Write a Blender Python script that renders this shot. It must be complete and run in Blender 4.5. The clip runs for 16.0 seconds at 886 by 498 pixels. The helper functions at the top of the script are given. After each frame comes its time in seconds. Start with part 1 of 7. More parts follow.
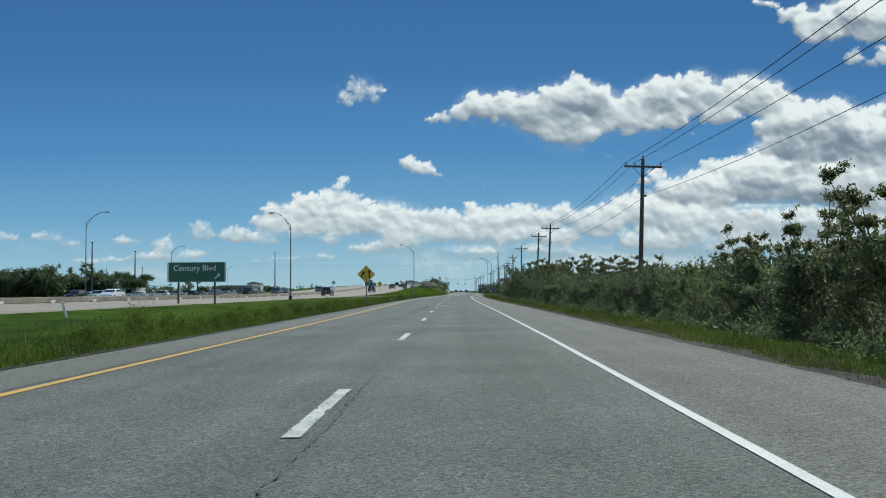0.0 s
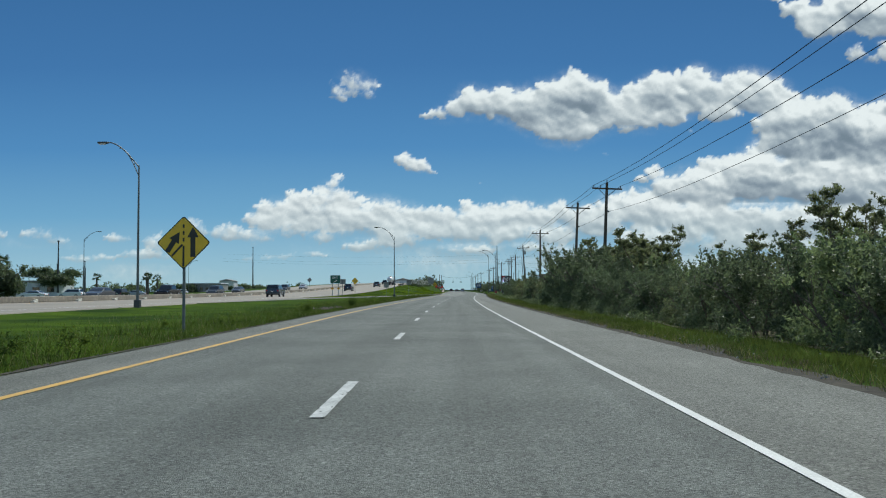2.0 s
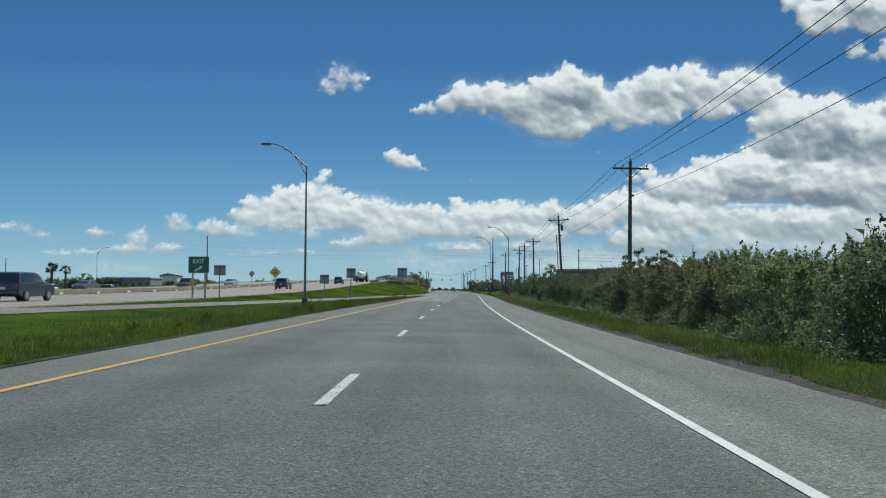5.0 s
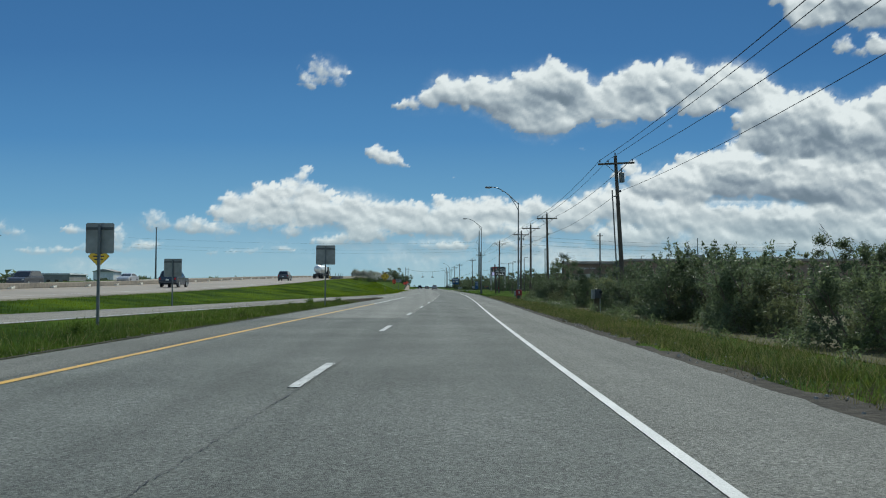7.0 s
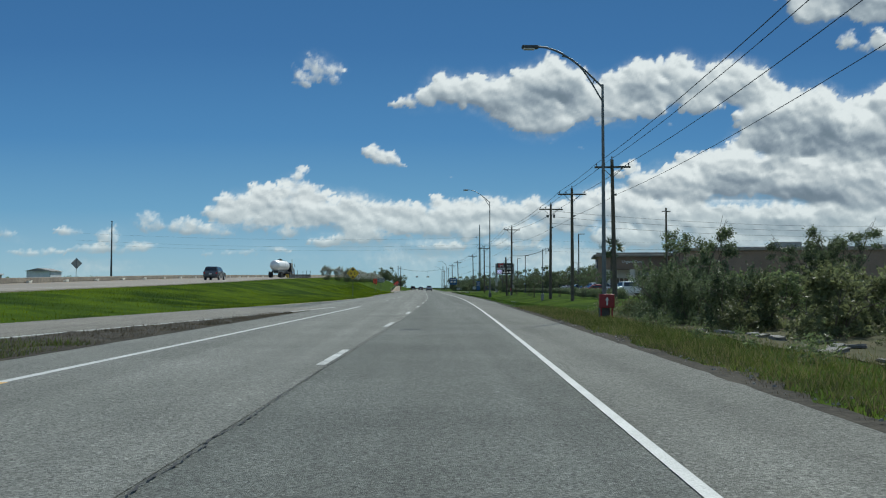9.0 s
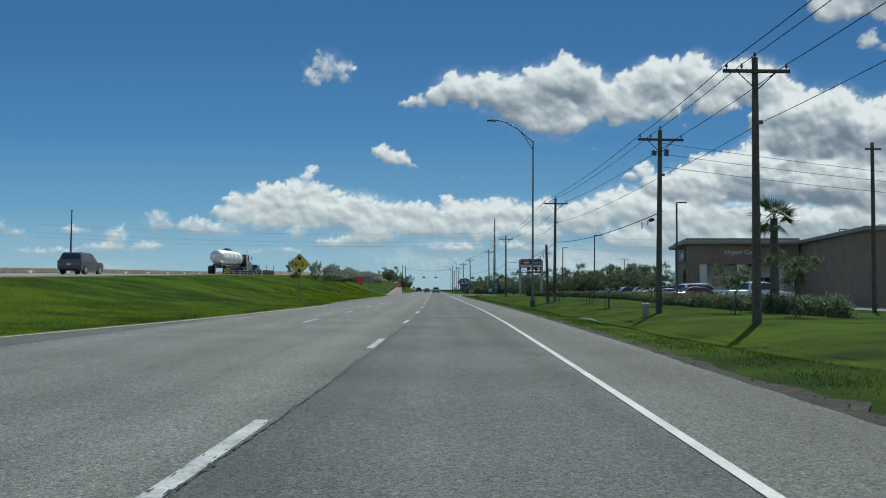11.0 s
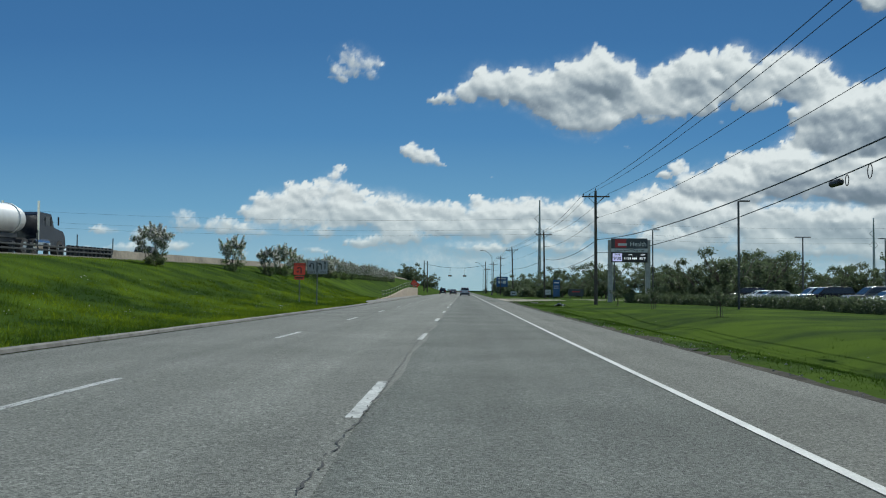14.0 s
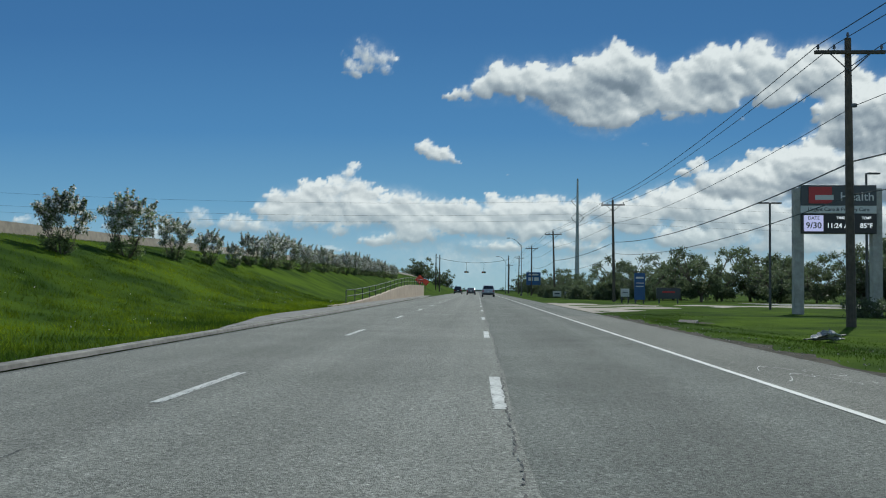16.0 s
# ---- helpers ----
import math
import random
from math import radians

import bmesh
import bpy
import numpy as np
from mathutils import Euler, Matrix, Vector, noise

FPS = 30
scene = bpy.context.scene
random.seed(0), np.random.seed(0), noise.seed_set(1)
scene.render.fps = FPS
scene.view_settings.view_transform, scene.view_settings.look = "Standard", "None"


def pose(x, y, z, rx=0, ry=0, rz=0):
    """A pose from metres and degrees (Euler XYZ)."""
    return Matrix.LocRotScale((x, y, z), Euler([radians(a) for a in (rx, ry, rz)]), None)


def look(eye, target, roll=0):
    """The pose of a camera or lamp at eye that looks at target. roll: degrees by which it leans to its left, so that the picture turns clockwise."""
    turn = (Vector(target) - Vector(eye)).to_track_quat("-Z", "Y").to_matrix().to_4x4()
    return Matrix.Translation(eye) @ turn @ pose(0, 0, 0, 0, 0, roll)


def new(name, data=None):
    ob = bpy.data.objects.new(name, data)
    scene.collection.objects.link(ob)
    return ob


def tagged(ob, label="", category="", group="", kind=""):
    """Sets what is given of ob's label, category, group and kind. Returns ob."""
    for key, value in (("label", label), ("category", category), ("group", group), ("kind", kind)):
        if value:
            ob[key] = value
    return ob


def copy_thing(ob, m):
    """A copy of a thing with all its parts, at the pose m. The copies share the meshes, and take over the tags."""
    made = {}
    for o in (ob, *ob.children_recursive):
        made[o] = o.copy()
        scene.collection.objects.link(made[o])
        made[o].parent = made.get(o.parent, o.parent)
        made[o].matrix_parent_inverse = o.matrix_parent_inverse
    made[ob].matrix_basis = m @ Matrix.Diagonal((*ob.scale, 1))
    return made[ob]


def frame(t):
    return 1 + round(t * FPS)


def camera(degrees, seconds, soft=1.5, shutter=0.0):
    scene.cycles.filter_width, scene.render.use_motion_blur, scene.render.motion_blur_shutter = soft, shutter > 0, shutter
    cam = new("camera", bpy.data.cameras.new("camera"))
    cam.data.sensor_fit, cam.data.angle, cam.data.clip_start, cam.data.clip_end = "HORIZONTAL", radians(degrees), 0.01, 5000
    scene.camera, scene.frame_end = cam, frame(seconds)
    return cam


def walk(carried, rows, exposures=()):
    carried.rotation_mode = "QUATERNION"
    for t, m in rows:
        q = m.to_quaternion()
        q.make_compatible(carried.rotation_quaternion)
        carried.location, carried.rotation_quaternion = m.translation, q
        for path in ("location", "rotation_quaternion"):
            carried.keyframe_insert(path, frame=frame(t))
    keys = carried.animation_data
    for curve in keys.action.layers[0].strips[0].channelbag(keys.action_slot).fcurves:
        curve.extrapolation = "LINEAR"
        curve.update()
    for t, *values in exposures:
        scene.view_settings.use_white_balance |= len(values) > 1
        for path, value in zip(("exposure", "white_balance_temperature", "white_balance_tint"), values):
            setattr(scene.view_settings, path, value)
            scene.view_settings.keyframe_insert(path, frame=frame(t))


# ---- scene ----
cam = camera(53.6, 16.0, soft=1.1)
# seconds, eye, target, lean: a car at about 24 m/s in the right lane
PATH = [
    (0, (-0.295, 0.599, 1.029), (-0.331, 2.597, 1.125), -0.4),
    (0.5, (-0.321, 12.288, 1.042), (-0.358, 14.285, 1.137), -0.4),
    (1, (-0.384, 24.084, 1.063), (-0.417, 26.081, 1.157), -0.4),
    (1.5, (-0.429, 36.094, 1.101), (-0.458, 38.091, 1.195), -0.3),
    (2, (-0.552, 47.76, 1.13), (-0.577, 49.758, 1.223), -0.3),
    (2.5, (-0.597, 59.705, 1.172), (-0.621, 61.703, 1.263), -0.3),
    (3, (-0.672, 71.768, 1.207), (-0.696, 73.766, 1.298), -0.3),
    (3.5, (-0.721, 83.896, 1.152), (-0.744, 85.894, 1.243), -0.1),
    (6, (-0.069, 144.201, 1.103), (-0.05, 146.199, 1.192), 0.2),
    (6.5, (0.268, 156.081, 1.078), (0.298, 158.079, 1.165), 0.1),
    (7, (0.615, 167.799, 1.109), (0.653, 169.797, 1.195), 0.2),
    (7.5, (1.016, 179.401, 1.078), (1.058, 181.399, 1.164), 0.1),
    (8, (1.402, 190.95, 1.07), (1.446, 192.947, 1.156), -0.1),
    (8.5, (1.79, 202.319, 1.065), (1.835, 204.317, 1.151), 0.0),
    (9, (2.216, 213.628, 1.106), (2.259, 215.626, 1.194), -0.0),
    (11.5, (3.52, 269.671, 1.13), (3.532, 271.669, 1.223), 0.5),
    (12, (3.7, 281.164, 1.151), (3.704, 283.162, 1.245), 0.5),
    (12.5, (3.838, 292.845, 1.146), (3.832, 294.843, 1.24), 0.5),
    (13, (3.894, 304.449, 1.225), (3.876, 306.446, 1.319), 0.5),
    (13.5, (3.771, 316.042, 1.143), (3.738, 318.039, 1.238), 0.6),
    (14, (3.558, 328.198, 1.133), (3.511, 330.195, 1.227), 0.6),
    (14.5, (3.289, 340.103, 1.094), (3.227, 342.1, 1.189), 0.5),
    (15, (2.967, 352.088, 1.114), (2.895, 354.084, 1.207), 0.7),
    (15.5, (2.683, 364.453, 1.115), (2.604, 366.449, 1.208), 0.8),
    (16, (2.344, 376.42, 1.124), (2.263, 378.416, 1.215), 0.8),
]
walk(cam, [(t, look(e, g, r)) for t, e, g, r in PATH], [(0.0, -0.07, 6350.0, 0.0), (3.5, -0.10, 6350.0, 0.0), (7.0, -0.15, 6350.0, 0.0), (12.0, -0.21, 6350.0, 0.0), (16.0, -0.19, 6350.0, 0.0)])

# ---- light ----
SUN_AZ, SUN_EL = 25.5, 45.5
world = bpy.data.worlds.new("world")
scene.world = world
world.use_nodes = True
wn = world.node_tree.nodes
sky = wn.new("ShaderNodeTexSky")
sky.sky_type, sky.sun_disc = "NISHITA", False
sky.sun_elevation, sky.sun_rotation = radians(SUN_EL), radians(SUN_AZ)
sky.air_density, sky.dust_density, sky.ozone_density = 1.0, 0.6, 1.5
wn["Background"].inputs["Strength"].default_value = 0.15
world.node_tree.links.new(sky.outputs["Color"], wn["Background"].inputs["Color"])
sun_data = bpy.data.lights.new("sun", "SUN")
sun_data.energy, sun_data.angle, sun_data.color = 4.4, radians(0.6), (1.0, 0.955, 0.89)
sun = new("sun", sun_data)
sun_way = Vector((math.sin(radians(SUN_AZ)) * math.cos(radians(SUN_EL)),
                  math.cos(radians(SUN_AZ)) * math.cos(radians(SUN_EL)), math.sin(radians(SUN_EL))))
sun.matrix_world = look(sun_way * 300, (0, 0, 0))

# ---- materials ----
def material(name, rgb, rough=0.8, metal=0.0, grain=0.0, scale=5.0, rgb2=None, scale2=0.6, bump=0.0,
             bump_scale=40.0, spread=0.0, through_light=0.0, spec=0.5, glow=None, detail=6.0, reach=0.28):
    """A principled material: a base colour mottled at two scales, with relief."""
    m = bpy.data.materials.new(name)
    m.use_nodes = True
    nt = m.node_tree
    n, l = nt.nodes, nt.links
    p = n["Principled BSDF"]
    p.inputs["Roughness"].default_value = rough
    p.inputs["Metallic"].default_value = metal
    p.inputs["Specular IOR Level"].default_value = spec
    geo = n.new("ShaderNodeNewGeometry")
    mix = n.new("ShaderNodeMix")
    mix.data_type = "RGBA"
    second = rgb2 or tuple(c * (1 - grain) for c in rgb)
    mix.inputs["A"].default_value = (*rgb, 1)
    mix.inputs["B"].default_value = (*second, 1)
    a, b = n.new("ShaderNodeTexNoise"), n.new("ShaderNodeTexNoise")
    a.inputs["Scale"].default_value, a.inputs["Detail"].default_value = scale, detail
    b.inputs["Scale"].default_value, b.inputs["Detail"].default_value = scale2, 4.0
    for t in (a, b):
        l.new(geo.outputs["Position"], t.inputs["Vector"])
    add = n.new("ShaderNodeMath")
    add.operation = "ADD"
    l.new(a.outputs["Fac"], add.inputs[0])
    l.new(b.outputs["Fac"], add.inputs[1])
    ramp = n.new("ShaderNodeMapRange")
    ramp.inputs["From Min"].default_value, ramp.inputs["From Max"].default_value = 1 - reach, 1 + reach
    l.new(add.outputs[0], ramp.inputs["Value"])
    l.new(ramp.outputs["Result"], mix.inputs["Factor"])
    colour = mix.outputs["Result"]
    if spread:
        info, hsv = n.new("ShaderNodeObjectInfo"), n.new("ShaderNodeHueSaturation")
        isle = geo.outputs["Random Per Island"]
        mul = n.new("ShaderNodeMapRange")
        mul.inputs["To Min"].default_value, mul.inputs["To Max"].default_value = 1 - spread, 1 + spread
        both = n.new("ShaderNodeMath")
        both.operation = "MULTIPLY_ADD"
        both.inputs[1].default_value = 0.65
        l.new(isle, both.inputs[0])
        third = n.new("ShaderNodeMath")
        third.operation = "MULTIPLY"
        third.inputs[1].default_value = 0.35
        l.new(info.outputs["Random"], third.inputs[0])
        l.new(third.outputs[0], both.inputs[2])
        l.new(both.outputs[0], mul.inputs["Value"])
        l.new(mul.outputs["Result"], hsv.inputs["Value"])
        l.new(colour, hsv.inputs["Color"])
        colour = hsv.outputs["Color"]
    l.new(colour, p.inputs["Base Color"])
    if bump:
        bt, bp = n.new("ShaderNodeTexNoise"), n.new("ShaderNodeBump")
        bt.inputs["Scale"].default_value, bt.inputs["Detail"].default_value = bump_scale, 3.0
        bp.inputs["Strength"].default_value, bp.inputs["Distance"].default_value = bump, 0.02
        l.new(geo.outputs["Position"], bt.inputs["Vector"])
        l.new(bt.outputs["Fac"], bp.inputs["Height"])
        l.new(bp.outputs["Normal"], p.inputs["Normal"])
    if glow:
        p.inputs["Emission Color"].default_value = (*glow[0], 1)
        p.inputs["Emission Strength"].default_value = glow[1]
    if through_light:
        tr, sh = n.new("ShaderNodeBsdfTranslucent"), n.new("ShaderNodeMixShader")
        sh.inputs["Fac"].default_value = through_light
        l.new(colour, tr.inputs["Color"])
        l.new(p.outputs["BSDF"], sh.inputs[1])
        l.new(tr.outputs["BSDF"], sh.inputs[2])
        l.new(sh.outputs["Shader"], n["Material Output"].inputs["Surface"])
    return m


def asphalt(name, dark, light, cracks=True):
    """Worn asphalt: stone grain, wheel tracks that run along the road, oil between them and blotches."""
    m = material(name, dark, 0.92, rgb2=light, scale=90, scale2=0.35, bump=0.6, bump_scale=110, spec=0.3)
    n, l = m.node_tree.nodes, m.node_tree.links
    p = n["Principled BSDF"]
    base = p.inputs["Base Color"].links[0].from_socket
    geo = n["Geometry"]
    stretch = n.new("ShaderNodeVectorMath")
    stretch.operation = "MULTIPLY"
    stretch.inputs[1].default_value = (1.1, 0.012, 1.0)
    l.new(geo.outputs["Position"], stretch.inputs[0])
    lane = n.new("ShaderNodeTexNoise")
    lane.inputs["Scale"].default_value, lane.inputs["Detail"].default_value = 1.0, 3.0
    l.new(stretch.outputs["Vector"], lane.inputs["Vector"])
    grit = n.new("ShaderNodeTexVoronoi")
    grit.inputs["Scale"].default_value = 64
    pick = n.new("ShaderNodeSeparateColor")
    l.new(grit.outputs["Color"], pick.inputs["Color"])
    l.new(geo.outputs["Position"], grit.inputs["Vector"])
    stone, far = n.new("ShaderNodeTexVoronoi"), n.new("ShaderNodeSeparateColor")
    stone.inputs["Scale"].default_value = 36
    l.new(geo.outputs["Position"], stone.inputs["Vector"])
    l.new(stone.outputs["Color"], far.inputs["Color"])
    fleck = n.new("ShaderNodeValToRGB")
    fleck.color_ramp.interpolation = "CONSTANT"
    for at, v in ((0.10, 0.90), (0.30, 1.0), (0.86, 1.08)):
        e = fleck.color_ramp.elements.new(at)
        e.color = (v, v, v, 1)
    fleck.color_ramp.elements[0].color = (0.78, 0.78, 0.78, 1)
    fleck.color_ramp.elements[-1].position, fleck.color_ramp.elements[-1].color = 0.97, (1.4, 1.4, 1.4, 1)
    l.new(far.outputs["Green"], fleck.inputs["Fac"])
    f1, f2 = n.new("ShaderNodeMapRange"), n.new("ShaderNodeMapRange")
    for f, s, lo, hi in ((f1, lane.outputs["Fac"], 0.84, 1.2), (f2, pick.outputs["Red"], 0.56, 1.52)):
        f.inputs["From Min"].default_value, f.inputs["From Max"].default_value = (0.3, 0.7) if f is f1 else (0.0, 1.0)
        f.inputs["To Min"].default_value, f.inputs["To Max"].default_value = lo, hi
        l.new(s, f.inputs["Value"])
    mul = n.new("ShaderNodeMath")
    mul.operation = "MULTIPLY"
    l.new(f1.outputs["Result"], mul.inputs[0])
    l.new(f2.outputs["Result"], mul.inputs[1])
    tint = n.new("ShaderNodeVectorMath")
    tint.operation = "SCALE"
    l.new(base, tint.inputs[0])
    l.new(mul.outputs[0], tint.inputs["Scale"])
    speckled = n.new("ShaderNodeVectorMath")
    speckled.operation = "MULTIPLY"
    l.new(tint.outputs["Vector"], speckled.inputs[0])
    l.new(fleck.outputs["Color"], speckled.inputs[1])
    l.new(speckled.outputs["Vector"], p.inputs["Base Color"])
    return m


ASPHALT = asphalt("asphalt", (0.080, 0.087, 0.078), (0.137, 0.145, 0.131))
ASPHALT_PALE = asphalt("asphalt_pale", (0.128, 0.133, 0.118), (0.186, 0.190, 0.171))
ASPHALT_SHOULDER = asphalt("asphalt_shoulder", (0.110, 0.113, 0.099), (0.158, 0.161, 0.142))
CONCRETE_ROAD = material("concrete_road", (0.285, 0.250, 0.205), 0.85, rgb2=(0.20, 0.176, 0.146), scale=9, scale2=0.12, bump=0.2)
CONCRETE = material("concrete", (0.42, 0.40, 0.36), 0.85, rgb2=(0.27, 0.255, 0.23), scale=4, scale2=0.5, bump=0.3, bump_scale=25)
RAMP_TOP = asphalt("ramp_surface", (0.160, 0.151, 0.129), (0.212, 0.200, 0.173))
BARRIER = material("barrier_concrete", (0.33, 0.285, 0.225), 0.9, rgb2=(0.17, 0.145, 0.115), scale=3, scale2=0.35, bump=0.3, bump_scale=25)
CONCRETE_KERB = material("concrete_kerb", (0.235, 0.226, 0.206), 0.9, rgb2=(0.105, 0.10, 0.09), scale=5, scale2=0.9, bump=0.5, bump_scale=25)
CONCRETE_TAN = material("concrete_tan", (0.45, 0.36, 0.27), 0.85, rgb2=(0.33, 0.26, 0.20), scale=4, scale2=0.6, bump=0.3)
PAINT_WHITE = material("road_paint_white", (0.56, 0.57, 0.55), 0.7, rgb2=(0.36, 0.37, 0.355), scale=70, scale2=1.2, bump=0.3)
PAINT_DASH = material("road_paint_worn", (0.56, 0.57, 0.55), 0.75, rgb2=(0.24, 0.25, 0.24), scale=26, scale2=2.2, bump=0.4)
PAINT_YELLOW = material("road_paint_yellow", (0.62, 0.36, 0.05), 0.6, rgb2=(0.42, 0.26, 0.07), scale=45, scale2=1.2, bump=0.3)
PAINT_CREAM = material("road_paint_cream", (0.58, 0.46, 0.25), 0.7, rgb2=(0.40, 0.33, 0.21), scale=45, scale2=1.2)
# tar for cracks; also colours the shaded insides of drain and culvert
TAR_AND_SHADE = material("tar_and_shade", (0.018, 0.018, 0.018), 0.7, grain=0.4)
GRASS_GROUND = material("grass_ground", (0.060, 0.100, 0.008), 0.95, rgb2=(0.020, 0.042, 0.007), scale=0.45, scale2=0.12, bump=0.8, bump_scale=12, spec=0.02, reach=0.2)
GRASS = material("grass_blades", (0.172, 0.228, 0.012), 0.8, rgb2=(0.042, 0.080, 0.008), scale=0.45, scale2=0.12, spread=0.35, through_light=0.45, spec=0.08, reach=0.16, detail=3.0)
GRASS_DRY = material("dry_grass", (0.28, 0.23, 0.11), 0.85, rgb2=(0.16, 0.17, 0.06), scale=1.5, scale2=0.3, spread=0.4, through_light=0.3, spec=0.2)
GRASS_BROWN = material("brown_weeds", (0.165, 0.135, 0.09), 0.9, rgb2=(0.07, 0.062, 0.04), scale=1.2, scale2=0.6, spread=0.45, through_light=0.25, spec=0.1)
GRASS_VERGE = material("verge_grass_blades", (0.132, 0.180, 0.028), 0.85, rgb2=(0.044, 0.072, 0.014), scale=0.8, scale2=0.25, spread=0.45, through_light=0.4, spec=0.15)
GRASS_ROADSIDE = material("roadside_grass_blades", (0.110, 0.140, 0.027), 0.85, rgb2=(0.038, 0.055, 0.014), scale=0.8, scale2=0.3, spread=0.45, through_light=0.4, spec=0.15)
GRASS_LAWN = material("lawn_grass_blades", (0.076, 0.130, 0.014), 0.85, rgb2=(0.024, 0.052, 0.008), scale=0.9, scale2=0.12, spread=0.35, through_light=0.4, spec=0.05)
SCRUB_FLOOR = material("scrub_floor", (0.055, 0.062, 0.026), 0.95, rgb2=(0.10, 0.085, 0.05), scale=2.5, scale2=0.5, bump=0.9, bump_scale=14, spec=0.1)
DIRT = material("dirt", (0.078, 0.070, 0.056), 0.95, rgb2=(0.028, 0.026, 0.022), scale=7, scale2=0.8, bump=0.9, bump_scale=18, spec=0.1)
GRAVEL = material("gravel", (0.30, 0.28, 0.25), 0.9, grain=0.4, spread=0.5)
LEAF = material("leaf_green", (0.165, 0.205, 0.088), 0.5, rgb2=(0.105, 0.142, 0.062), scale=1.3, scale2=0.35, spread=0.5, through_light=0.6, spec=0.4)
LEAF_DARK = material("leaf_dark", (0.118, 0.150, 0.075), 0.5, rgb2=(0.078, 0.105, 0.056), scale=1.3, scale2=0.35, spread=0.5, through_light=0.6, spec=0.4)
LEAF_OLIVE = material("leaf_olive", (0.165, 0.182, 0.082), 0.5, rgb2=(0.10, 0.118, 0.056), scale=1.3, scale2=0.35, spread=0.5, through_light=0.6, spec=0.4)
BLOSSOM = material("blossom", (0.80, 0.77, 0.76), 0.7, grain=0.15, spread=0.25, through_light=0.5)
PALM = material("palm_frond", (0.06, 0.095, 0.03), 0.5, grain=0.4, scale=3, spread=0.3, through_light=0.2)
BARK = material("bark", (0.13, 0.105, 0.08), 0.9, rgb2=(0.07, 0.057, 0.045), scale=9, scale2=2, bump=0.7, bump_scale=22)
POLE_WOOD = material("pole_wood", (0.115, 0.092, 0.07), 0.85, rgb2=(0.055, 0.045, 0.036), scale=6, scale2=0.8, bump=0.5, bump_scale=30)
GALVANISED = material("galvanised_steel", (0.33, 0.36, 0.36), 0.5, metal=0.65, grain=0.3, scale=8, scale2=0.7, bump=0.1)
LAMP_STEEL = material("lamp_steel", (0.16, 0.175, 0.18), 0.6, metal=0.35, grain=0.35, scale=8, scale2=0.7, bump=0.1)
RAIL_DARK = material("weathered_rail", (0.045, 0.05, 0.055), 0.8, grain=0.4, scale=6)
STEEL_DARK = material("dark_steel", (0.09, 0.095, 0.10), 0.5, metal=0.5, grain=0.4, scale=8)
ALUMINIUM = material("sign_back_aluminium", (0.30, 0.30, 0.29), 0.55, metal=0.4, grain=0.35, scale=5, scale2=1.5)
CABLE = material("cable_black", (0.02, 0.02, 0.022), 0.55)
INSULATOR = material("insulator", (0.10, 0.10, 0.11), 0.3, grain=0.3)
SIGN_GREEN = material("sign_green", (0.005, 0.10, 0.065), 0.45, grain=0.2, scale=3)
SIGN_YELLOW = material("sign_yellow", (0.82, 0.50, 0.02), 0.45, rgb2=(0.70, 0.43, 0.03), scale=4)
SIGN_ORANGE = material("sign_orange_red", (0.98, 0.085, 0.04), 0.45, rgb2=(0.9, 0.07, 0.03), scale=3)
SIGN_WHITE = material("sign_white", (0.60, 0.60, 0.58), 0.45, grain=0.15, scale=4)
# sign white with backlit shade put into the colour, for the lane-use panels
SIGN_BACKLIT = material("sign_backlit_white", (0.36, 0.36, 0.35), 0.5, grain=0.2, scale=4)
SIGN_BLACK = material("sign_black", (0.018, 0.017, 0.016), 0.5, grain=0.3)
SIGN_BLUE = material("sign_blue", (0.014, 0.08, 0.22), 0.4, grain=0.2, scale=2)
RED_BOX = material("red_box", (0.30, 0.02, 0.025), 0.5, grain=0.35, scale=6)
BRICK = material("brick_brown", (0.27, 0.195, 0.145), 0.9, rgb2=(0.19, 0.135, 0.10), scale=14, scale2=0.6, bump=0.4)
STUCCO = material("stucco_cream", (0.70, 0.66, 0.57), 0.85, grain=0.15, scale=5, bump=0.2)
ROOF_TRIM = material("roof_trim", (0.24, 0.21, 0.175), 0.7, grain=0.2, scale=4)
ROOF_WHITE = material("roof_white", (0.66, 0.67, 0.68), 0.5, grain=0.2, scale=2)
ROOF_GREY = material("roof_grey", (0.20, 0.21, 0.22), 0.7, grain=0.3, scale=2)
WALL_GREY = material("wall_grey", (0.28, 0.27, 0.26), 0.8, grain=0.3, scale=2)
GLASS = material("dark_glass", (0.02, 0.025, 0.03), 0.06, grain=0.2, spec=0.8)
RUBBER = material("tyre_rubber", (0.022, 0.022, 0.023), 0.8, grain=0.3)
CHROME = material("chrome", (0.6, 0.6, 0.6), 0.15, metal=1.0)
TANK = material("tank_steel", (0.74, 0.74, 0.73), 0.42, metal=0.45, grain=0.15, scale=2)
TAIL_LAMP = material("tail_lamp", (0.35, 0.01, 0.01), 0.25)
SIGN_DARK = material("sign_dark_slate", (0.035, 0.045, 0.055), 0.35, grain=0.2)
SIGN_RED = material("sign_red", (0.45, 0.02, 0.025), 0.4, grain=0.2)
LED_BLACK = material("led_panel", (0.008, 0.009, 0.012), 0.4)
LED_WHITE = material("led_white", (0.5, 0.5, 0.5), 0.5, glow=((0.9, 0.92, 1.0), 0.8))
LED_PINK = material("led_pink", (0.3, 0.2, 0.35), 0.5, glow=((0.58, 0.60, 0.92), 0.75))
AMBER = material("amber_reflector", (0.65, 0.30, 0.02), 0.35, grain=0.2)
PAINTS = {}
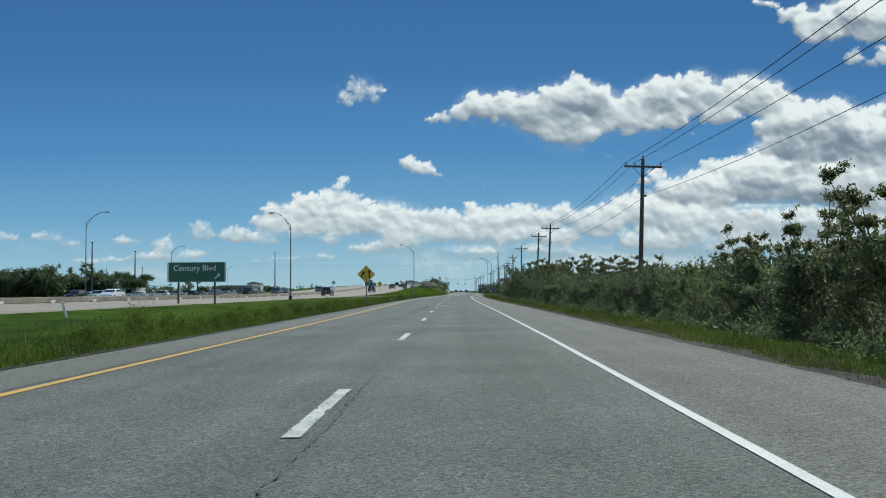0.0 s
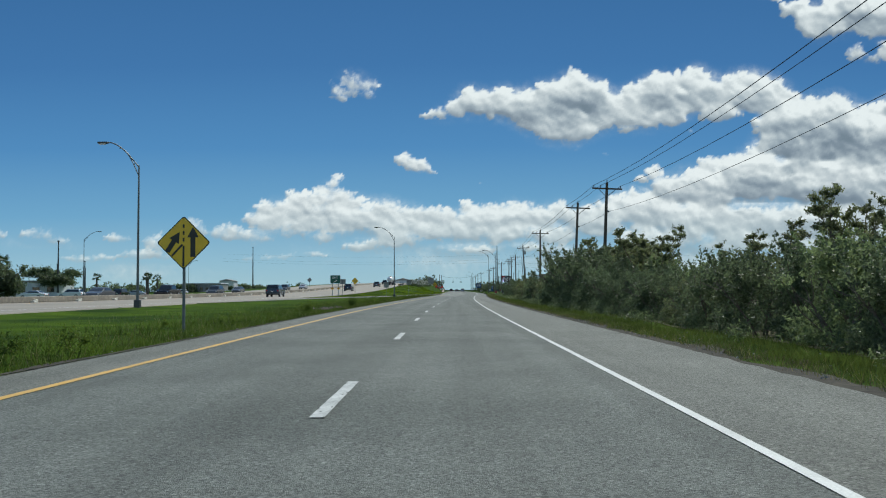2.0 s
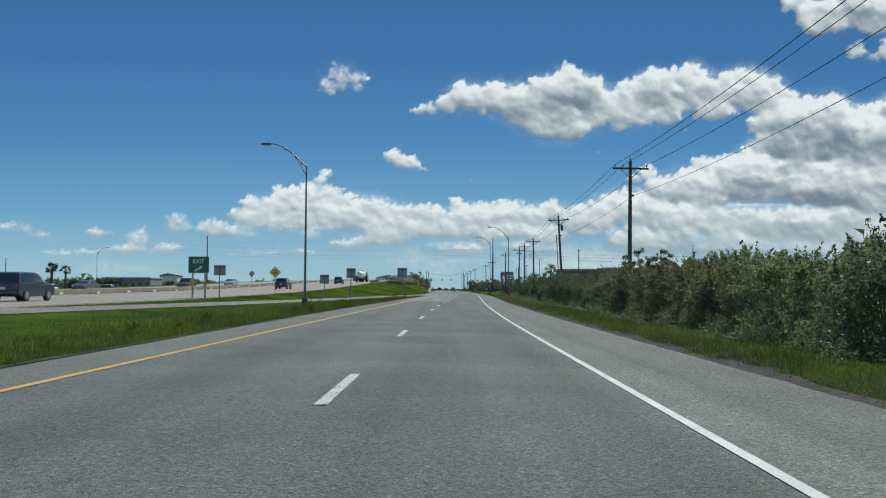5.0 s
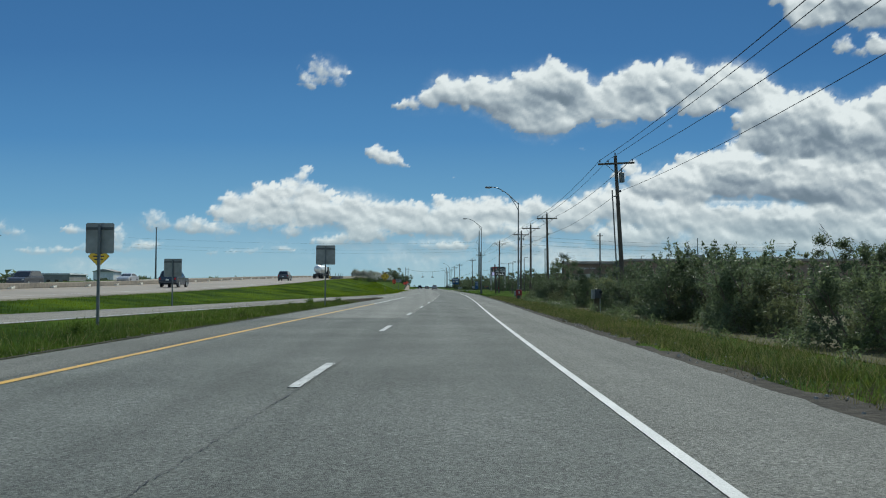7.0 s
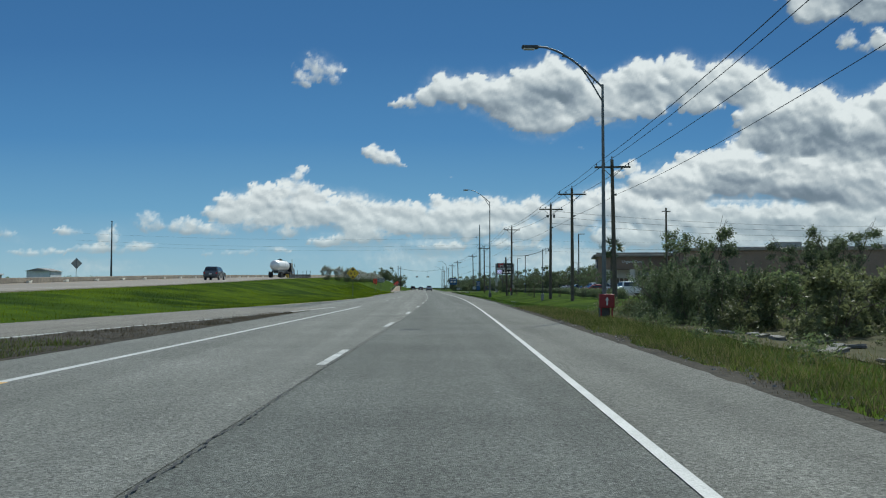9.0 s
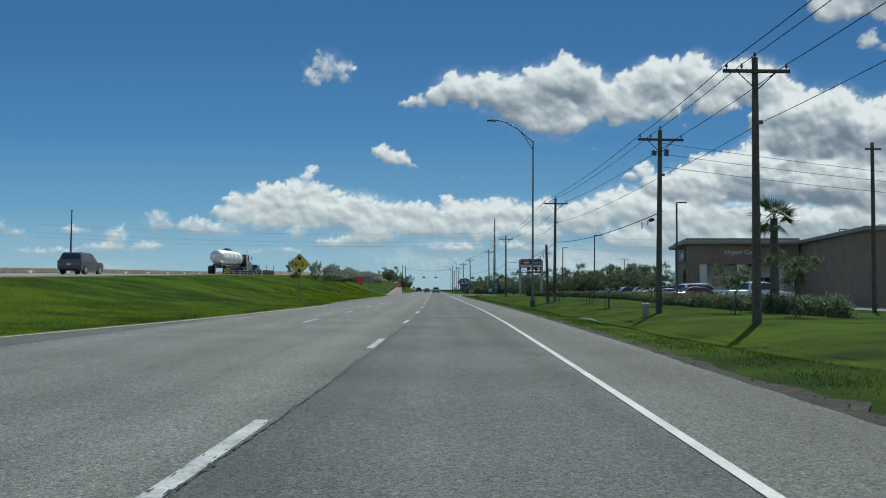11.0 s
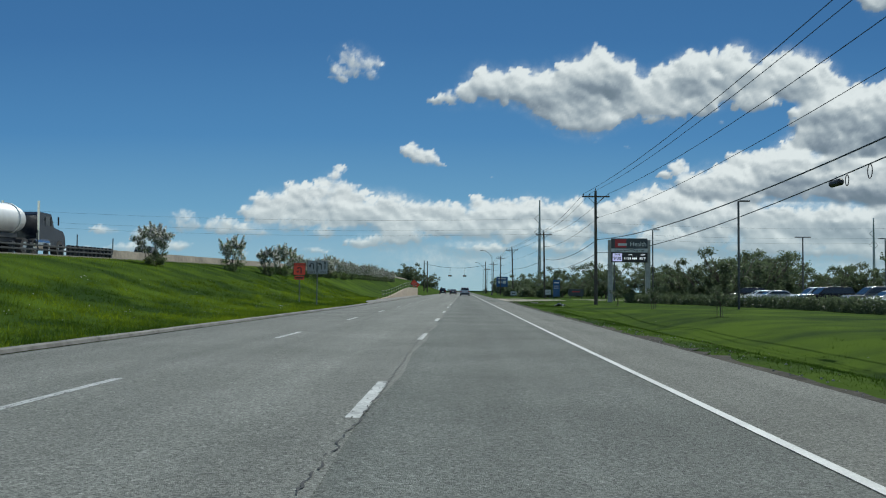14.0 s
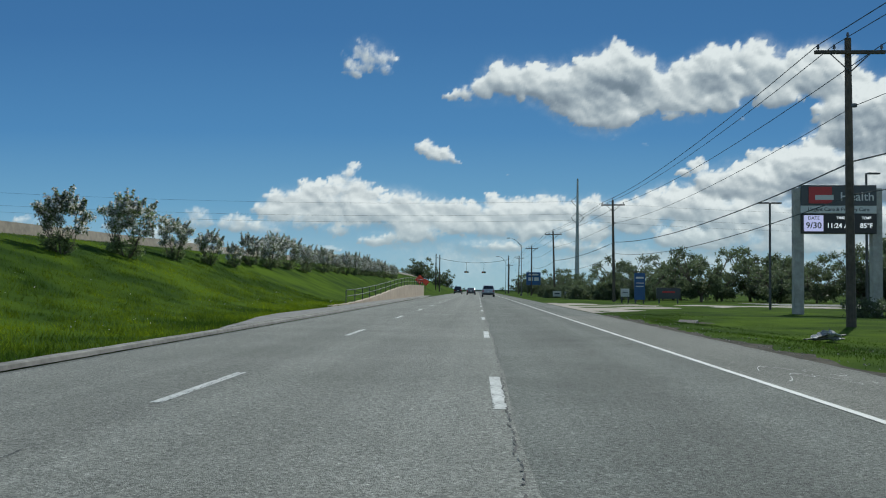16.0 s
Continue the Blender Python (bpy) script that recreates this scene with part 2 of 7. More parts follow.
for _n, _c in (("white", (0.75, 0.75, 0.75)), ("silver", (0.42, 0.43, 0.45)), ("black", (0.015, 0.015, 0.017)),
               ("navy", (0.010, 0.016, 0.028)), ("grey", (0.09, 0.095, 0.105)), ("blue_grey", (0.035, 0.05, 0.075)), ("red", (0.32, 0.02, 0.02)), ("beige", (0.36, 0.31, 0.24))):
    PAINTS[_n] = material("car_paint_" + _n, _c, 0.22, metal=0.15, grain=0.08, spec=0.6)

# ---- building blocks ----
def part(name, bm, mat, parent=None, label=""):
    """Links a bmesh as one mesh object, under its thing if one is given."""
    me = bpy.data.meshes.new(name)
    bm.to_mesh(me)
    bm.free()
    me.materials.append(mat)
    ob = new(name, me)
    ob.parent = parent
    return tagged(ob, label)


def sheet(name, verts, faces, mat, parent=None, label="", smooth=False):
    me = bpy.data.meshes.new(name)
    me.from_pydata([tuple(map(float, v)) for v in verts], [], [tuple(map(int, f)) for f in faces])
    me.materials.append(mat)
    if smooth:
        me.polygons.foreach_set("use_smooth", [True] * len(me.polygons))
    ob = new(name, me)
    ob.parent = parent
    return tagged(ob, label)


def thing(name, label, category, group="", kind="", at=None):
    ob = tagged(new(name), label, category, group, kind)
    ob.empty_display_size = 0.2
    if at is not None:
        ob.matrix_world = at
    return ob


def box(bm, centre, size, turn=None, bevel=0.0):
    m = Matrix.Translation(centre) @ (turn or Matrix()) @ Matrix.Diagonal((*size, 1))
    r = bmesh.ops.create_cube(bm, size=1.0, matrix=m)
    if bevel:
        edges = list({e for v in r["verts"] for e in v.link_edges})
        bmesh.ops.bevel(bm, geom=edges, offset=bevel, segments=2, affect="EDGES", profile=0.6)
    return bm


def boxed(centre, size, turn=None, bevel=0.0):
    return box(bmesh.new(), centre, size, turn, bevel)


def rod(bm, p, q, r0, r1=None, sides=8, caps=True):
    p, q = Vector(p), Vector(q)
    d = q - p
    m = Matrix.Translation((p + q) / 2) @ d.to_track_quat("Z", "Y").to_matrix().to_4x4()
    bmesh.ops.create_cone(bm, cap_ends=caps, segments=sides, radius1=r0, radius2=r0 if r1 is None else r1, depth=d.length, matrix=m)
    return bm


def rodded(p, q, r0, r1=None, sides=8):
    return rod(bmesh.new(), p, q, r0, r1, sides)


def poly(bm, pts, y0, y1):
    """A flat outline in x, z drawn out from y0 to y1."""
    front = [bm.verts.new((x, y0, z)) for x, z in pts]
    back = [bm.verts.new((x, y1, z)) for x, z in pts]
    n = len(pts)
    bm.faces.new(front)
    bm.faces.new(back[::-1])
    for i in range(n):
        bm.faces.new((front[i], back[i], back[(i + 1) % n], front[(i + 1) % n]))
    bmesh.ops.recalc_face_normals(bm, faces=bm.faces[:])
    return bm


def lettering(words, size, mat, parent, place, name="lettering", bold=0.0, align="CENTER"):
    """Words in the built-in font, turned into a mesh that faces -y."""
    cu = bpy.data.curves.new(name, "FONT")
    cu.body, cu.size, cu.align_x, cu.align_y = words, size, align, "CENTER"
    cu.extrude, cu.offset, cu.resolution_u = 0.002, bold, 3
    tmp = bpy.data.objects.new("tmp", cu)
    scene.collection.objects.link(tmp)
    me = bpy.data.meshes.new_from_object(tmp.evaluated_get(bpy.context.evaluated_depsgraph_get()))
    bpy.data.objects.remove(tmp)
    bpy.data.curves.remove(cu)
    me.transform(pose(*place, 90, 0, 0))
    me.materials.clear()
    me.materials.append(mat)
    ob = new(name, me)
    ob.parent = parent
    return ob


# ---- the lie of the land ----
_Y = np.arange(-400.0, 2600.0, 2.0)
_D = np.interp(_Y, [-400, 0, 45, 92, 104, 128, 153, 178, 202, 226, 250, 275, 299, 312, 350, 400, 2600],
               [-1.5, -1.5, -1.62, -1.98, -1.92, -1.72, -1.40, -0.84, -0.12, 0.75, 1.5, 2.12, 2.5, 2.62, 2.58, 2.56, 2.56])
_D = np.convolve(np.pad(_D, 6, mode="edge"), np.ones(13) / 13, mode="valid")


def mid(y):
    """x of the line of dashes between the two lanes."""
    return float(np.interp(y, _Y, _D))


def ramp_right(y):
    return float(np.interp(y, [113, 141, 168, 190, 210, 232, 244, 262], [-20, -16.6, -12.6, -10.6, -9.0, -6.8, -4.8, -2.4]))


def ramp_left(y):
    return float(np.interp(y, [150, 177, 199, 220, 241, 262, 290, 310], [-20, -16.8, -14.6, -12.6, -10.7, -8.0, -5.2, mid(310) - 6.95]))


def deck(y):
    """Height of the freeway."""
    return float(np.interp(y, [-400, 100, 150, 185, 210, 235, 260, 290, 320, 350, 390, 440, 520, 600, 720, 900, 1100],
                           [0.2, 0.2, 0.2, 0.25, 0.4, 0.6, 0.9, 1.35, 1.9, 2.5, 3.1, 3.85, 4.8, 5.3, 5.2, 3.5, 0.5]))


FREEWAY_RIGHT, MEDIAN_X, FREEWAY_LEFT = -20.0, -37.0, -54.5


def toe(y):
    """x of the foot of the freeway's bank."""
    return ramp_left(y) - 0.3 if y < 310 else mid(y) - float(np.interp(y, [310, 320, 340, 360, 385, 420, 470], [7.25, 6.75, 6.85, 6.6, 6.4, 6.6, 7.2]))


def tar_edge(y):
    """Width from the dashes to the right-hand edge of the asphalt."""
    return float(np.interp(y, [0, 90, 160, 195, 380, 418], [5.65, 5.6, 5.3, 5.22, 5.36, 5.65]))


def smooth01(t):
    t = min(1.0, max(0.0, t))
    return t * t * (3 - 2 * t)


def ground_z(x, y):
    u = x - mid(y)
    if u > tar_edge(y) - 0.15:
        rise = 0.06 * smooth01((u - tar_edge(y) + 0.05) / 0.8) - (0.16 * smooth01((u - 6.8) / 2.5) - 0.16 * smooth01((u - 11) / 4)) * (1 - smooth01((y - 404) / 14))
        ditch = 0.5 * smooth01((y - 264) / 34) * (1 - smooth01((y - 372) / 20)) * math.exp(-((u - 9.3) / 2.0) ** 2) * (1 + 0.5 * noise.noise((1.5, y * 0.12, 0)))
        return rise - ditch - 0.03 + 0.05 * noise.noise((x * 0.25, y * 0.25, 0)) * smooth01((u - 5.8) / 2)
    if x <= FREEWAY_RIGHT - 0.3:
        back = smooth01((FREEWAY_LEFT - 6 - x) / 20)
        return (deck(y) - 0.06) * (1 - back) - 0.1 * back
    t = toe(y) - 1.45 * smooth01((y - 396) / 14) if y > 150 else FREEWAY_RIGHT
    if x < t:
        f = (t - x) / max(0.5, t - FREEWAY_RIGHT)
        bulge = 0.18 * math.sin(math.pi * min(1, f)) * noise.noise((x * 0.12, y * 0.06, 3)) * min(1, deck(y))
        return (deck(y) - 0.04) * smooth01(f) ** 1.25 - 0.03 + bulge * smooth01(f * 2)
    if u > -5.1 or y > 250:
        return -0.03
    level, edge = (0.2 * (1 - smooth01((y - 140) / 90)) if y > 100 else deck(y)), ramp_right(y)
    if x < edge + 0.05:
        return level - 0.012
    side = 1 - smooth01((x - edge) / 2.6)
    d = min(1.0, (-5.1 - u) / 1.5)
    return (level - 0.006) * side - 0.03 * (1 - side) + d * (1 - side) * (0.10 + 0.06 * noise.noise((x * 0.3, y * 0.2, 7)))


def strip(name, left, right, ys, lift, mat, columns=2, parent=None, height=None):
    """A ribbon along the road between two lines x = left(y), right(y)."""
    verts, faces = [], []
    for y in ys:
        a, b = left(y), right(y)
        for i in range(columns):
            x = a + (b - a) * i / (columns - 1)
            verts.append((x, y, (height(x, y) if height else 0.0) + lift))
    for j in range(len(ys) - 1):
        for i in range(columns - 1):
            k = j * columns + i
            faces.append((k, k + 1, k + columns + 1, k + columns))
    return sheet(name, verts, faces, mat, parent)

# ---- sky backdrop: fair-weather clouds on a layer some 700 m up ----
def lattice(u, v, seed):
    """Smooth value noise between -1 and 1."""
    rs = np.random.RandomState(seed)
    g = rs.rand(256, 256) * 2 - 1
    iu, iv = np.floor(u).astype(int), np.floor(v).astype(int)
    fu, fv = u - iu, v - iv
    fu, fv = fu * fu * fu * (fu * (6 * fu - 15) + 10), fv * fv * fv * (fv * (6 * fv - 15) + 10)
    a, b = g[iu & 255, iv & 255], g[(iu + 1) & 255, iv & 255]
    c, d = g[iu & 255, (iv + 1) & 255], g[(iu + 1) & 255, (iv + 1) & 255]
    return (a * (1 - fu) + b * fu) * (1 - fv) + (c * (1 - fu) + d * fu) * fv


def billows(u, v, seed, octaves, scale, rough=0.55, puffy=True):
    total, amp, norm = 0.0, 1.0, 0.0
    for k in range(octaves):
        c, d = math.cos(0.5 + 0.8 * k), math.sin(0.5 + 0.8 * k)
        w = lattice((u * c - v * d) * scale + 17.3 * k + 100, (u * d + v * c) * scale + 9.1 * k + 100, seed + k)
        total = total + amp * (2.4 * np.abs(w) - 0.85 if puffy else w)
        norm += amp
        amp, scale = amp * rough, scale * 2.03
    return total / norm


# clouds as groups of puffs: across, up, half width, half height, in units of 3.72 degrees from straight ahead
PUFFS = []


def bank(puffs, full=1.0, lift=0.0):
    PUFFS.extend((u, v + lift, a, b, full) for u, v, a, b in puffs)


bank([(-.42, 3.15, .18, .06), (-.2, 3.24, .18, .11), (.05, 3.32, .24, .18), (.4, 3.42, .3, .26), (.85, 3.42, .34, .28), (1.2, 3.33, .34, .27), (1.72, 3.42, .42, .38),
      (2.1, 3.62, .28, .30), (2.42, 3.48, .32, .32), (2.75, 3.3, .28, .24), (1.5, 3.1, .4, .25), (1.95, 3.08, .4, .25), (3.3, 3.2, .3, .2), (2.98, 3.3, .28, .24), (3.0, 3.1, .28, .16), (4.75, 3.42, .26, .22), (5.95, 3.2, .3, .2), (1.3, 3.03, .32, .16), (1.8, 2.86, .34, .18), (2.2, 2.9, .36, .22), (2.6, 3.05, .3, .18)], lift=-0.12)  # long cloud
bank([(3.25, 3.45, .3, .26), (3.58, 3.58, .28, .29), (3.82, 3.68, .22, .22), (4.25, 3.72, .26, .24), (4.48, 3.5, .3, .26), (4.0, 3.3, .45, .26), (3.4, 3.0, .36, .16), (3.85, 3.05, .32, .2), (3.1, 2.86, .22, .08)], lift=-0.06)  # its middle
bank([(4.95, 3.58, .22, .22), (5.22, 3.68, .27, .2), (5.58, 3.63, .24, .18), (5.4, 3.35, .45, .28), (5.85, 3.38, .22, .18), (4.7, 3.15, .36, .22), (6.3, 3.22, .4, .2), (6.7, 3.28, .3, .18),
      (6.1, 2.95, .46, .32), (6.9, 2.95, .46, .28), (7.3, 3.08, .36, .22), (7.6, 3.18, .32, .2), (5.62, 2.9, .36, .22), (8.2, 3.1, .7, .45), (9.0, 3.0, .9, .6)], lift=-0.08)  # its end
bank([(5.75, 2.5, .42, .26), (6.2, 2.55, .55, .36), (6.9, 2.5, .6, .4), (7.6, 2.4, .7, .5), (8.6, 2.3, 1.0, .7), (9.8, 2.4, 1.2, .9), (5.3, 2.28, .33, .18), (4.85, 2.2, .3, .17), (4.5, 2.1, .3, .2),
      (4.2, 1.93, .28, .18), (3.5, 2.08, .17, .15), (3.3, 1.95, .15, .1), (3.75, 1.9, .2, .12)])  # east bank
bank([(3.9, 1.72, 0.53, 0.27), (4.5, 1.7, 0.56, 0.34), (5.2, 1.85, 0.62, 0.41), (5.9, 1.88, 0.69, 0.41), (6.7, 1.8, 0.75, 0.47), (7.6, 1.7, 0.88, 0.57), (8.8, 1.6, 1.1, 0.61), (3.3, 1.55, 0.38, 0.19), (10.4, 1.5, 1.6, 0.81)], 0.92)  # east middle
bank([(2.9, 1.38, 0.47, 0.26), (3.4, 1.3, 0.59, 0.3), (4.2, 1.2, 0.65, 0.3), (5.0, 1.15, 0.72, 0.3), (5.9, 1.1, 0.78, 0.36), (6.8, 1.1, 0.91, 0.36), (7.9, 1.0, 1, 0.45), (2.5, 1.1, 0.47, 0.24), (3.6, .85, 0.91, 0.2), (5.0, .78, 1, 0.21), (6.6, .75, 1.2, 0.22)], 0.8)  # east low
bank([(-3.25, 1.18, .45, .17), (-2.6, 1.1, .5, .17), (-1.9, 1.08, .5, .17), (-2.02, 2.0, .12, .1), (-2.12, 1.87, .16, .12), (-2.3, 1.76, .2, .12), (-2.75, 1.6, 0.31, 0.18), (-2.4, 1.6, 0.34, 0.16), (-1.95, 1.62, 0.3, 0.17), (-1.75, 1.5, 0.21, 0.15), (-1.15, 1.55, 0.23, 0.11),
      (-1.02, 1.44, 0.16, 0.11), (-1.3, 1.4, 0.3, 0.19), (-3.35, 1.45, 0.26, 0.15), (-3.5, 1.28, 0.31, 0.14), (-3.0, 1.38, 0.36, 0.19), (-2.6, 1.3, 0.41, 0.19), (-2.1, 1.3, 0.41, 0.19), (-1.6, 1.2, 0.46, 0.21), (-.95, 1.28, .3, .17), (-.68, 1.38, .26, .15), (-1.25, 1.05, .42, .16)], 0.84)  # north
bank([(-4.65, 1.13, 0.24, 0.22), (-4.5, 1.02, 0.3, 0.14), (-4.0, 1.0, 0.41, 0.16), (-3.6, .94, 0.47, 0.14), (-5.2, .84, 0.23, 0.19), (-5.4, .64, 0.61, 0.12), (-4.8, .68, 0.49, 0.13), (-7.3, 1.0, 0.41, 0.14), (-7.0, .92, 0.3, 0.1),
      (-5.9, .95, 0.27, 0.1), (-3.2, .58, 0.61, 0.072), (-2.5, .62, 0.41, 0.065), (-6.4, .6, 0.68, 0.087), (-8.4, 1.05, 0.54, 0.17), (-2.9, 1.02, 0.54, 0.14), (-2.3, .9, 0.41, 0.12)], 0.52)  # north, thin
bank([(-.45, 1.32, 0.32, 0.18), (-.2, 1.25, 0.35, 0.2), (-.8, 1.15, 0.39, 0.17), (-.35, 1.0, 0.49, 0.18), (-1.0, .85, 0.54, 0.17), (-1.6, .75, 0.39, 0.11), (.3, 1.42, 0.32, 0.14), (.7, 1.4, 0.32, 0.15), (1.1, 1.42, 0.32, 0.15), (.5, 1.2, 0.49, 0.2),
      (1.0, 1.2, 0.49, 0.2), (1.5, 1.25, 0.39, 0.21), (1.9, 1.35, 0.28, 0.2), (.2, 1.0, 0.49, 0.18), (.9, .95, 0.54, 0.18), (1.7, .95, 0.54, 0.18), (2.2, 1.25, 0.35, 0.23), (.2, .7, 0.65, 0.11), (1.4, .7, 0.65, 0.11)], 0.85)  # north low
bank([(-1.8, 3.72, .22, .17), (-2.0, 3.52, .15, .17), (-1.58, 3.62, .25, .15), (-1.5, 3.44, .17, .1), (-1.97, 3.4, .15, .11), (-1.75, 3.55, .16, .12), (-1.74, 3.6, .2, .14), (-1.86, 3.5, .16, .1)], 0.6)  # loose puff
bank([(-.87, 2.29, .17, .12), (-.75, 2.22, .2, .13), (-.6, 2.14, .26, .13), (-.42, 2.06, .16, .07), (7.1, 4.1, .24, .15), (7.35, 4.0, .2, .1), (7.65, 4.1, .3, .17), (8.2, 4.1, .4, .2)], 0.85)  # small ovals
bank([(2.15, 2.5, .1, .04), (2.7, 2.38, .06, .03), (.45, 1.88, .07, .02), (4.2, 2.75, .08, .04), (2.05, 2.58, .06, .03)], 0.5)  # scraps
bank([(5.5, 5.06, .3, .08), (6.0, 4.9, .32, .18), (6.3, 4.6, .34, .3), (6.65, 4.66, .4, .34), (7.1, 4.8, .45, .4), (7.6, 4.65, .5, .35), (8.3, 4.8, .8, .5)])  # top right
# thick, shaded hearts: across, up, half width, half height, depth
BELLIES = [(2.2, 3.2, .5, .3, 1.0), (1.3, 3.08, .45, .14, .5), (.6, 3.18, .4, .1, .35), (3.75, 3.3, .42, .2, .7), (4.4, 3.35, .4, .14, .5), (5.3, 3.35, .45, .18, .55), (6.5, 3.0, .6, .14, .4), (6.2, 2.6, .8, .32, 1.0),
           (7.1, 2.5, .8, .34, .75), (5.0, 2.05, .4, .1, .5), (6.0, 2.1, .5, .1, .55), (-2.5, 1.42, .45, .1, .45), (-1.5, 1.3, .4, .08, .35), (5.5, 1.82, .5, .14, .6), (4.9, 1.6, .5, .12, .55), (6.6, 1.58, .8, .18, .65),
           (3.7, 1.6, .4, .1, .45), (8.6, 2.5, 1.0, .5, .8), (7.0, 4.65, .6, .14, .5), (6.3, 1.05, .8, .13, .4), (.6, 1.15, .5, .07, .35), (2.4, 1.1, .5, .08, .35)]


def heap():
    """All the puffs, each with rounded heads growing from its rim, and smaller ones from those."""
    rng = random.Random(23)
    out = []

    def grow(u, v, a, b, z, full, level):
        out.append((u, v, a, b, z, full))
        if level == 2 or min(a, b) < 0.02:
            return
        for _ in range((int(8 + 34 * min(0.8, a)), 7)[level]):
            t = math.radians(rng.uniform(-25, 205) if rng.random() < 0.72 else rng.uniform(0, 360))
            rim = math.sqrt(rng.uniform(0.06, 0.94)) if level == 0 else rng.uniform(0.4, 0.97)
            r = min(0.2, min(a, b) * rng.uniform(0.24, 0.54))
            grow(u + a * rim * math.cos(t), v + b * rim * math.sin(t), r * rng.uniform(1.0, 1.35), r, z + min(a, b) * math.sqrt(1 - rim * rim) * 0.8, full, level + 1)

    for u, v, a, b, full in PUFFS:
        grow(u, v, a * 0.9, b * 0.86, 0.0, full, 0)
    return out


def blurred(field, n):
    """A box blur, twice."""
    for _ in range(2):
        for axis in (0, 1):
            c = np.cumsum(np.pad(field, [(n + 1, n) if k == axis else (0, 0) for k in (0, 1)], mode="edge"), axis=axis)
            hi = np.take(c, range(2 * n + 1, c.shape[axis]), axis)
            field = (hi - np.take(c, range(0, c.shape[axis] - 2 * n - 1), axis)) / (2 * n + 1)
    return field


def backdrop():
    step = 0.03
    inner_u, inner_v = np.arange(-9.5, 9.9, step), np.arange(-0.35, 5.6, step)
    us = np.concatenate([-9.5 - np.geomspace(30, 0.06, 40), inner_u, 9.9 + np.geomspace(0.06, 30, 40)])
    vs = np.concatenate([inner_v, np.linspace(5.65, 7.0, 12)])
    U, V = np.meshgrid(us, vs)
    wu = U + 0.10 * billows(U, V, 11, 4, 1.6, puffy=False) + 0.035 * billows(U, V, 15, 4, 7.0, puffy=False)
    wv = V + 0.07 * billows(U, V, 31, 4, 1.8, puffy=False) + 0.030 * billows(U, V, 35, 4, 7.0, puffy=False)
    body, hill, edge = np.zeros_like(U), np.full_like(U, -0.2), np.zeros_like(U)
    for cu, cv, a, b, z, full in heap():
        i0, i1 = np.searchsorted(us, (cu - a - 0.3, cu + a + 0.3))
        j0, j1 = np.searchsorted(vs, (cv - b - 0.25, cv + b + 0.25))
        w = (slice(j0, j1), slice(i0, i1))
        if j1 <= j0 or i1 <= i0:
            continue
        q = np.clip(1 - ((wu[w] - cu) / a) ** 2 - ((wv[w] - cv) / b) ** 2, 0, 1)
        r = min(a, b)
        body[w] = np.maximum(body[w], full * np.clip(q * (0.55 + 5.0 * r), 0, 1))
        edge[w] = np.maximum(edge[w], q * r)
        hill[w] = np.where(q > 0, np.maximum(hill[w], z + r * np.sqrt(q)), hill[w])
    rag = billows(U, V, 81, 5, 3.4, 0.62, puffy=False)
    fine = billows(U, V, 61, 4, 9.0, 0.6, puffy=False)
    knob = billows(wu, wv * 1.5, 51, 4, 2.6, 0.6)
    veil = billows(U, V * 1.5, 141, 4, 0.9, 0.55, puffy=False)
    afar = np.clip((np.abs(U) - 9.5) / 3, 0, 1) * (0.3 + 0.7 * billows(U * 0.5, V, 71, 4, 0.5, puffy=False))
    body = np.maximum(body, np.clip(afar, 0, 1))
    # a thin broken layer towards the horizon
    low = np.clip(1 - np.abs(V - 0.55) / 0.6, 0, 1) * (0.30 + 0.9 * billows(U * 0.45, V * 1.7, 91, 4, 0.9, puffy=False))
    mist = np.clip((U + 4) / 5, 0, 1) * np.clip((1.4 + 0.9 * np.clip((U - 2) / 2, 0, 1) - V) / 0.6, 0, 1) * np.clip(V / 0.5, 0, 1)
    mist = mist * (0.44 + 0.55 * billows(U * 0.7, V * 1.3, 95, 4, 1.0, puffy=False))
    # a faint skirt round the solid heads
    skirt = blurred(body, 5) * (0.55 + 0.9 * veil)
    inner = np.clip((blurred(body, 4) - 0.45) / 0.25, 0, 1)
    solid = np.clip(body + (0.75 * rag + 0.40 * fine) * np.clip(body * 2.5, 0, 1) * (1 - 0.6 * np.clip(edge / 0.16, 0, 1)) * (1 - inner), 0, 1)
    solid = np.maximum(solid, 0.92 * inner)
    cover = np.clip(np.maximum.reduce([solid, np.clip(skirt, 0, 0.45), np.clip(low, 0, 0.55), np.clip(mist, 0, 0.5)]), 0, 1)
    # the sun stands high beyond the clouds: rims and upper heads shine, thick hearts are grey
    gv, gu = np.gradient(blurred(hill, 1) + 0.03 * knob + 0.025 * rag, step)
    head = np.tanh(-(0.45 * gu + 0.8 * gv) * 0.9)
    gv, gu = np.gradient(blurred(hill, 5), step)
    mound = np.tanh(-(0.4 * gu + 0.9 * gv) * 0.9)
    load = np.zeros_like(U)
    thick = np.clip(hill, 0, 0.6) * (body > 0.15)
    for k in range(1, 26):
        load += np.roll(np.roll(thick, -k, axis=0), -(k // 3), axis=1) * (1.04 - k / 26)
    load = blurred(load * 0.05, 4)
    light = 0.845 + 0.37 * head + 0.15 * mound - 0.27 * np.tanh(1.1 * load) + 0.05 * rag + 0.04 * knob
    for cu, cv, ru, rv, depth in BELLIES:
        q = ((wu + 0.12 * rag - cu) / (ru * 1.25)) ** 2 + ((wv + 0.10 * rag - cv) / (rv * 1.25)) ** 2
        light = light - 0.42 * depth * np.clip(1 - q, 0, 1) ** 0.9 * np.clip(0.95 + 0.6 * rag, 0.3, 1.5)
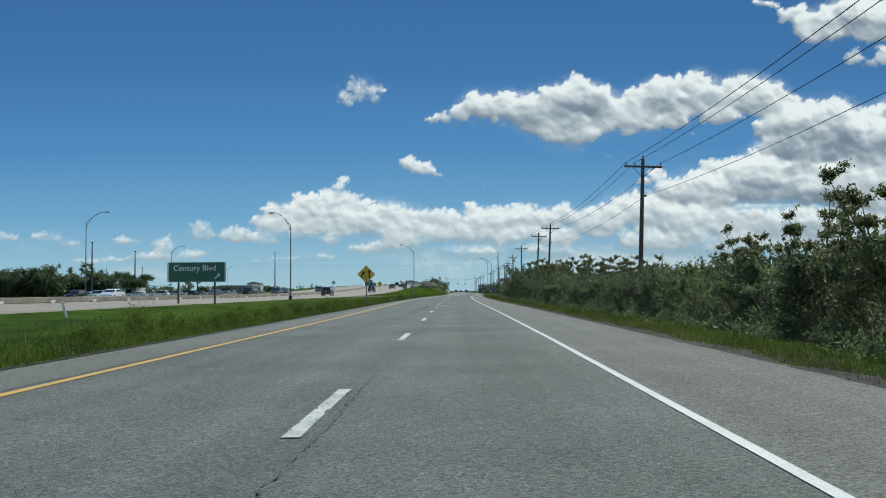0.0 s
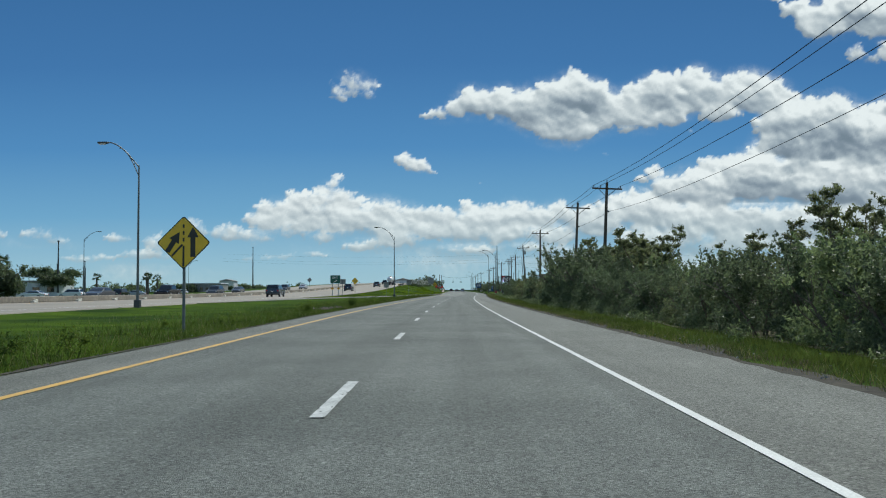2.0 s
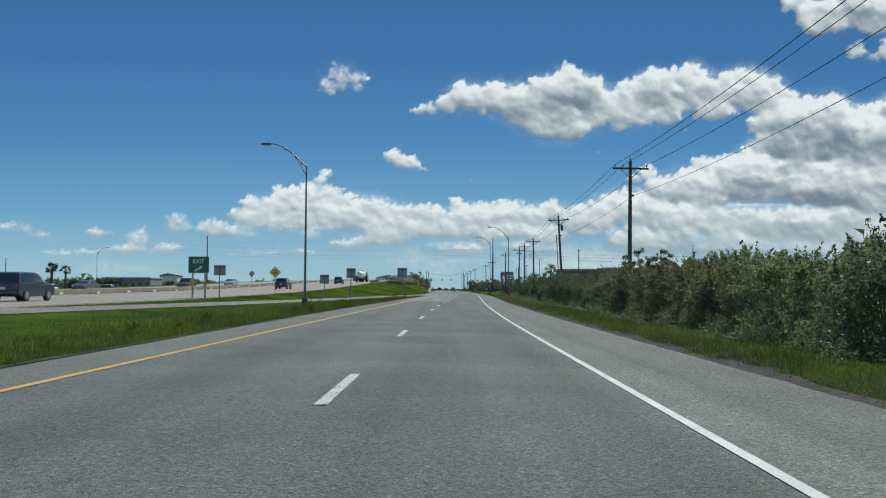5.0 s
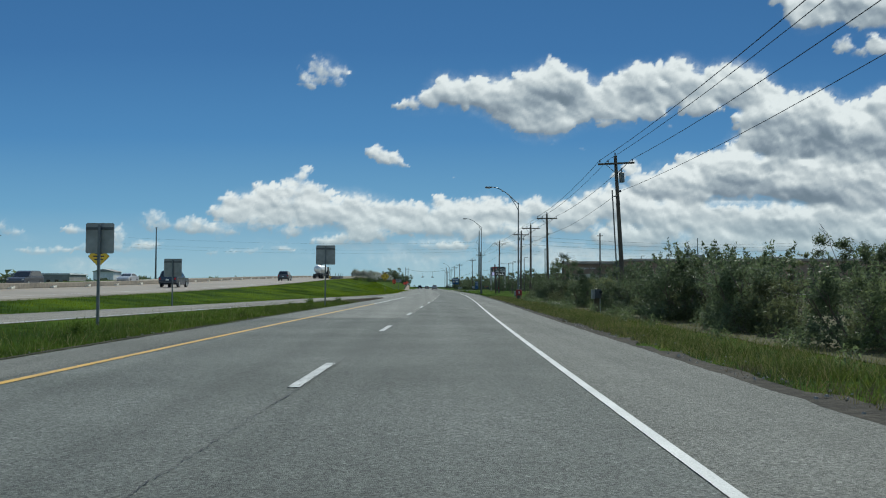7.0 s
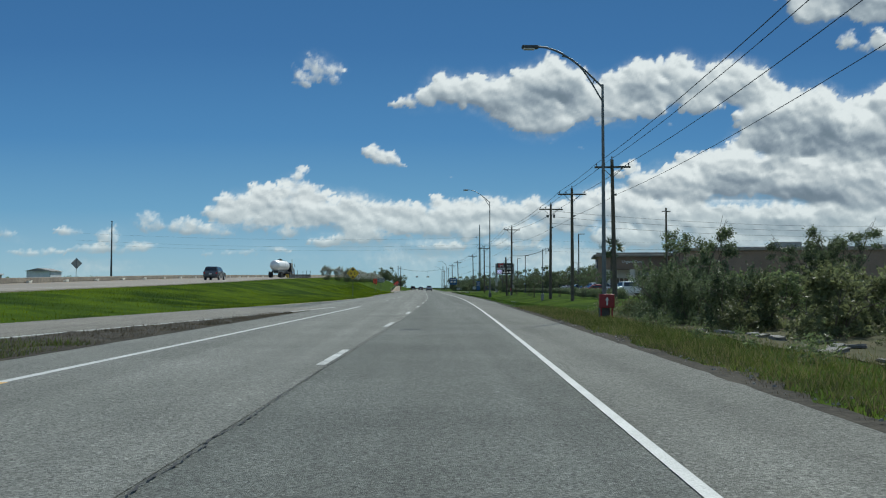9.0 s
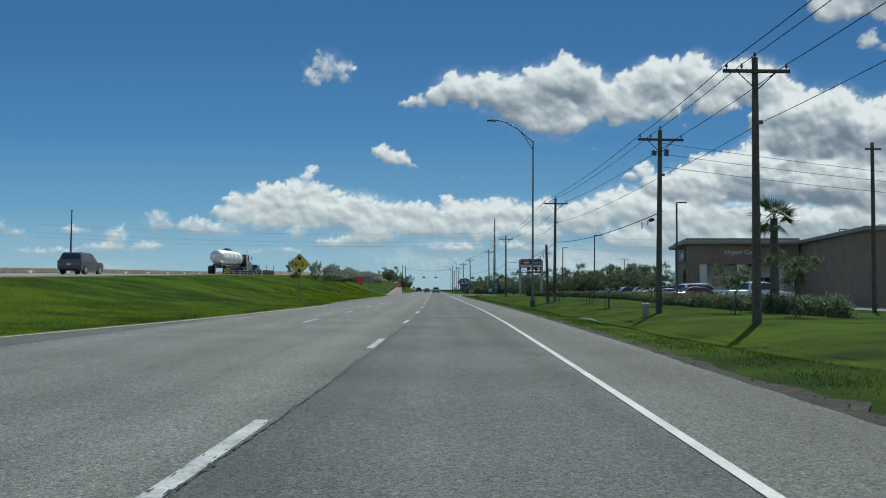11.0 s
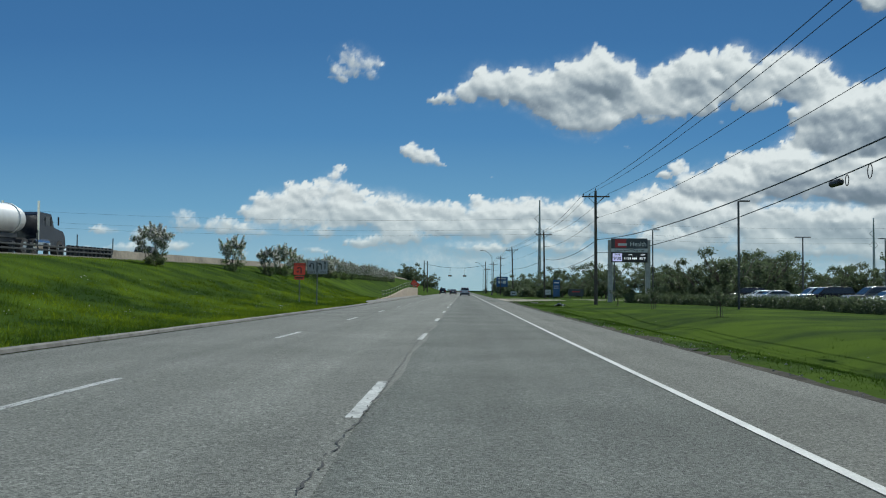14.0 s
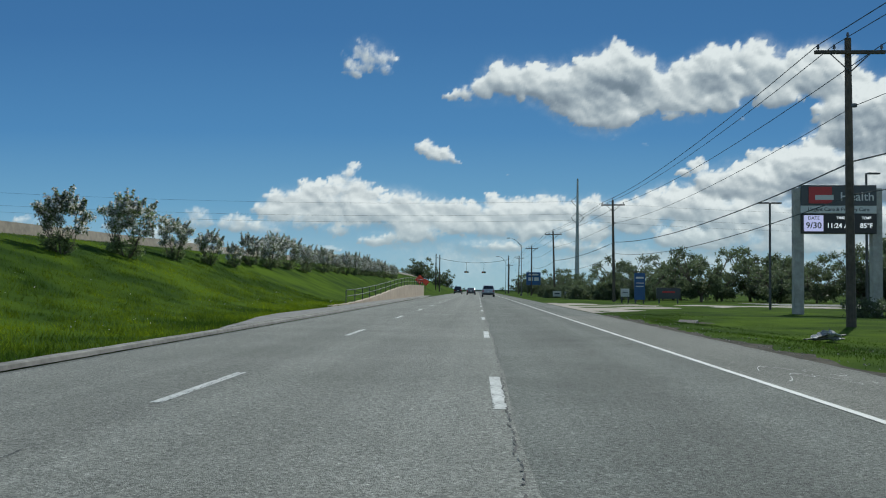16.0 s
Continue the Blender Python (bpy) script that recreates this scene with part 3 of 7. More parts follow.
    light = np.clip(light, 0.12, 1.0)
    f = 15.51
    az, up = np.arctan2(U, f), V / np.sqrt(f * f + U * U)
    ang = np.degrees(np.arctan(up))
    far = np.interp(ang, [-3, 7, 8.6, 11.5, 14, 18.6, 24, 30], [4550, 4550, 4250, 3350, 2760, 2080, 1560, 1200])
    X, Y, Z = np.sin(az) * far, np.cos(az) * far, up * far + 1.0
    h, w = U.shape
    me = bpy.data.meshes.new("backdrop_sky")
    idx = np.arange(h * w).reshape(h, w)
    quads = np.stack([idx[:-1, :-1], idx[1:, :-1], idx[1:, 1:], idx[:-1, 1:]], -1).reshape(-1, 4)
    me.vertices.add(h * w)
    me.vertices.foreach_set("co", np.stack([X, Y, Z], -1).astype(np.float32).ravel())
    me.loops.add(quads.size)
    me.loops.foreach_set("vertex_index", quads.ravel().astype(np.int32))
    me.polygons.add(len(quads))
    me.polygons.foreach_set("loop_start", np.arange(0, quads.size, 4, dtype=np.int32))
    for name, values in (("cover", cover), ("light", light), ("height", V), ("across", U)):
        a = me.attributes.new(name, "FLOAT", "POINT")
        a.data.foreach_set("value", values.astype(np.float32).ravel())
    me.update()
    me.validate()
    m = bpy.data.materials.new("sky_and_clouds")
    m.use_nodes = True
    n, l = m.node_tree.nodes, m.node_tree.links
    n.remove(n["Principled BSDF"])

    def read(name):
        a = n.new("ShaderNodeAttribute")
        a.attribute_name = name
        return a.outputs["Fac"]

    ramp = n.new("ShaderNodeValToRGB")
    stops = [(0.0, (0.40, 0.57, 0.66)), (0.09, (0.32, 0.515, 0.67)), (0.22, (0.185, 0.395, 0.63)), (0.42, (0.100, 0.268, 0.545)),
             (0.66, (0.066, 0.19, 0.44)), (1.0, (0.048, 0.145, 0.355))]
    while len(ramp.color_ramp.elements) < len(stops):
        ramp.color_ramp.elements.new(0.5)
    for e, (at, c) in zip(ramp.color_ramp.elements, stops):
        e.position, e.color = at, (*c, 1)
    rng = n.new("ShaderNodeMapRange")
    rng.inputs["From Min"].default_value, rng.inputs["From Max"].default_value = 0.0, 6.0
    l.new(read("height"), rng.inputs["Value"])
    l.new(rng.outputs["Result"], ramp.inputs["Fac"])
    shade = n.new("ShaderNodeValToRGB")
    greys = [(0.0, (0.16, 0.21, 0.27)), (0.3, (0.25, 0.30, 0.375)), (0.55, (0.41, 0.462, 0.53)), (0.78, (0.62, 0.655, 0.705)), (1.0, (0.88, 0.895, 0.93))]
    while len(shade.color_ramp.elements) < len(greys):
        shade.color_ramp.elements.new(0.5)
    for e, (at, c) in zip(shade.color_ramp.elements, greys):
        e.position, e.color = at, (*c, 1)
    comb = n.new("ShaderNodeCombineXYZ")
    l.new(read("across"), comb.inputs["X"])
    l.new(read("height"), comb.inputs["Y"])
    wisp = n.new("ShaderNodeTexNoise")
    wisp.inputs["Scale"].default_value, wisp.inputs["Detail"].default_value, wisp.inputs["Roughness"].default_value = 9.0, 6.0, 0.62
    l.new(comb.outputs["Vector"], wisp.inputs["Vector"])
    dl, dc = n.new("ShaderNodeMath"), n.new("ShaderNodeMath")
    for d, src, k in ((dl, "light", 0.20), (dc, "cover", 0.55)):
        off = n.new("ShaderNodeMath")
        off.operation, off.inputs[1].default_value = "SUBTRACT", 0.5
        l.new(wisp.outputs["Fac"], off.inputs[0])
        d.operation, d.inputs[1].default_value = "MULTIPLY_ADD", k
        if src == "cover":
            fade, hold = n.new("ShaderNodeMath"), n.new("ShaderNodeMath")
            fade.operation, fade.inputs[1].default_value, fade.use_clamp = "MULTIPLY", 3.0, True
            hold.operation = "MULTIPLY"
            l.new(read("cover"), fade.inputs[0])
            l.new(fade.outputs[0], hold.inputs[0])
            l.new(off.outputs[0], hold.inputs[1])
            l.new(hold.outputs[0], d.inputs[0])
        else:
            l.new(off.outputs[0], d.inputs[0])
        l.new(read(src), d.inputs[2])
    l.new(dl.outputs[0], shade.inputs["Fac"])
    soft = n.new("ShaderNodeMapRange")
    soft.interpolation_type = "SMOOTHSTEP"
    soft.inputs["From Min"].default_value, soft.inputs["From Max"].default_value = 0.04, 0.80
    l.new(dc.outputs[0], soft.inputs["Value"])
    # distance pales the low clouds
    pale = n.new("ShaderNodeMix")
    pale.data_type = "RGBA"
    pr = n.new("ShaderNodeMapRange")
    pr.inputs["From Min"].default_value, pr.inputs["From Max"].default_value = 0.1, 1.5
    pr.inputs["To Min"].default_value, pr.inputs["To Max"].default_value = 0.62, 0.0
    l.new(read("height"), pr.inputs["Value"])
    l.new(pr.outputs["Result"], pale.inputs["Factor"])
    l.new(shade.outputs["Color"], pale.inputs["A"])
    pale.inputs["B"].default_value = (0.50, 0.63, 0.70, 1)
    mix = n.new("ShaderNodeMix")
    mix.data_type = "RGBA"
    l.new(soft.outputs["Result"], mix.inputs["Factor"])
    l.new(ramp.outputs["Color"], mix.inputs["A"])
    l.new(pale.outputs["Result"], mix.inputs["B"])
    em = n.new("ShaderNodeEmission")
    l.new(mix.outputs["Result"], em.inputs["Color"])
    l.new(em.outputs["Emission"], n["Material Output"].inputs["Surface"])
    me.materials.append(m)
    return tagged(new("backdrop_sky", me), "distant blue sky with white fair-weather cumulus clouds", "sky", kind="structure")


backdrop()

# ---- ground and roads ----
def terrain():
    xs = np.concatenate([[-3500, -1500, -700, -350, -200, -140, -110, -90], np.arange(-80, -22, 4.0), np.arange(-22, -3, 0.8),
                         np.arange(-3, 3, 2.0), np.arange(3, 24, 0.7), np.arange(24, 60, 5.0), [70, 90, 130, 200, 350, 700, 1500, 3500]])
    ys = np.concatenate([[-600, -300, -150, -80, -40, -20], np.arange(0, 520, 2.0), np.arange(520, 700, 10.0), [720, 760, 820, 900, 1000, 1200, 1600, 2200, 3000, 4400]])
    verts = [(x, y, ground_z(x, y)) for y in ys for x in xs]
    w = len(xs)
    faces = [(j * w + i, j * w + i + 1, (j + 1) * w + i + 1, (j + 1) * w + i) for j in range(len(ys) - 1) for i in range(w - 1)]
    tagged(sheet("ground", verts, faces, GRASS_GROUND, smooth=True), "mown grass verges and banks beside the road", "grass", kind="structure")


terrain()
road = thing("road", "grey asphalt frontage road with painted lines and cracks", "road", kind="structure")
YS = [y for y in np.arange(-100, 520, 4.0)] + list(np.arange(520, 1200, 20.0))
Y1 = [y for y in YS if y <= 256] + [262.0]
Y2 = [262.0] + [y for y in YS if y > 262]
strip("surface", lambda y: mid(y) - 4.95, lambda y: mid(y) + tar_edge(y), Y1, 0.0, ASPHALT, 8, road)
strip("surface", lambda y: toe(y) + 0.25, lambda y: mid(y) + tar_edge(y), Y2, 0.0, ASPHALT, 8, road)
strip("overlay", lambda y: mid(y) - 4.9 if y < 259 else max(toe(y) + 0.4, mid(y) - 6.7), lambda y: mid(y) + 0.12 + 0.05 * math.sin(y * 0.8),
      [198.4] + [y for y in YS if 199 < y < 760], 0.006, ASPHALT_PALE, 6, road)
LINE = 0.007
strip("shoulder", lambda y: mid(y) + float(np.interp(y, [0, 20, 90, 150, 220, 275, 290, 322, 350, 400], [3.07, 3.2, 3.36, 3.2, 3.27, 3.4, 3.45, 3.42, 3.36, 3.38])) + 0.02 * math.sin(y * 0.6), lambda y: mid(y) + tar_edge(y) + 0.01,
      [y for y in YS if y < 420], 0.004, ASPHALT_SHOULDER, 4, road)
strip("shoulder", lambda y: mid(y) - 4.96, lambda y: mid(y) - 3.62 + 0.03 * math.sin(y * 0.5), [y for y in YS if y < 196], 0.004, ASPHALT_SHOULDER, 3, road)


def edge_off(y):
    return float(np.interp(y, [0, 20, 90, 150, 220, 275, 290, 322, 350, 400], [3.07, 3.2, 3.36, 3.2, 3.27, 3.4, 3.45, 3.42, 3.36, 3.38]))


def yellow_off(y):
    return float(np.interp(y, [0, 36, 70, 95, 110, 155, 205], [3.4, 3.5, 3.75, 3.84, 3.75, 3.38, 3.35]))


strip("edge_line", lambda y: mid(y) + edge_off(y) - 0.05, lambda y: mid(y) + edge_off(y) + 0.05, YS, LINE, PAINT_WHITE, 2, road)
strip("yellow_line", lambda y: mid(y) - yellow_off(y) - 0.068, lambda y: mid(y) - yellow_off(y) + 0.068, [y for y in YS if y <= 224], LINE, PAINT_YELLOW, 2, road)
strip("white_line", lambda y: mid(y) - 3.46, lambda y: mid(y) - 3.32, [224.0, 226] + [y for y in YS if 227 < y < 262] + [265.0], LINE, PAINT_WHITE, 2, road)
strip("ramp_line", lambda y: ramp_right(y) - 0.42, lambda y: ramp_right(y) - 0.26, [y for y in np.arange(170, 262, 4.0)] + [263.0], LINE + 0.008, PAINT_WHITE, 2, road, height=lambda x, y: max(0.0, 0.2 * (1 - smooth01((y - 140) / 90))))
strip("left_edge_line", lambda y: toe(y) + 0.55, lambda y: toe(y) + 0.72, [268.0] + [y for y in YS if 270 < y < 318], LINE + 0.004, PAINT_CREAM, 2, road)


def dash_off(y):
    return float(np.interp(y, [6, 30, 45, 60, 80, 110, 260, 285, 300, 330], [0.03, 0.01, -0.06, -0.08, -0.08, 0.0, 0.0, 0.06, 0.05, 0.0]))


def dashes():
    """Painted dashes 3.05 m long every 12.19 m, each with a worn edge."""
    rng = random.Random(4)
    for k in range(-4, 60):
        y0 = 6.8 + 12.19 * k
        for off, first, wide in ((0.0, -99, 0.138), (-3.27, 275.0, 0.12)):
            if y0 < first or (off and k > 46):
                continue
            if not off:
                off = dash_off(y0)
            ys = list(np.linspace(y0, y0 + 3.05, 8))
            w = [wide / 2 * rng.uniform(0.95, 1.02) for _ in ys]
            strip("lane_dash", lambda y, w=w, ys=ys, off=off: mid(y) + off - w[min(7, int(round((y - ys[0]) / 3.05 * 7)))],
                  lambda y, w=w, ys=ys, off=off: mid(y) + off + w[-1 - min(7, int(round((y - ys[0]) / 3.05 * 7)))], ys, LINE + 0.003, PAINT_DASH, 2, road)
            verts, faces = [], []
            for i in range(15):
                yc, xc = y0 + rng.uniform(0, 3.05), rng.choice((rng.uniform(-1, 1), rng.uniform(0.7, 1.05), rng.uniform(-1.05, -0.7))) * wide / 2
                for c in range(5):
                    t = c * 1.2566 + rng.uniform(-.3, .3)
                    verts.append((mid(yc) + off + xc + 0.012 * math.cos(t) * rng.uniform(.4, 1.3), yc + 0.06 * math.sin(t) * rng.uniform(.3, 1.3), LINE + 0.005))
                faces.append(tuple(range(5 * i, 5 * i + 5)))
            sheet("worn_patch", verts, faces, ASPHALT, road)


dashes()


def crack(name, points, wide, seed, step=0.16, wander=0.05):
    """A ragged tarry crack along a run of points."""
    rng = random.Random(seed)
    pts, off = [], 0.0
    for (xa, ya), (xb, yb) in zip(points, points[1:]):
        n = max(2, int(math.hypot(xb - xa, yb - ya) / step))
        for i in range(n):
            off = off * 0.6 + rng.uniform(-1, 1) * wander
            d = Vector((xb - xa, yb - ya)).normalized()
            pts.append((xa + (xb - xa) * i / n - d.y * off, ya + (yb - ya) * i / n + d.x * off, d))
    verts, faces = [], []
    for x, y, d in pts:
        w = wide * rng.uniform(0.25, 1.2) / 2
        verts += [(x - d.y * w, y + d.x * w, 0.014), (x + d.y * w, y - d.x * w, 0.014)]
    for i in range(len(pts) - 1):
        if rng.random() > 0.2:
            faces.append((2 * i, 2 * i + 1, 2 * i + 3, 2 * i + 2))
    sheet(name, verts, faces, TAR_AND_SHADE, road)


# a fine broken line beside the dashes; from the new overlay on, the open joint
for _s, (_a, _b, _o, _w) in enumerate([(2, 12, .16, .016), (33, 47, .12, .007), (60, 66, .1, .006), (88, 118, .05, .006), (150, 176, .08, .011), (176, 199, .1, .016),
                                       (199, 262, .13, .022), (262, 314, .15, .022), (314, 352, .02, .02), (352, 374, .04, .017), (374, 470, .1, .02)]):
    crack("crack", [(mid(y) + _o + 0.05 * math.sin(y * 0.21), y) for y in np.arange(_a, _b + 1, 2.0)], _w, 20 + _s, step=0.06, wander=0.02)
crack("crack", [(mid(y) - 3.25, y) for y in np.arange(285, 420, 5.0)], 0.008, 44, step=0.1, wander=0.02)
crack("seam", [(mid(198) - 4.6, 198.45), (mid(198) + 0.1, 198.4)], 0.022, 51, step=0.08, wander=0.008)



def chalk_mark(x, y, reach, curl, wide=0.012):
    """A worn, hand-sprayed white curve on the shoulder."""
    verts, faces = [], []
    for k in range(15):
        t = k / 14
        a = curl * (t - 0.5)
        px, py, w = x + reach * (t - 0.5), y + 0.5 * math.cos(a * 2) + 0.25 * t, wide * (0.5 + 0.5 * abs(math.sin(k * 2.1)))
        verts += [(px, py - w * 2, 0.009), (px, py + w * 2, 0.009)]
        if k and k % 5:
            faces.append((2 * k - 2, 2 * k, 2 * k + 1, 2 * k - 1))
    sheet("chalk_mark", verts, faces, PAINT_DASH, road)


for _x, _y, _r, _c in ((6.8, 388.4, 0.9, 3.0), (7.15, 389.0, 0.7, 4.5), (6.7, 389.5, 0.6, 2.0), (7.3, 388.1, 0.4, 5.0)):
    chalk_mark(_x, _y, _r, _c)

ramp = thing("exit_ramp", "grey asphalt exit ramp joining the frontage road", "road", kind="structure")
strip("surface", ramp_left, lambda y: min(ramp_right(y), mid(y) - 4.95) if y < 259 else mid(y) - 4.9, list(np.arange(114, 262, 4.0)) + [262.0],
      0.012, RAMP_TOP, 5, ramp, height=lambda x, y: max(0.0, (0.2 * (1 - smooth01((y - 140) / 90)))))
freeway = thing("freeway", "pale concrete freeway climbing to an overpass", "road", kind="structure")
FY = list(np.arange(-100, 620, 10.0)) + list(np.arange(620, 1200, 30.0))
strip("carriageway", lambda y: MEDIAN_X + 0.3, lambda y: FREEWAY_RIGHT, FY, 0.02, CONCRETE_ROAD, 3, freeway, height=lambda x, y: deck(y))
strip("slab_edge", lambda y: FREEWAY_RIGHT, lambda y: FREEWAY_RIGHT + 0.12, FY, 0.02, CONCRETE_ROAD, 2, freeway, height=lambda x, y: deck(y) if x < FREEWAY_RIGHT + 0.06 else min(-0.1, deck(y) - 0.3))
strip("carriageway", lambda y: FREEWAY_LEFT, lambda y: MEDIAN_X - 0.3, FY, 0.02, CONCRETE_ROAD, 3, freeway, height=lambda x, y: deck(y))
for _x in (-22.6, -33.8):
    strip("edge_line", lambda y: _x - 0.08, lambda y: _x + 0.08, FY, 0.035, PAINT_WHITE if _x > -30 else PAINT_YELLOW, 2, freeway, height=lambda x, y: deck(y))
tagged(strip("gravel_shoulder", lambda y: mid(y) + tar_edge(y) - 0.07 + 0.08 * noise.noise((5, y * 1.3, 0)), lambda y: mid(y) + tar_edge(y) + 0.24 + 0.34 * noise.noise((3, y * 0.35, 0)) + 0.26 * noise.noise((8, y * 1.9, 0)), [y for y in np.arange(-40, 420, 0.5)], 0.035, DIRT, 4,
             height=lambda x, y: ground_z(x, y)), "gravelly dirt edge beside the asphalt", "shoulder", kind="structure")
tagged(strip("gore_dirt", lambda y: min(ramp_right(y), mid(y) - 5.0), lambda y: mid(y) - 4.88 + 0.07 * noise.noise((2, y * 1.1, 0)), list(np.arange(226, 254, 0.5)), 0.012, DIRT, 9,
             height=lambda x, y: max(0.0, ground_z(x, y)) + 0.09 * max(0.0, noise.noise((x * 1.3, y * 0.8, 3)) + 0.3) * smooth01((mid(y) - 4.9 - x) / 0.5) * smooth01((x - min(ramp_right(y), mid(y) - 5.0)) / 0.4)), "bare dirt wedge between ramp and road", "dirt", kind="structure")
tagged(strip("median_edge_dirt", lambda y: mid(y) - 5.04 - 0.16 * noise.noise((9, y * 0.4, 0)), lambda y: mid(y) - 4.9, [y for y in np.arange(-20, 216, 1.0)], 0.02, DIRT, 3,
             height=lambda x, y: max(0.0, ground_z(x, y))), "dirt edge of the median", "shoulder", kind="structure")
tagged(strip("driveway", lambda y: mid(y) + 5.6, lambda y: 60.0 if y > 446 else 8.3 + (y - 421) * 0.58, list(np.arange(421, 446, 2.0)) + [446.5, 450.0, 454.0], 0.03, CONCRETE_ROAD, 6),
               "pale concrete driveway to the car park", "driveway", kind="structure")
tagged(strip("car_park", lambda y: 29.5, lambda y: 90.0, list(np.arange(300, 446, 10.0)) + [445.0], 0.06, ASPHALT_PALE, 3), "asphalt car park behind the hedge", "car park", kind="structure")


def kerb():
    verts, faces = [], []
    ys = list(np.arange(318, 500, 1.0))
    prof = [(0.15, 0.0), (0.135, 0.065), (0.11, 0.082), (-0.02, 0.086), (-0.06, 0.058), (-0.06, -0.1)]
    for y in ys:
        wear = 0.025 * noise.noise((4, y * 0.7, 0))
        verts += [(toe(y) + dx + wear, y, (z + wear * 0.5) * smooth01((y - 317) / 14) if z > 0.05 else z) for dx, z in prof]
    n = len(prof)
    for j in range(len(ys) - 1):
        faces += [(j * n + i, j * n + i + 1, (j + 1) * n + i + 1, (j + 1) * n + i) for i in range(n - 1)]
    faces += [tuple(range(n)), tuple(range((len(ys) - 1) * n, len(ys) * n))[::-1]]
    tagged(sheet("kerb", verts, faces, CONCRETE_KERB), "worn grey concrete kerb along the grass bank", "kerb", kind="structure")


kerb()

# ---- freeway barrier and guard rail ----
def median_barrier():
    b = thing("median_barrier", "low stained concrete safety barrier in short segments", "barrier", kind="structure")
    prof = [(-0.30, 0), (-0.33, 0.1), (-0.36, 0.5), (-0.33, 0.53), (0.33, 0.53), (0.36, 0.5), (0.33, 0.1), (0.30, 0)]
    y = -20.0
    shared = {}
    while y < 560:
        z0, z1 = deck(y), deck(y + 8.9)
        me = bpy.data.meshes.new("segment")
        vs = [(x, 0.02, z) for x, z in prof] + [(x, 8.88, z + z1 - z0) for x, z in prof]
        n = len(prof)
        me.from_pydata(vs, [], [(i, i + 1, n + i + 1, n + i) for i in range(n - 1)] + [tuple(range(n))[::-1], tuple(range(n, 2 * n))])
        me.materials.append(BARRIER)
        s = new("segment", me)
        s.parent, s.location = b, (MEDIAN_X, y, z0 + 0.01)
        foot = shared.get("foot")
        if not foot:
            bm = bmesh.new()
            box(bm, (0, 0, 0.09), (0.34, 0.75, 0.18), bevel=0.05)
            box(bm, (0.05, 0.2, 0.2), (0.26, 0.36, 0.14), bevel=0.05)
            o = part("sandbag", bm, STUCCO, b)
            shared["foot"] = foot = o.data
        else:
            o = new("sandbag", foot)
            o.parent = b
        o.location = (MEDIAN_X + 0.5, y + 0.1, deck(y) + 0.02)
        y += 8.9


median_barrier()


def bridge_parapet():
    verts, faces = [], []
    ys = list(np.arange(386.8, 700, 6.0))
    prof = [(-0.2, -0.4), (-0.2, 0.56), (0.12, 0.56), (0.2, 0.14), (0.28, -0.4)]
    for y in ys:
        verts += [(FREEWAY_RIGHT - 0.35 + dx, y, deck(y) + z) for dx, z in prof]
    n = len(prof)
    for j in range(len(ys) - 1):
        faces += [(j * n + i, j * n + i + 1, (j + 1) * n + i + 1, (j + 1) * n + i) for i in range(n - 1)]
    faces.append(tuple(range(n)))
    tagged(sheet("parapet", verts, faces, BARRIER), "stained concrete parapet along the climbing freeway", "barrier", kind="structure")


bridge_parapet()


def guard_rail():
    g = thing("guard_rail", "dark steel guard rail with close posts before the parapet", "guard rail", at=pose(0, 0, 0))
    ys = list(np.arange(358.5, 380, 1.9)) + list(np.arange(380.4, 386.8, 0.62))
    for y in ys:
        part("post", boxed((FREEWAY_RIGHT - 0.2, y, deck(y) + 0.1), (0.2, 0.26, 1.1), bevel=0.015), RAIL_DARK, g)
    for y in (369.5, 376.5, 381.5, 387.0):
        part("delineator", rodded((FREEWAY_RIGHT - 0.2, y, deck(y)), (FREEWAY_RIGHT - 0.2, y, deck(y) + 1.35), 0.035, sides=7), STEEL_DARK, g)
    for z in (0.26, 0.5):
        bm = bmesh.new()
        for a, b in ((357.5, 367.0), (367.0, 377.0), (377.0, 386.6)):
            p, q = Vector((FREEWAY_RIGHT - 0.05, a, deck(a) + z)), Vector((FREEWAY_RIGHT - 0.05, b, deck(b) + z))
            tilt = Matrix.Rotation(math.atan2(q.z - p.z, q.y - p.y), 4, "X")
            box(bm, (p + q) / 2, (0.07, (q - p).length - 0.01, 0.1), tilt, 0.015)
        part("rail", bm, RAIL_DARK, g)
    end = part("end_plate", boxed((FREEWAY_RIGHT - 0.1, 357.4, deck(357) + 0.42), (0.5, 0.06, 0.5), bevel=0.01), SIGN_YELLOW, g, "yellow and black striped end plate")
    bm = bmesh.new()
    for k in (-1, 0, 1):
        box(bm, (FREEWAY_RIGHT - 0.1 + k * 0.15, 357.36, deck(357) + 0.42), (0.06, 0.01, 0.46), Matrix.Rotation(0.5, 4, "Y"))
    part("stripes", bm, SIGN_BLACK, end)


guard_rail()


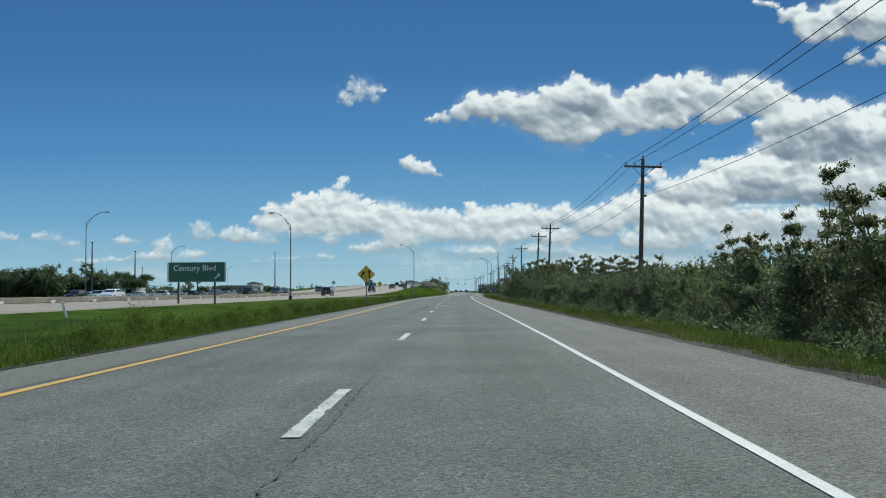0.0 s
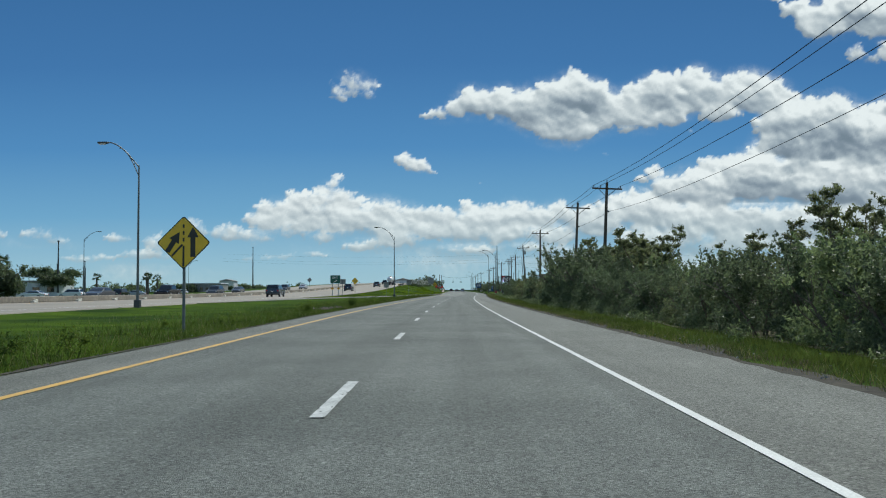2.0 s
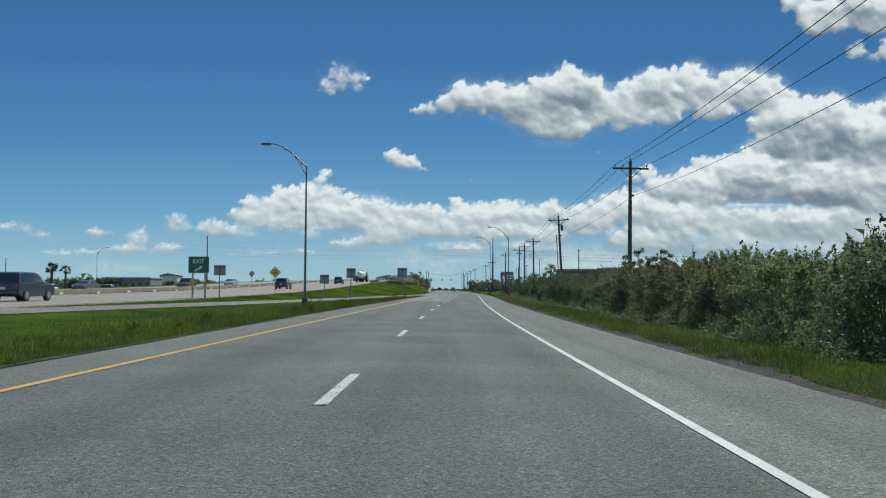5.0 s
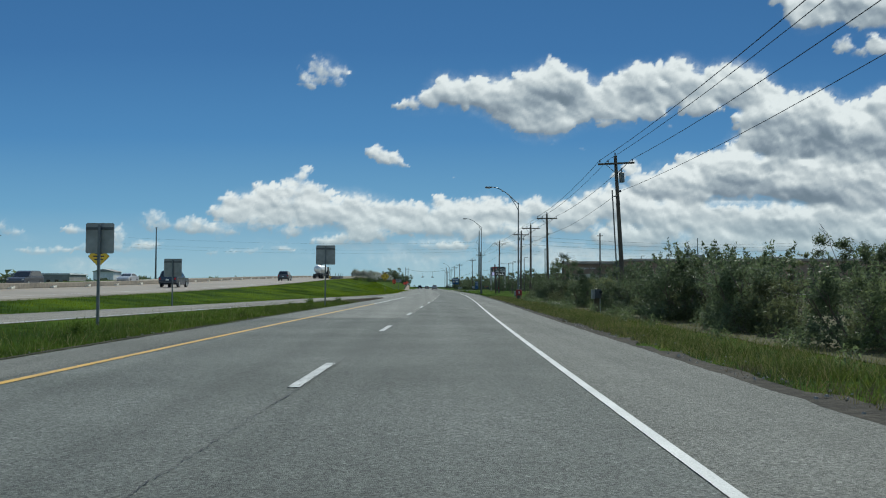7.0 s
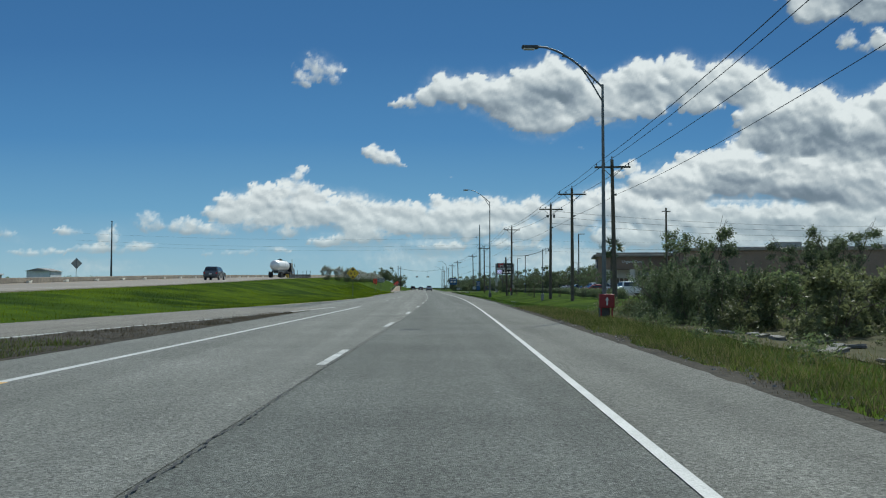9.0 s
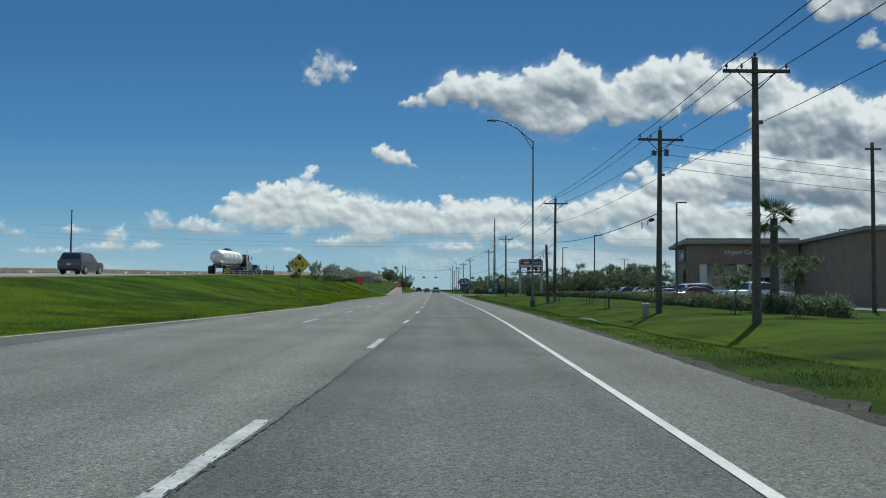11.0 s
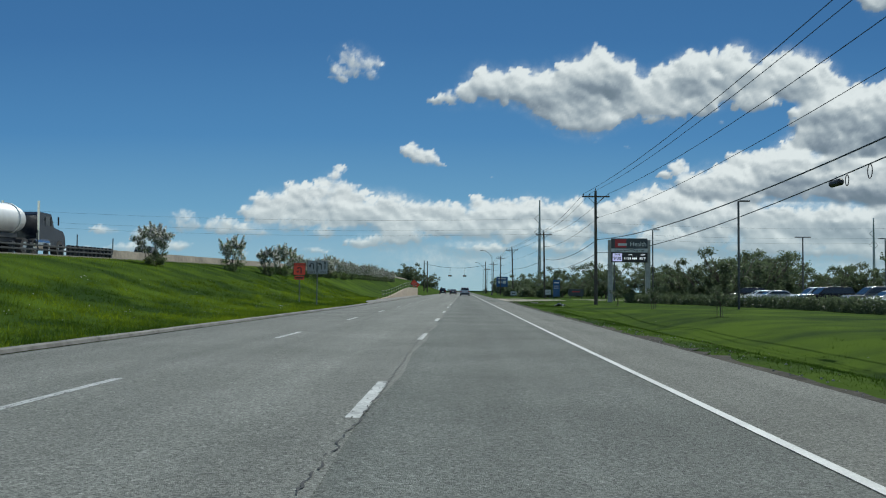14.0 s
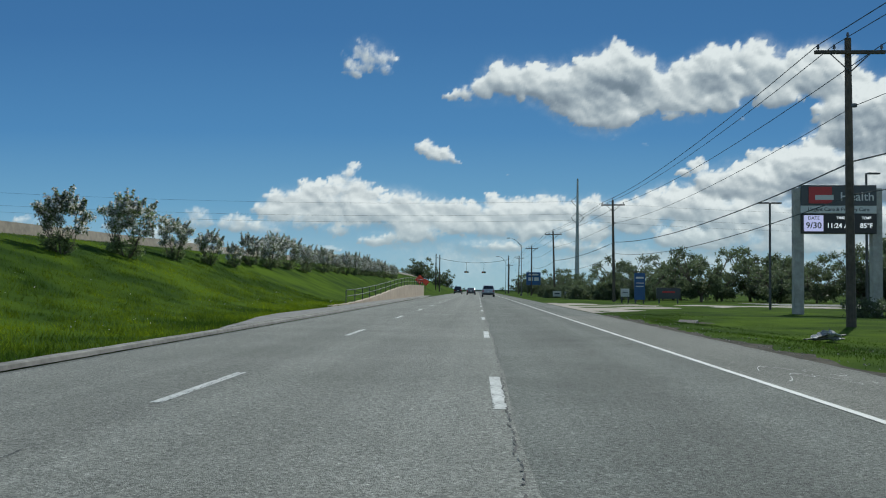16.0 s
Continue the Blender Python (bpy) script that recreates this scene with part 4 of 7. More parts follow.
def retaining_wall():
    w = thing("retaining_wall", "tan concrete retaining wall with a pipe handrail", "wall", kind="structure")
    ys = list(np.arange(426, 516, 6.0))
    verts, faces = [], []
    for y in ys:
        top = 0.1 + 1.5 * smooth01((y - 428) / 60)
        x = mid(y) - 8.6
        verts += [(x + 0.15, y, -0.1), (x + 0.15, y, top), (x - 0.15, y, top), (x - 0.15, y, -0.1)]
    for j in range(len(ys) - 1):
        faces += [(4 * j + i, 4 * j + i + 1, 4 * j + i + 5, 4 * j + i + 4) for i in range(3)]
    faces += [(0, 1, 2, 3), tuple(4 * (len(ys) - 1) + i for i in (3, 2, 1, 0))]
    sheet("wall", verts, faces, CONCRETE_TAN, w)
    for y in np.arange(432, 512, 4.0):
        top = 0.1 + 1.5 * smooth01((y - 428) / 60)
        part("rail_post", rodded((mid(y) - 8.6, y, top), (mid(y) - 8.6, y, top + 0.85), 0.03), STEEL_DARK, w)
    bm = bmesh.new()
    for y in np.arange(432, 508, 4.0):
        t0, t1 = (0.1 + 1.5 * smooth01((v - 428) / 60) for v in (y, y + 4))
        for h in (0.45, 0.85):
            rod(bm, (mid(y) - 8.6, y, t0 + h), (mid(y + 4) - 8.6, y + 4, t1 + h), 0.025, sides=6)
    part("handrail", bm, STEEL_DARK, w)
    ys = list(np.arange(398, 514, 4.0))
    tagged(strip("pavement", lambda y: toe(y) - 0.05 - 1.4 * smooth01((y - 396) / 14), lambda y: toe(y) - 0.03, ys, 0.09, CONCRETE_KERB, 3), "narrow concrete pavement by the wall", "pavement", kind="structure")


retaining_wall()

tagged(strip("scrub_floor", lambda y: mid(y) + 8.2 + 0.5 * noise.noise((6, y * 0.3, 0)), lambda y: mid(y) + 42, [y for y in np.arange(-20, 262, 2.0)], -0.012, SCRUB_FLOOR, 60,
             height=lambda x, y: ground_z(x, y) + 0.03), "dark leaf litter and dry brush under the shrubs", "undergrowth", kind="structure")

tagged(strip("car_park", lambda y: 29.5, lambda y: 90.0, [456.0, 463.0, 470.0], 0.06, ASPHALT_PALE, 3), "asphalt car park beyond the driveway", "car park", kind="structure")

# ---- poles and cables ----
POLES = {  # foot x, y, arm height, lean sideways in degrees
    "z": (11.2, -8.0, 9.3, 1.0), "a": (11.5, 58.2, 9.1, 2.2), "c": (11.9, 121.4, 9.55, 2.6), "d": (11.8, 138.3, 9.5, 2.8), "e": (12.55, 181.8, 9.65, 0.6),
    "f": (14.1, 227.5, 9.6, -3.0), "g": (15.4, 274.0, 9.45, -0.8), "h": (15.3, 290.8, 9.35, 0.0), "i": (15.5, 305.8, 9.35, 0.6), "k": (15.5, 347.0, 9.9, 0.5),
    "l": (15.6, 408.2, 9.8, -0.3), "n": (16.6, 469.2, 10.2, -1.0), "m": (13.8, 508.0, 9.5, -2.0), "o": (13.2, 556.0, 9.6, 0.0), "p": (13.0, 610.0, 9.6, 1.0), "q": (13.0, 680.0, 9.6, 0.0)}
TOPS = {}


def utility_pole(key, x, y, h, lean):
    p = thing("utility_pole", "weathered dark wooden utility pole with a crossarm and insulators", "utility pole", "roadside utility poles", at=pose(x, y, 0, 0, lean, 0))
    part("pole", rodded((0, 0, -0.6), (0, 0, h + 0.55), 0.175, 0.11, 10), POLE_WOOD, p)
    part("crossarm", boxed((0, -0.16, h), (2.5, 0.11, 0.13), bevel=0.012), POLE_WOOD, p)
    bm = bmesh.new()
    for s in (-1, 1):
        rod(bm, (s * 0.72, -0.2, h - 0.05), (0, -0.17, h - 0.72), 0.022, sides=6)
    part("arm_brace", bm, STEEL_DARK, p)
    for dx, dz in ((-1.12, 0.06), (1.12, 0.06), (-0.55, 0.06), (0.0, 0.55)):
        bm = rodded((dx, -0.16 if dx else 0, h + dz), (dx, -0.16 if dx else 0, h + dz + 0.12), 0.02, sides=6)
        rod(bm, (dx, -0.16 if dx else 0, h + dz + 0.08), (dx, -0.16 if dx else 0, h + dz + 0.22), 0.06, 0.035, 8)
        part("insulator", bm, INSULATOR, p)
    part("neutral_clamp", boxed((0.15, -0.05, h - 1.9), (0.22, 0.12, 0.14), bevel=0.02), INSULATOR, p)
    if key in "fi":
        bm = rodded((0.36, 0, h - 1.3), (0.36, 0, h - 0.65), 0.18, sides=14)
        rod(bm, (0.36, 0, h - 0.65), (0.36, 0, h - 0.58), 0.19, 0.1, 14)
        rod(bm, (0.36, -0.05, h - 0.6), (0.36, -0.05, h - 0.32), 0.035, sides=6)
        if key == "f":
            part("transformer", bm, LAMP_STEEL, p, "grey drum transformer")
        else:
            bm.free()
            part("switch_box", boxed((0.34, -0.1, h - 0.7), (0.2, 0.26, 0.34), bevel=0.03), STEEL_DARK, p)
            part("switch_box", boxed((-0.34, -0.1, h - 0.72), (0.24, 0.26, 0.26), bevel=0.03), STEEL_DARK, p)
    TOPS[key] = {k: pose(x, y, 0, 0, lean, 0) @ Vector(v) for k, v in
                 {"left": (-1.12, -0.16, h + 0.26), "right": (1.12, -0.16, h + 0.26), "inner": (-0.55, -0.16, h + 0.26), "neutral": (0.22, 0, h - 1.9), "service": (0.16, 0, h - 3.9)}.items()}


for _k, (_x, _y, _h, _l) in POLES.items():
    utility_pole(_k, _x, _y, _h, _l)


def hung(bm, a, b, sag, r, n=14):
    """A sagging cable as one tube."""
    pts = [a.lerp(b, i / n) - Vector((0, 0, 4 * sag * (i / n) * (1 - i / n))) for i in range(n + 1)]
    side = (b - a).cross(Vector((0, 0, 1))).normalized()
    rings = [[bm.verts.new(p + side * (r * math.cos(k * 1.2566)) + Vector((0, 0, r * math.sin(k * 1.2566)))) for k in range(5)] for p in pts]
    for u, v in zip(rings, rings[1:]):
        for k in range(5):
            bm.faces.new((u[k], u[(k + 1) % 5], v[(k + 1) % 5], v[k]))


STUB_END = Vector((14.6, 346.4, 5.05))


def splice(p, loops):
    sc = thing("splice_closure", "black cable splice closure with a slack loop on the cable", "splice closure", "splice closures", at=Matrix.Translation(p))
    bm = rodded((0, -0.3, 0), (0, 0.3, 0), 0.11, sides=10)
    rod(bm, (0, -0.4, 0), (0, -0.3, 0), 0.05, 0.11, 10)
    rod(bm, (0, 0.3, 0), (0, 0.4, 0), 0.11, 0.05, 10)
    rod(bm, (0, 0, 0), (0, 0, 0.2), 0.012, sides=5)
    part("closure", bm, CABLE, sc)
    for c, rad in loops:
        bm = bmesh.new()
        for k in range(14):
            t0, t1 = k * 0.449, (k + 1) * 0.449
            rod(bm, (0, c + 0.7 * rad * math.cos(t0), rad * math.sin(t0) - 0.05 - c * 0.05), (0, c + 0.7 * rad * math.cos(t1), rad * math.sin(t1) - 0.05 - c * 0.05), 0.014, sides=5)
        part("slack_loop", bm, CABLE, sc)


def cables():
    keys = [k for k in POLES]
    for slot, r in (("left", 0.017), ("right", 0.017), ("inner", 0.015), ("neutral", 0.013)):
        for a, b in zip(keys, keys[1:]):
            bm = bmesh.new()
            p, q = TOPS[a][slot], TOPS[b][slot]
            hung(bm, p, q, 0.00016 * (q - p).length ** 2 + 0.05, r, 10)
            tagged(part("power_cable", bm, CABLE), "thin black overhead power cable strung between wooden poles", "cable", "overhead cables")
    for a, b in zip("iklnmop", "klnmopq"):
        bm = bmesh.new()
        p, q = TOPS[a]["service"], TOPS[b]["service"]
        hung(bm, p, q, 0.00018 * (q - p).length ** 2 + 0.1, 0.028, 12)
        tagged(part("telephone_cable", bm, CABLE), "thick black telephone cable hung low between poles", "cable", "overhead cables")
    ends = [STUB_END] + [TOPS[k]["service"] - Vector((0, 0, 1.2)) for k in "lnm"]
    for p, q in zip(ends, ends[1:]):
        bm = bmesh.new()
        hung(bm, p, q, 0.8, 0.02, 14)
        tagged(part("telephone_cable", bm, CABLE), "thin second telephone cable under the thick one", "cable", "overhead cables")
    splice(ends[0].lerp(ends[1], 0.135) - Vector((0, 0, 0.52)), ((-0.75, 0.16), (-2.2, 0.2), (-4.8, 0.26)))
    splice(TOPS["i"]["service"].lerp(TOPS["k"]["service"], 0.058) - Vector((0, 0, 0.3)), ((0.9, 0.14), (2.3, 0.22)))
    for h in (16.0, 17.5, 20.5):
        bm = bmesh.new()
        hung(bm, Vector((-140, 575, h + 3)), Vector((25, 587, h + 2)), 1.8, 0.02, 16)
        hung(bm, Vector((25, 587, h + 2)), Vector((160, 600, h + 2)), 1.8, 0.015, 10)
        tagged(part("transmission_cable", bm, CABLE), "transmission cable crossing high over both roads", "cable", "overhead cables")
    for h in (7.9, 8.6, 9.2):
        bm = bmesh.new()
        hung(bm, Vector((15.6, 305.8, h)), Vector((70, 330, h + 0.3)), 0.7, 0.014, 10)
        tagged(part("service_cable", bm, CABLE), "thin service cable leading off to the buildings", "cable", "overhead cables")


cables()


def stub_pole():
    p = thing("stub_pole", "short dark wooden stub pole beside a taller pole", "utility pole", at=pose(14.75, 346.4, 0, 0, -1.6, 0))
    part("pole", rodded((0, 0, -0.5), (0, 0, 5.7), 0.16, 0.12, 10), POLE_WOOD, p)
    bm = rodded((0.3, 0.5, -0.2), (0.1, 0.2, 5.5), 0.012, sides=5)
    part("guy_wire", bm, CABLE, p)


stub_pole()


def steel_tower(x, y):
    p = thing("transmission_pole", "tall tapered steel transmission pole with bracket insulators", "utility pole", at=pose(x, y, 0))
    part("pole", rodded((0, 0, -0.5), (0, 0, 28), 0.62, 0.2, 12), GALVANISED, p)
    for z, s in ((18.6, 1), (18.6, -1), (22.6, -1)):
        bm = rodded((0, 0, z - 1.6), (s * 1.5, 0, z), 0.06, sides=6)
        rod(bm, (s * 1.5, 0, z), (0, 0, z + 1.3), 0.05, sides=6)
        part("bracket", bm, STEEL_DARK, p)


steel_tower(25.9, 587)
steel_tower(147.0, 638)


def bent(pts, r, sides=7):
    """One bent tube through points that lie in an upright plane across y."""
    bm, rings = bmesh.new(), []
    for i, p in enumerate(pts):
        way = (pts[min(i + 1, len(pts) - 1)] - pts[max(i - 1, 0)]).normalized()
        out = Vector((0, 1, 0)).cross(way)
        rings.append([bm.verts.new(p + out * (r * math.cos(6.2832 * k / sides)) + Vector((0, r * math.sin(6.2832 * k / sides), 0))) for k in range(sides)])
    for u, v in zip(rings, rings[1:]):
        for k in range(sides):
            bm.faces.new((u[k], v[k], v[(k + 1) % sides], u[(k + 1) % sides]))
    bm.faces.new(rings[0])
    bm.faces.new(rings[-1][::-1])
    bmesh.ops.recalc_face_normals(bm, faces=bm.faces)
    return bm


def street_lamp(x, y, knee, reach, turn=0.0, boxy=True):
    """A galvanised column with a curved truss arm that reaches to its left."""
    p = thing("street_lamp", "galvanised steel street lamp with a curved truss arm", "street lamp", "street lamps", at=pose(x, y, max(0.0, ground_z(x, y)), 0, 0, turn))
    part("column", rodded((0, 0, 0.3), (0, 0, knee + 0.1), 0.085, 0.045, 12), LAMP_STEEL, p)
    part("base", boxed((0, 0, 0.2), (0.36, 0.36, 0.5), bevel=0.05), STEEL_DARK, p, "dark breakaway base")
    up, low = [], []
    for i in range(9):
        f = i / 8
        up.append(Vector((-reach * f, 0, knee + 1.5 * math.sin(f * math.pi / 2))))
        low.append(Vector((-reach * f * 0.62, 0, knee - 0.55 + 1.7 * math.sin(f * math.pi / 2) * 1.0)))
    part("upper_arm", bent(up, 0.038), LAMP_STEEL, p)
    part("lower_arm", bent(low, 0.03), LAMP_STEEL, p)
    for i in (2, 4, 6):
        part("strut", rodded(low[i], up[max(1, i - 2)], 0.018, sides=5), LAMP_STEEL, p)
    h = boxed((-reach - 0.28, 0, knee + 1.48), (0.62, 0.26, 0.12), bevel=0.045)
    head = part("lamp_head", h, STEEL_DARK, p)
    part("lens", boxed((-reach - 0.32, 0, knee + 1.405), (0.4, 0.2, 0.05), bevel=0.02), SIGN_WHITE, head)
    return p


street_lamp(-19.4, 99.8, 8.4, 1.9)
street_lamp(-9.3, 176.0, 8.8, 2.3)
street_lamp(8.8, 245.6, 8.5, 2.4)
street_lamp(10.1, 318.6, 11.35, 2.6)
street_lamp(10.6, 545.0, 9.6, 2.3)
street_lamp(10.6, 640.0, 9.6, 2.3)
for _x, _y in ((-51.5, 120.0), (-69, 209.0), (-96, 362.0)):
    street_lamp(_x, _y, 10.6, 2.6, 180)


def mast(x, y, h, r=0.35):
    p = thing("light_mast", "tall slender steel light mast", "mast", "distant masts", at=pose(x, y, 0))
    part("shaft", rodded((0, 0, 0), (0, 0, h), r, r * 0.4, 8), STEEL_DARK, p)
    part("head_ring", rodded((0, 0, h - 0.3), (0, 0, h), r * 0.9, r * 0.9, 8), STEEL_DARK, p)


for _x, _y, _h in ((-114.7, 544, 26), (-96, 258, 13.5), (-89, 211, 13.5), (-130, 300, 12), (-170, 420, 13), (-180, 470, 13), (-200, 520, 14), (-120, 330, 11)):
    mast(_x, _y, _h, 0.3 if _h < 20 else 0.45)

# ---- signs ----
def posts(parent, xs, bottom, top, r=0.05, mat=None, y=0.06):
    for x in xs:
        part("post", boxed((x, y, (bottom + top) / 2), (r * 2, r * 1.6, top - bottom), bevel=0.008), mat or LAMP_STEEL, parent)


def arrow_outline(w, h, stem, head):
    return [(-stem / 2, -h / 2), (stem / 2, -h / 2), (stem / 2, h / 2 - head), (w / 2, h / 2 - head), (0, h / 2), (-w / 2, h / 2 - head), (-stem / 2, h / 2 - head)]


def moved(pts, dx, dz, deg=0.0):
    c, s = math.cos(radians(deg)), math.sin(radians(deg))
    return [(x * c - z * s + dx, x * s + z * c + dz) for x, z in pts]


def rounded(w, h, r=0.06, n=4):
    pts = []
    for cx, cz, a0 in ((w / 2 - r, h / 2 - r, 0), (-w / 2 + r, h / 2 - r, 90), (-w / 2 + r, -h / 2 + r, 180), (w / 2 - r, -h / 2 + r, 270)):
        pts += [(cx + r * math.cos(radians(a0 + 90 * i / n)), cz + r * math.sin(radians(a0 + 90 * i / n))) for i in range(n + 1)]
    return pts


def panel(parent, w, h, x, z, mat, rim=None, r=0.06, deg=0.0, name="panel", y=0.0):
    """A sheet-metal face with a border and a plain aluminium back."""
    out = moved(rounded(w, h, r), 0, 0, deg)
    pl = part(name, poly(bmesh.new(), moved(out, x, z), y - 0.004, y + 0.004), rim or mat, parent)
    if rim:
        part("face", poly(bmesh.new(), moved([(a * (1 - 0.05), b * (1 - 0.05)) for a, b in out], x, z), y - 0.010, y - 0.0045), mat, pl)
    part("back", poly(bmesh.new(), moved([(a * 0.985, b * 0.985) for a, b in out], x, z), y + 0.0045, y + 0.008), ALUMINIUM, pl)
    return pl


def diamond_sign(x, y, z, side, label, facing=0.0, ground=None):
    g = ground_z(x, y) if ground is None else ground
    s = thing("warning_sign", label, "road sign", "roadside signs", at=pose(x, y, 0, 0, 0, facing))
    pl = panel(s, side, side, 0, z, SIGN_YELLOW, SIGN_BLACK, 0.07, 45)
    posts(s, [0], g - 0.3, z + side * 0.62, 0.035)
    return s, pl


_s, _p = diamond_sign(-7.75, 71.0, 2.42, 1.02, "yellow diamond warning sign with two black merging arrows on a post")
part("arrow", poly(bmesh.new(), moved(arrow_outline(0.3, 0.62, 0.13, 0.28), -0.27, 2.44, -32), -0.016, -0.011), SIGN_BLACK, _p)
part("arrow", poly(bmesh.new(), moved(arrow_outline(0.3, 0.8, 0.13, 0.28), 0.25, 2.44, 0), -0.016, -0.011), SIGN_BLACK, _p)
part("lane_line", boxed((0.0, -0.0135, 2.06), (0.05, 0.005, 0.55)), SIGN_BLACK, _p)
part("lane_line", boxed((-0.17, -0.0135, 2.22), (0.05, 0.005, 0.42), Matrix.Rotation(0.75, 4, "Y")), SIGN_BLACK, _p)
for _z in (2.5, 2.68, 2.86):
    part("lane_dash", boxed((0.0, -0.0135, _z), (0.045, 0.005, 0.1)), SIGN_BLACK, _p)
_s, _p = diamond_sign(-6.7, 323.7, 2.9, 1.16, "yellow diamond clearance sign reading 16 ft 2 in on a post")
lettering("16", 0.50, SIGN_BLACK, _p, (-0.38, -0.0115, 2.9), bold=0.014)
lettering("2", 0.50, SIGN_BLACK, _p, (0.22, -0.0115, 2.9), bold=0.014)
lettering("FT", 0.17, SIGN_BLACK, _p, (-0.03, -0.0115, 2.9), bold=0.004)
lettering("IN", 0.18, SIGN_BLACK, _p, (0.52, -0.0115, 2.9), bold=0.004)
part("arrow", poly(bmesh.new(), moved(arrow_outline(0.46, 0.34, 0.2, 0.2), 0, 3.38), -0.016, -0.011), SIGN_BLACK, _p)
part("arrow", poly(bmesh.new(), moved(arrow_outline(0.46, 0.34, 0.2, 0.2), 0, 2.42, 180), -0.016, -0.011), SIGN_BLACK, _p)
_s, _p = diamond_sign(-20.6, 225.0, 3.0, 1.0, "yellow diamond warning sign with small black writing beside the ramp")
for _i, _w in enumerate((0.5, 0.7, 0.55)):
    part("writing_bar", boxed((0, -0.0135, 3.2 - _i * 0.2), (_w, 0.005, 0.09)), SIGN_BLACK, _p)
for _x, _y, _f in ((-49.8, 346.0, 180.0), (-6.4, 372.0, 0.0)):
    if _f:
        diamond_sign(_x, _y, deck(_y) + 2.3, 1.2, "back of a diamond warning sign facing the other traffic", _f, deck(_y))


def guide_sign(x, y, w, h, bottom, post_x, label, words, arrow):
    g = ground_z(x, y)
    s = thing("guide_sign", label, "road sign", "roadside signs", at=pose(x, y, 0, 0, 0, 0))
    pl = panel(s, w, h, 0, bottom + h / 2, SIGN_GREEN, SIGN_WHITE, 0.09)
    for px in post_x:
        part("post", boxed((px, 0.1, (g - 0.3 + bottom + h) / 2), (0.13, 0.12, bottom + h - g + 0.1), bevel=0.01), POLE_WOOD if w > 3 else GALVANISED, s)
    lettering(words[0], words[1], SIGN_WHITE, pl, (words[2], -0.0115, bottom + words[3]), bold=0.008)
    part("arrow", poly(bmesh.new(), moved(arrow_outline(arrow[0], arrow[1], arrow[0] * 0.34, arrow[0] * 0.55), arrow[2], bottom + arrow[3], arrow[4]), -0.016, -0.011), SIGN_WHITE, pl)
    return s


guide_sign(-20.5, 67.8, 4.55, 1.55, 1.85, (-1.42, 1.4), "green guide sign reading Century Blvd with an arrow", ("Century Blvd", 0.62, -0.15, 1.07), (0.36, 0.55, 1.62, 0.46, -45))
_s = guide_sign(-19.7, 189.0, 1.65, 1.32, 2.25, (-0.48, 0.5), "green exit sign with a slanting arrow on two posts", ("EXIT", 0.46, -0.02, 0.92), (0.34, 0.72, 0, 0.36, -58))
for _x in (-0.48, 0.5):
    part("reflector", poly(bmesh.new(), moved(rounded(0.36, 0.36, 0.04), _x, 1.45, 45), 0.03, 0.036), AMBER, _s, "amber diamond reflector")


def sign_back(x, y, w, h, bottom, label):
    g = ground_z(x, y)
    s = thing("road_sign_back", label, "road sign", "roadside signs", at=pose(x, y, 0))
    pl = part("panel", poly(bmesh.new(), moved(rounded(w, h, 0.05), 0, bottom + h / 2), 0.05, 0.058), ALUMINIUM, s)
    part("stiffener", boxed((0, 0.035, bottom + h * 0.82), (w * 0.98, 0.025, 0.07), bevel=0.005), STEEL_DARK, pl)
    part("post", boxed((0, 0, (g - 0.3 + bottom + h * 0.95) / 2), (0.07, 0.06, bottom + h * 0.95 - g + 0.3), bevel=0.008), LAMP_STEEL, s)
    return s


sign_back(-7.95, 190.9, 0.74, 0.80, 1.95, "grey aluminium back of a tall road sign on a post")
sign_back(-13.7, 217.6, 1.0, 1.02, 1.62, "grey aluminium back of a road sign on a post")
sign_back(-5.05, 217.2, 1.08, 1.08, 2.33, "grey aluminium back of a square road sign on a post")
sign_back(-19.0, 192.7, 0.98, 0.84, 2.15, "grey aluminium back of a road sign beside the exit sign")


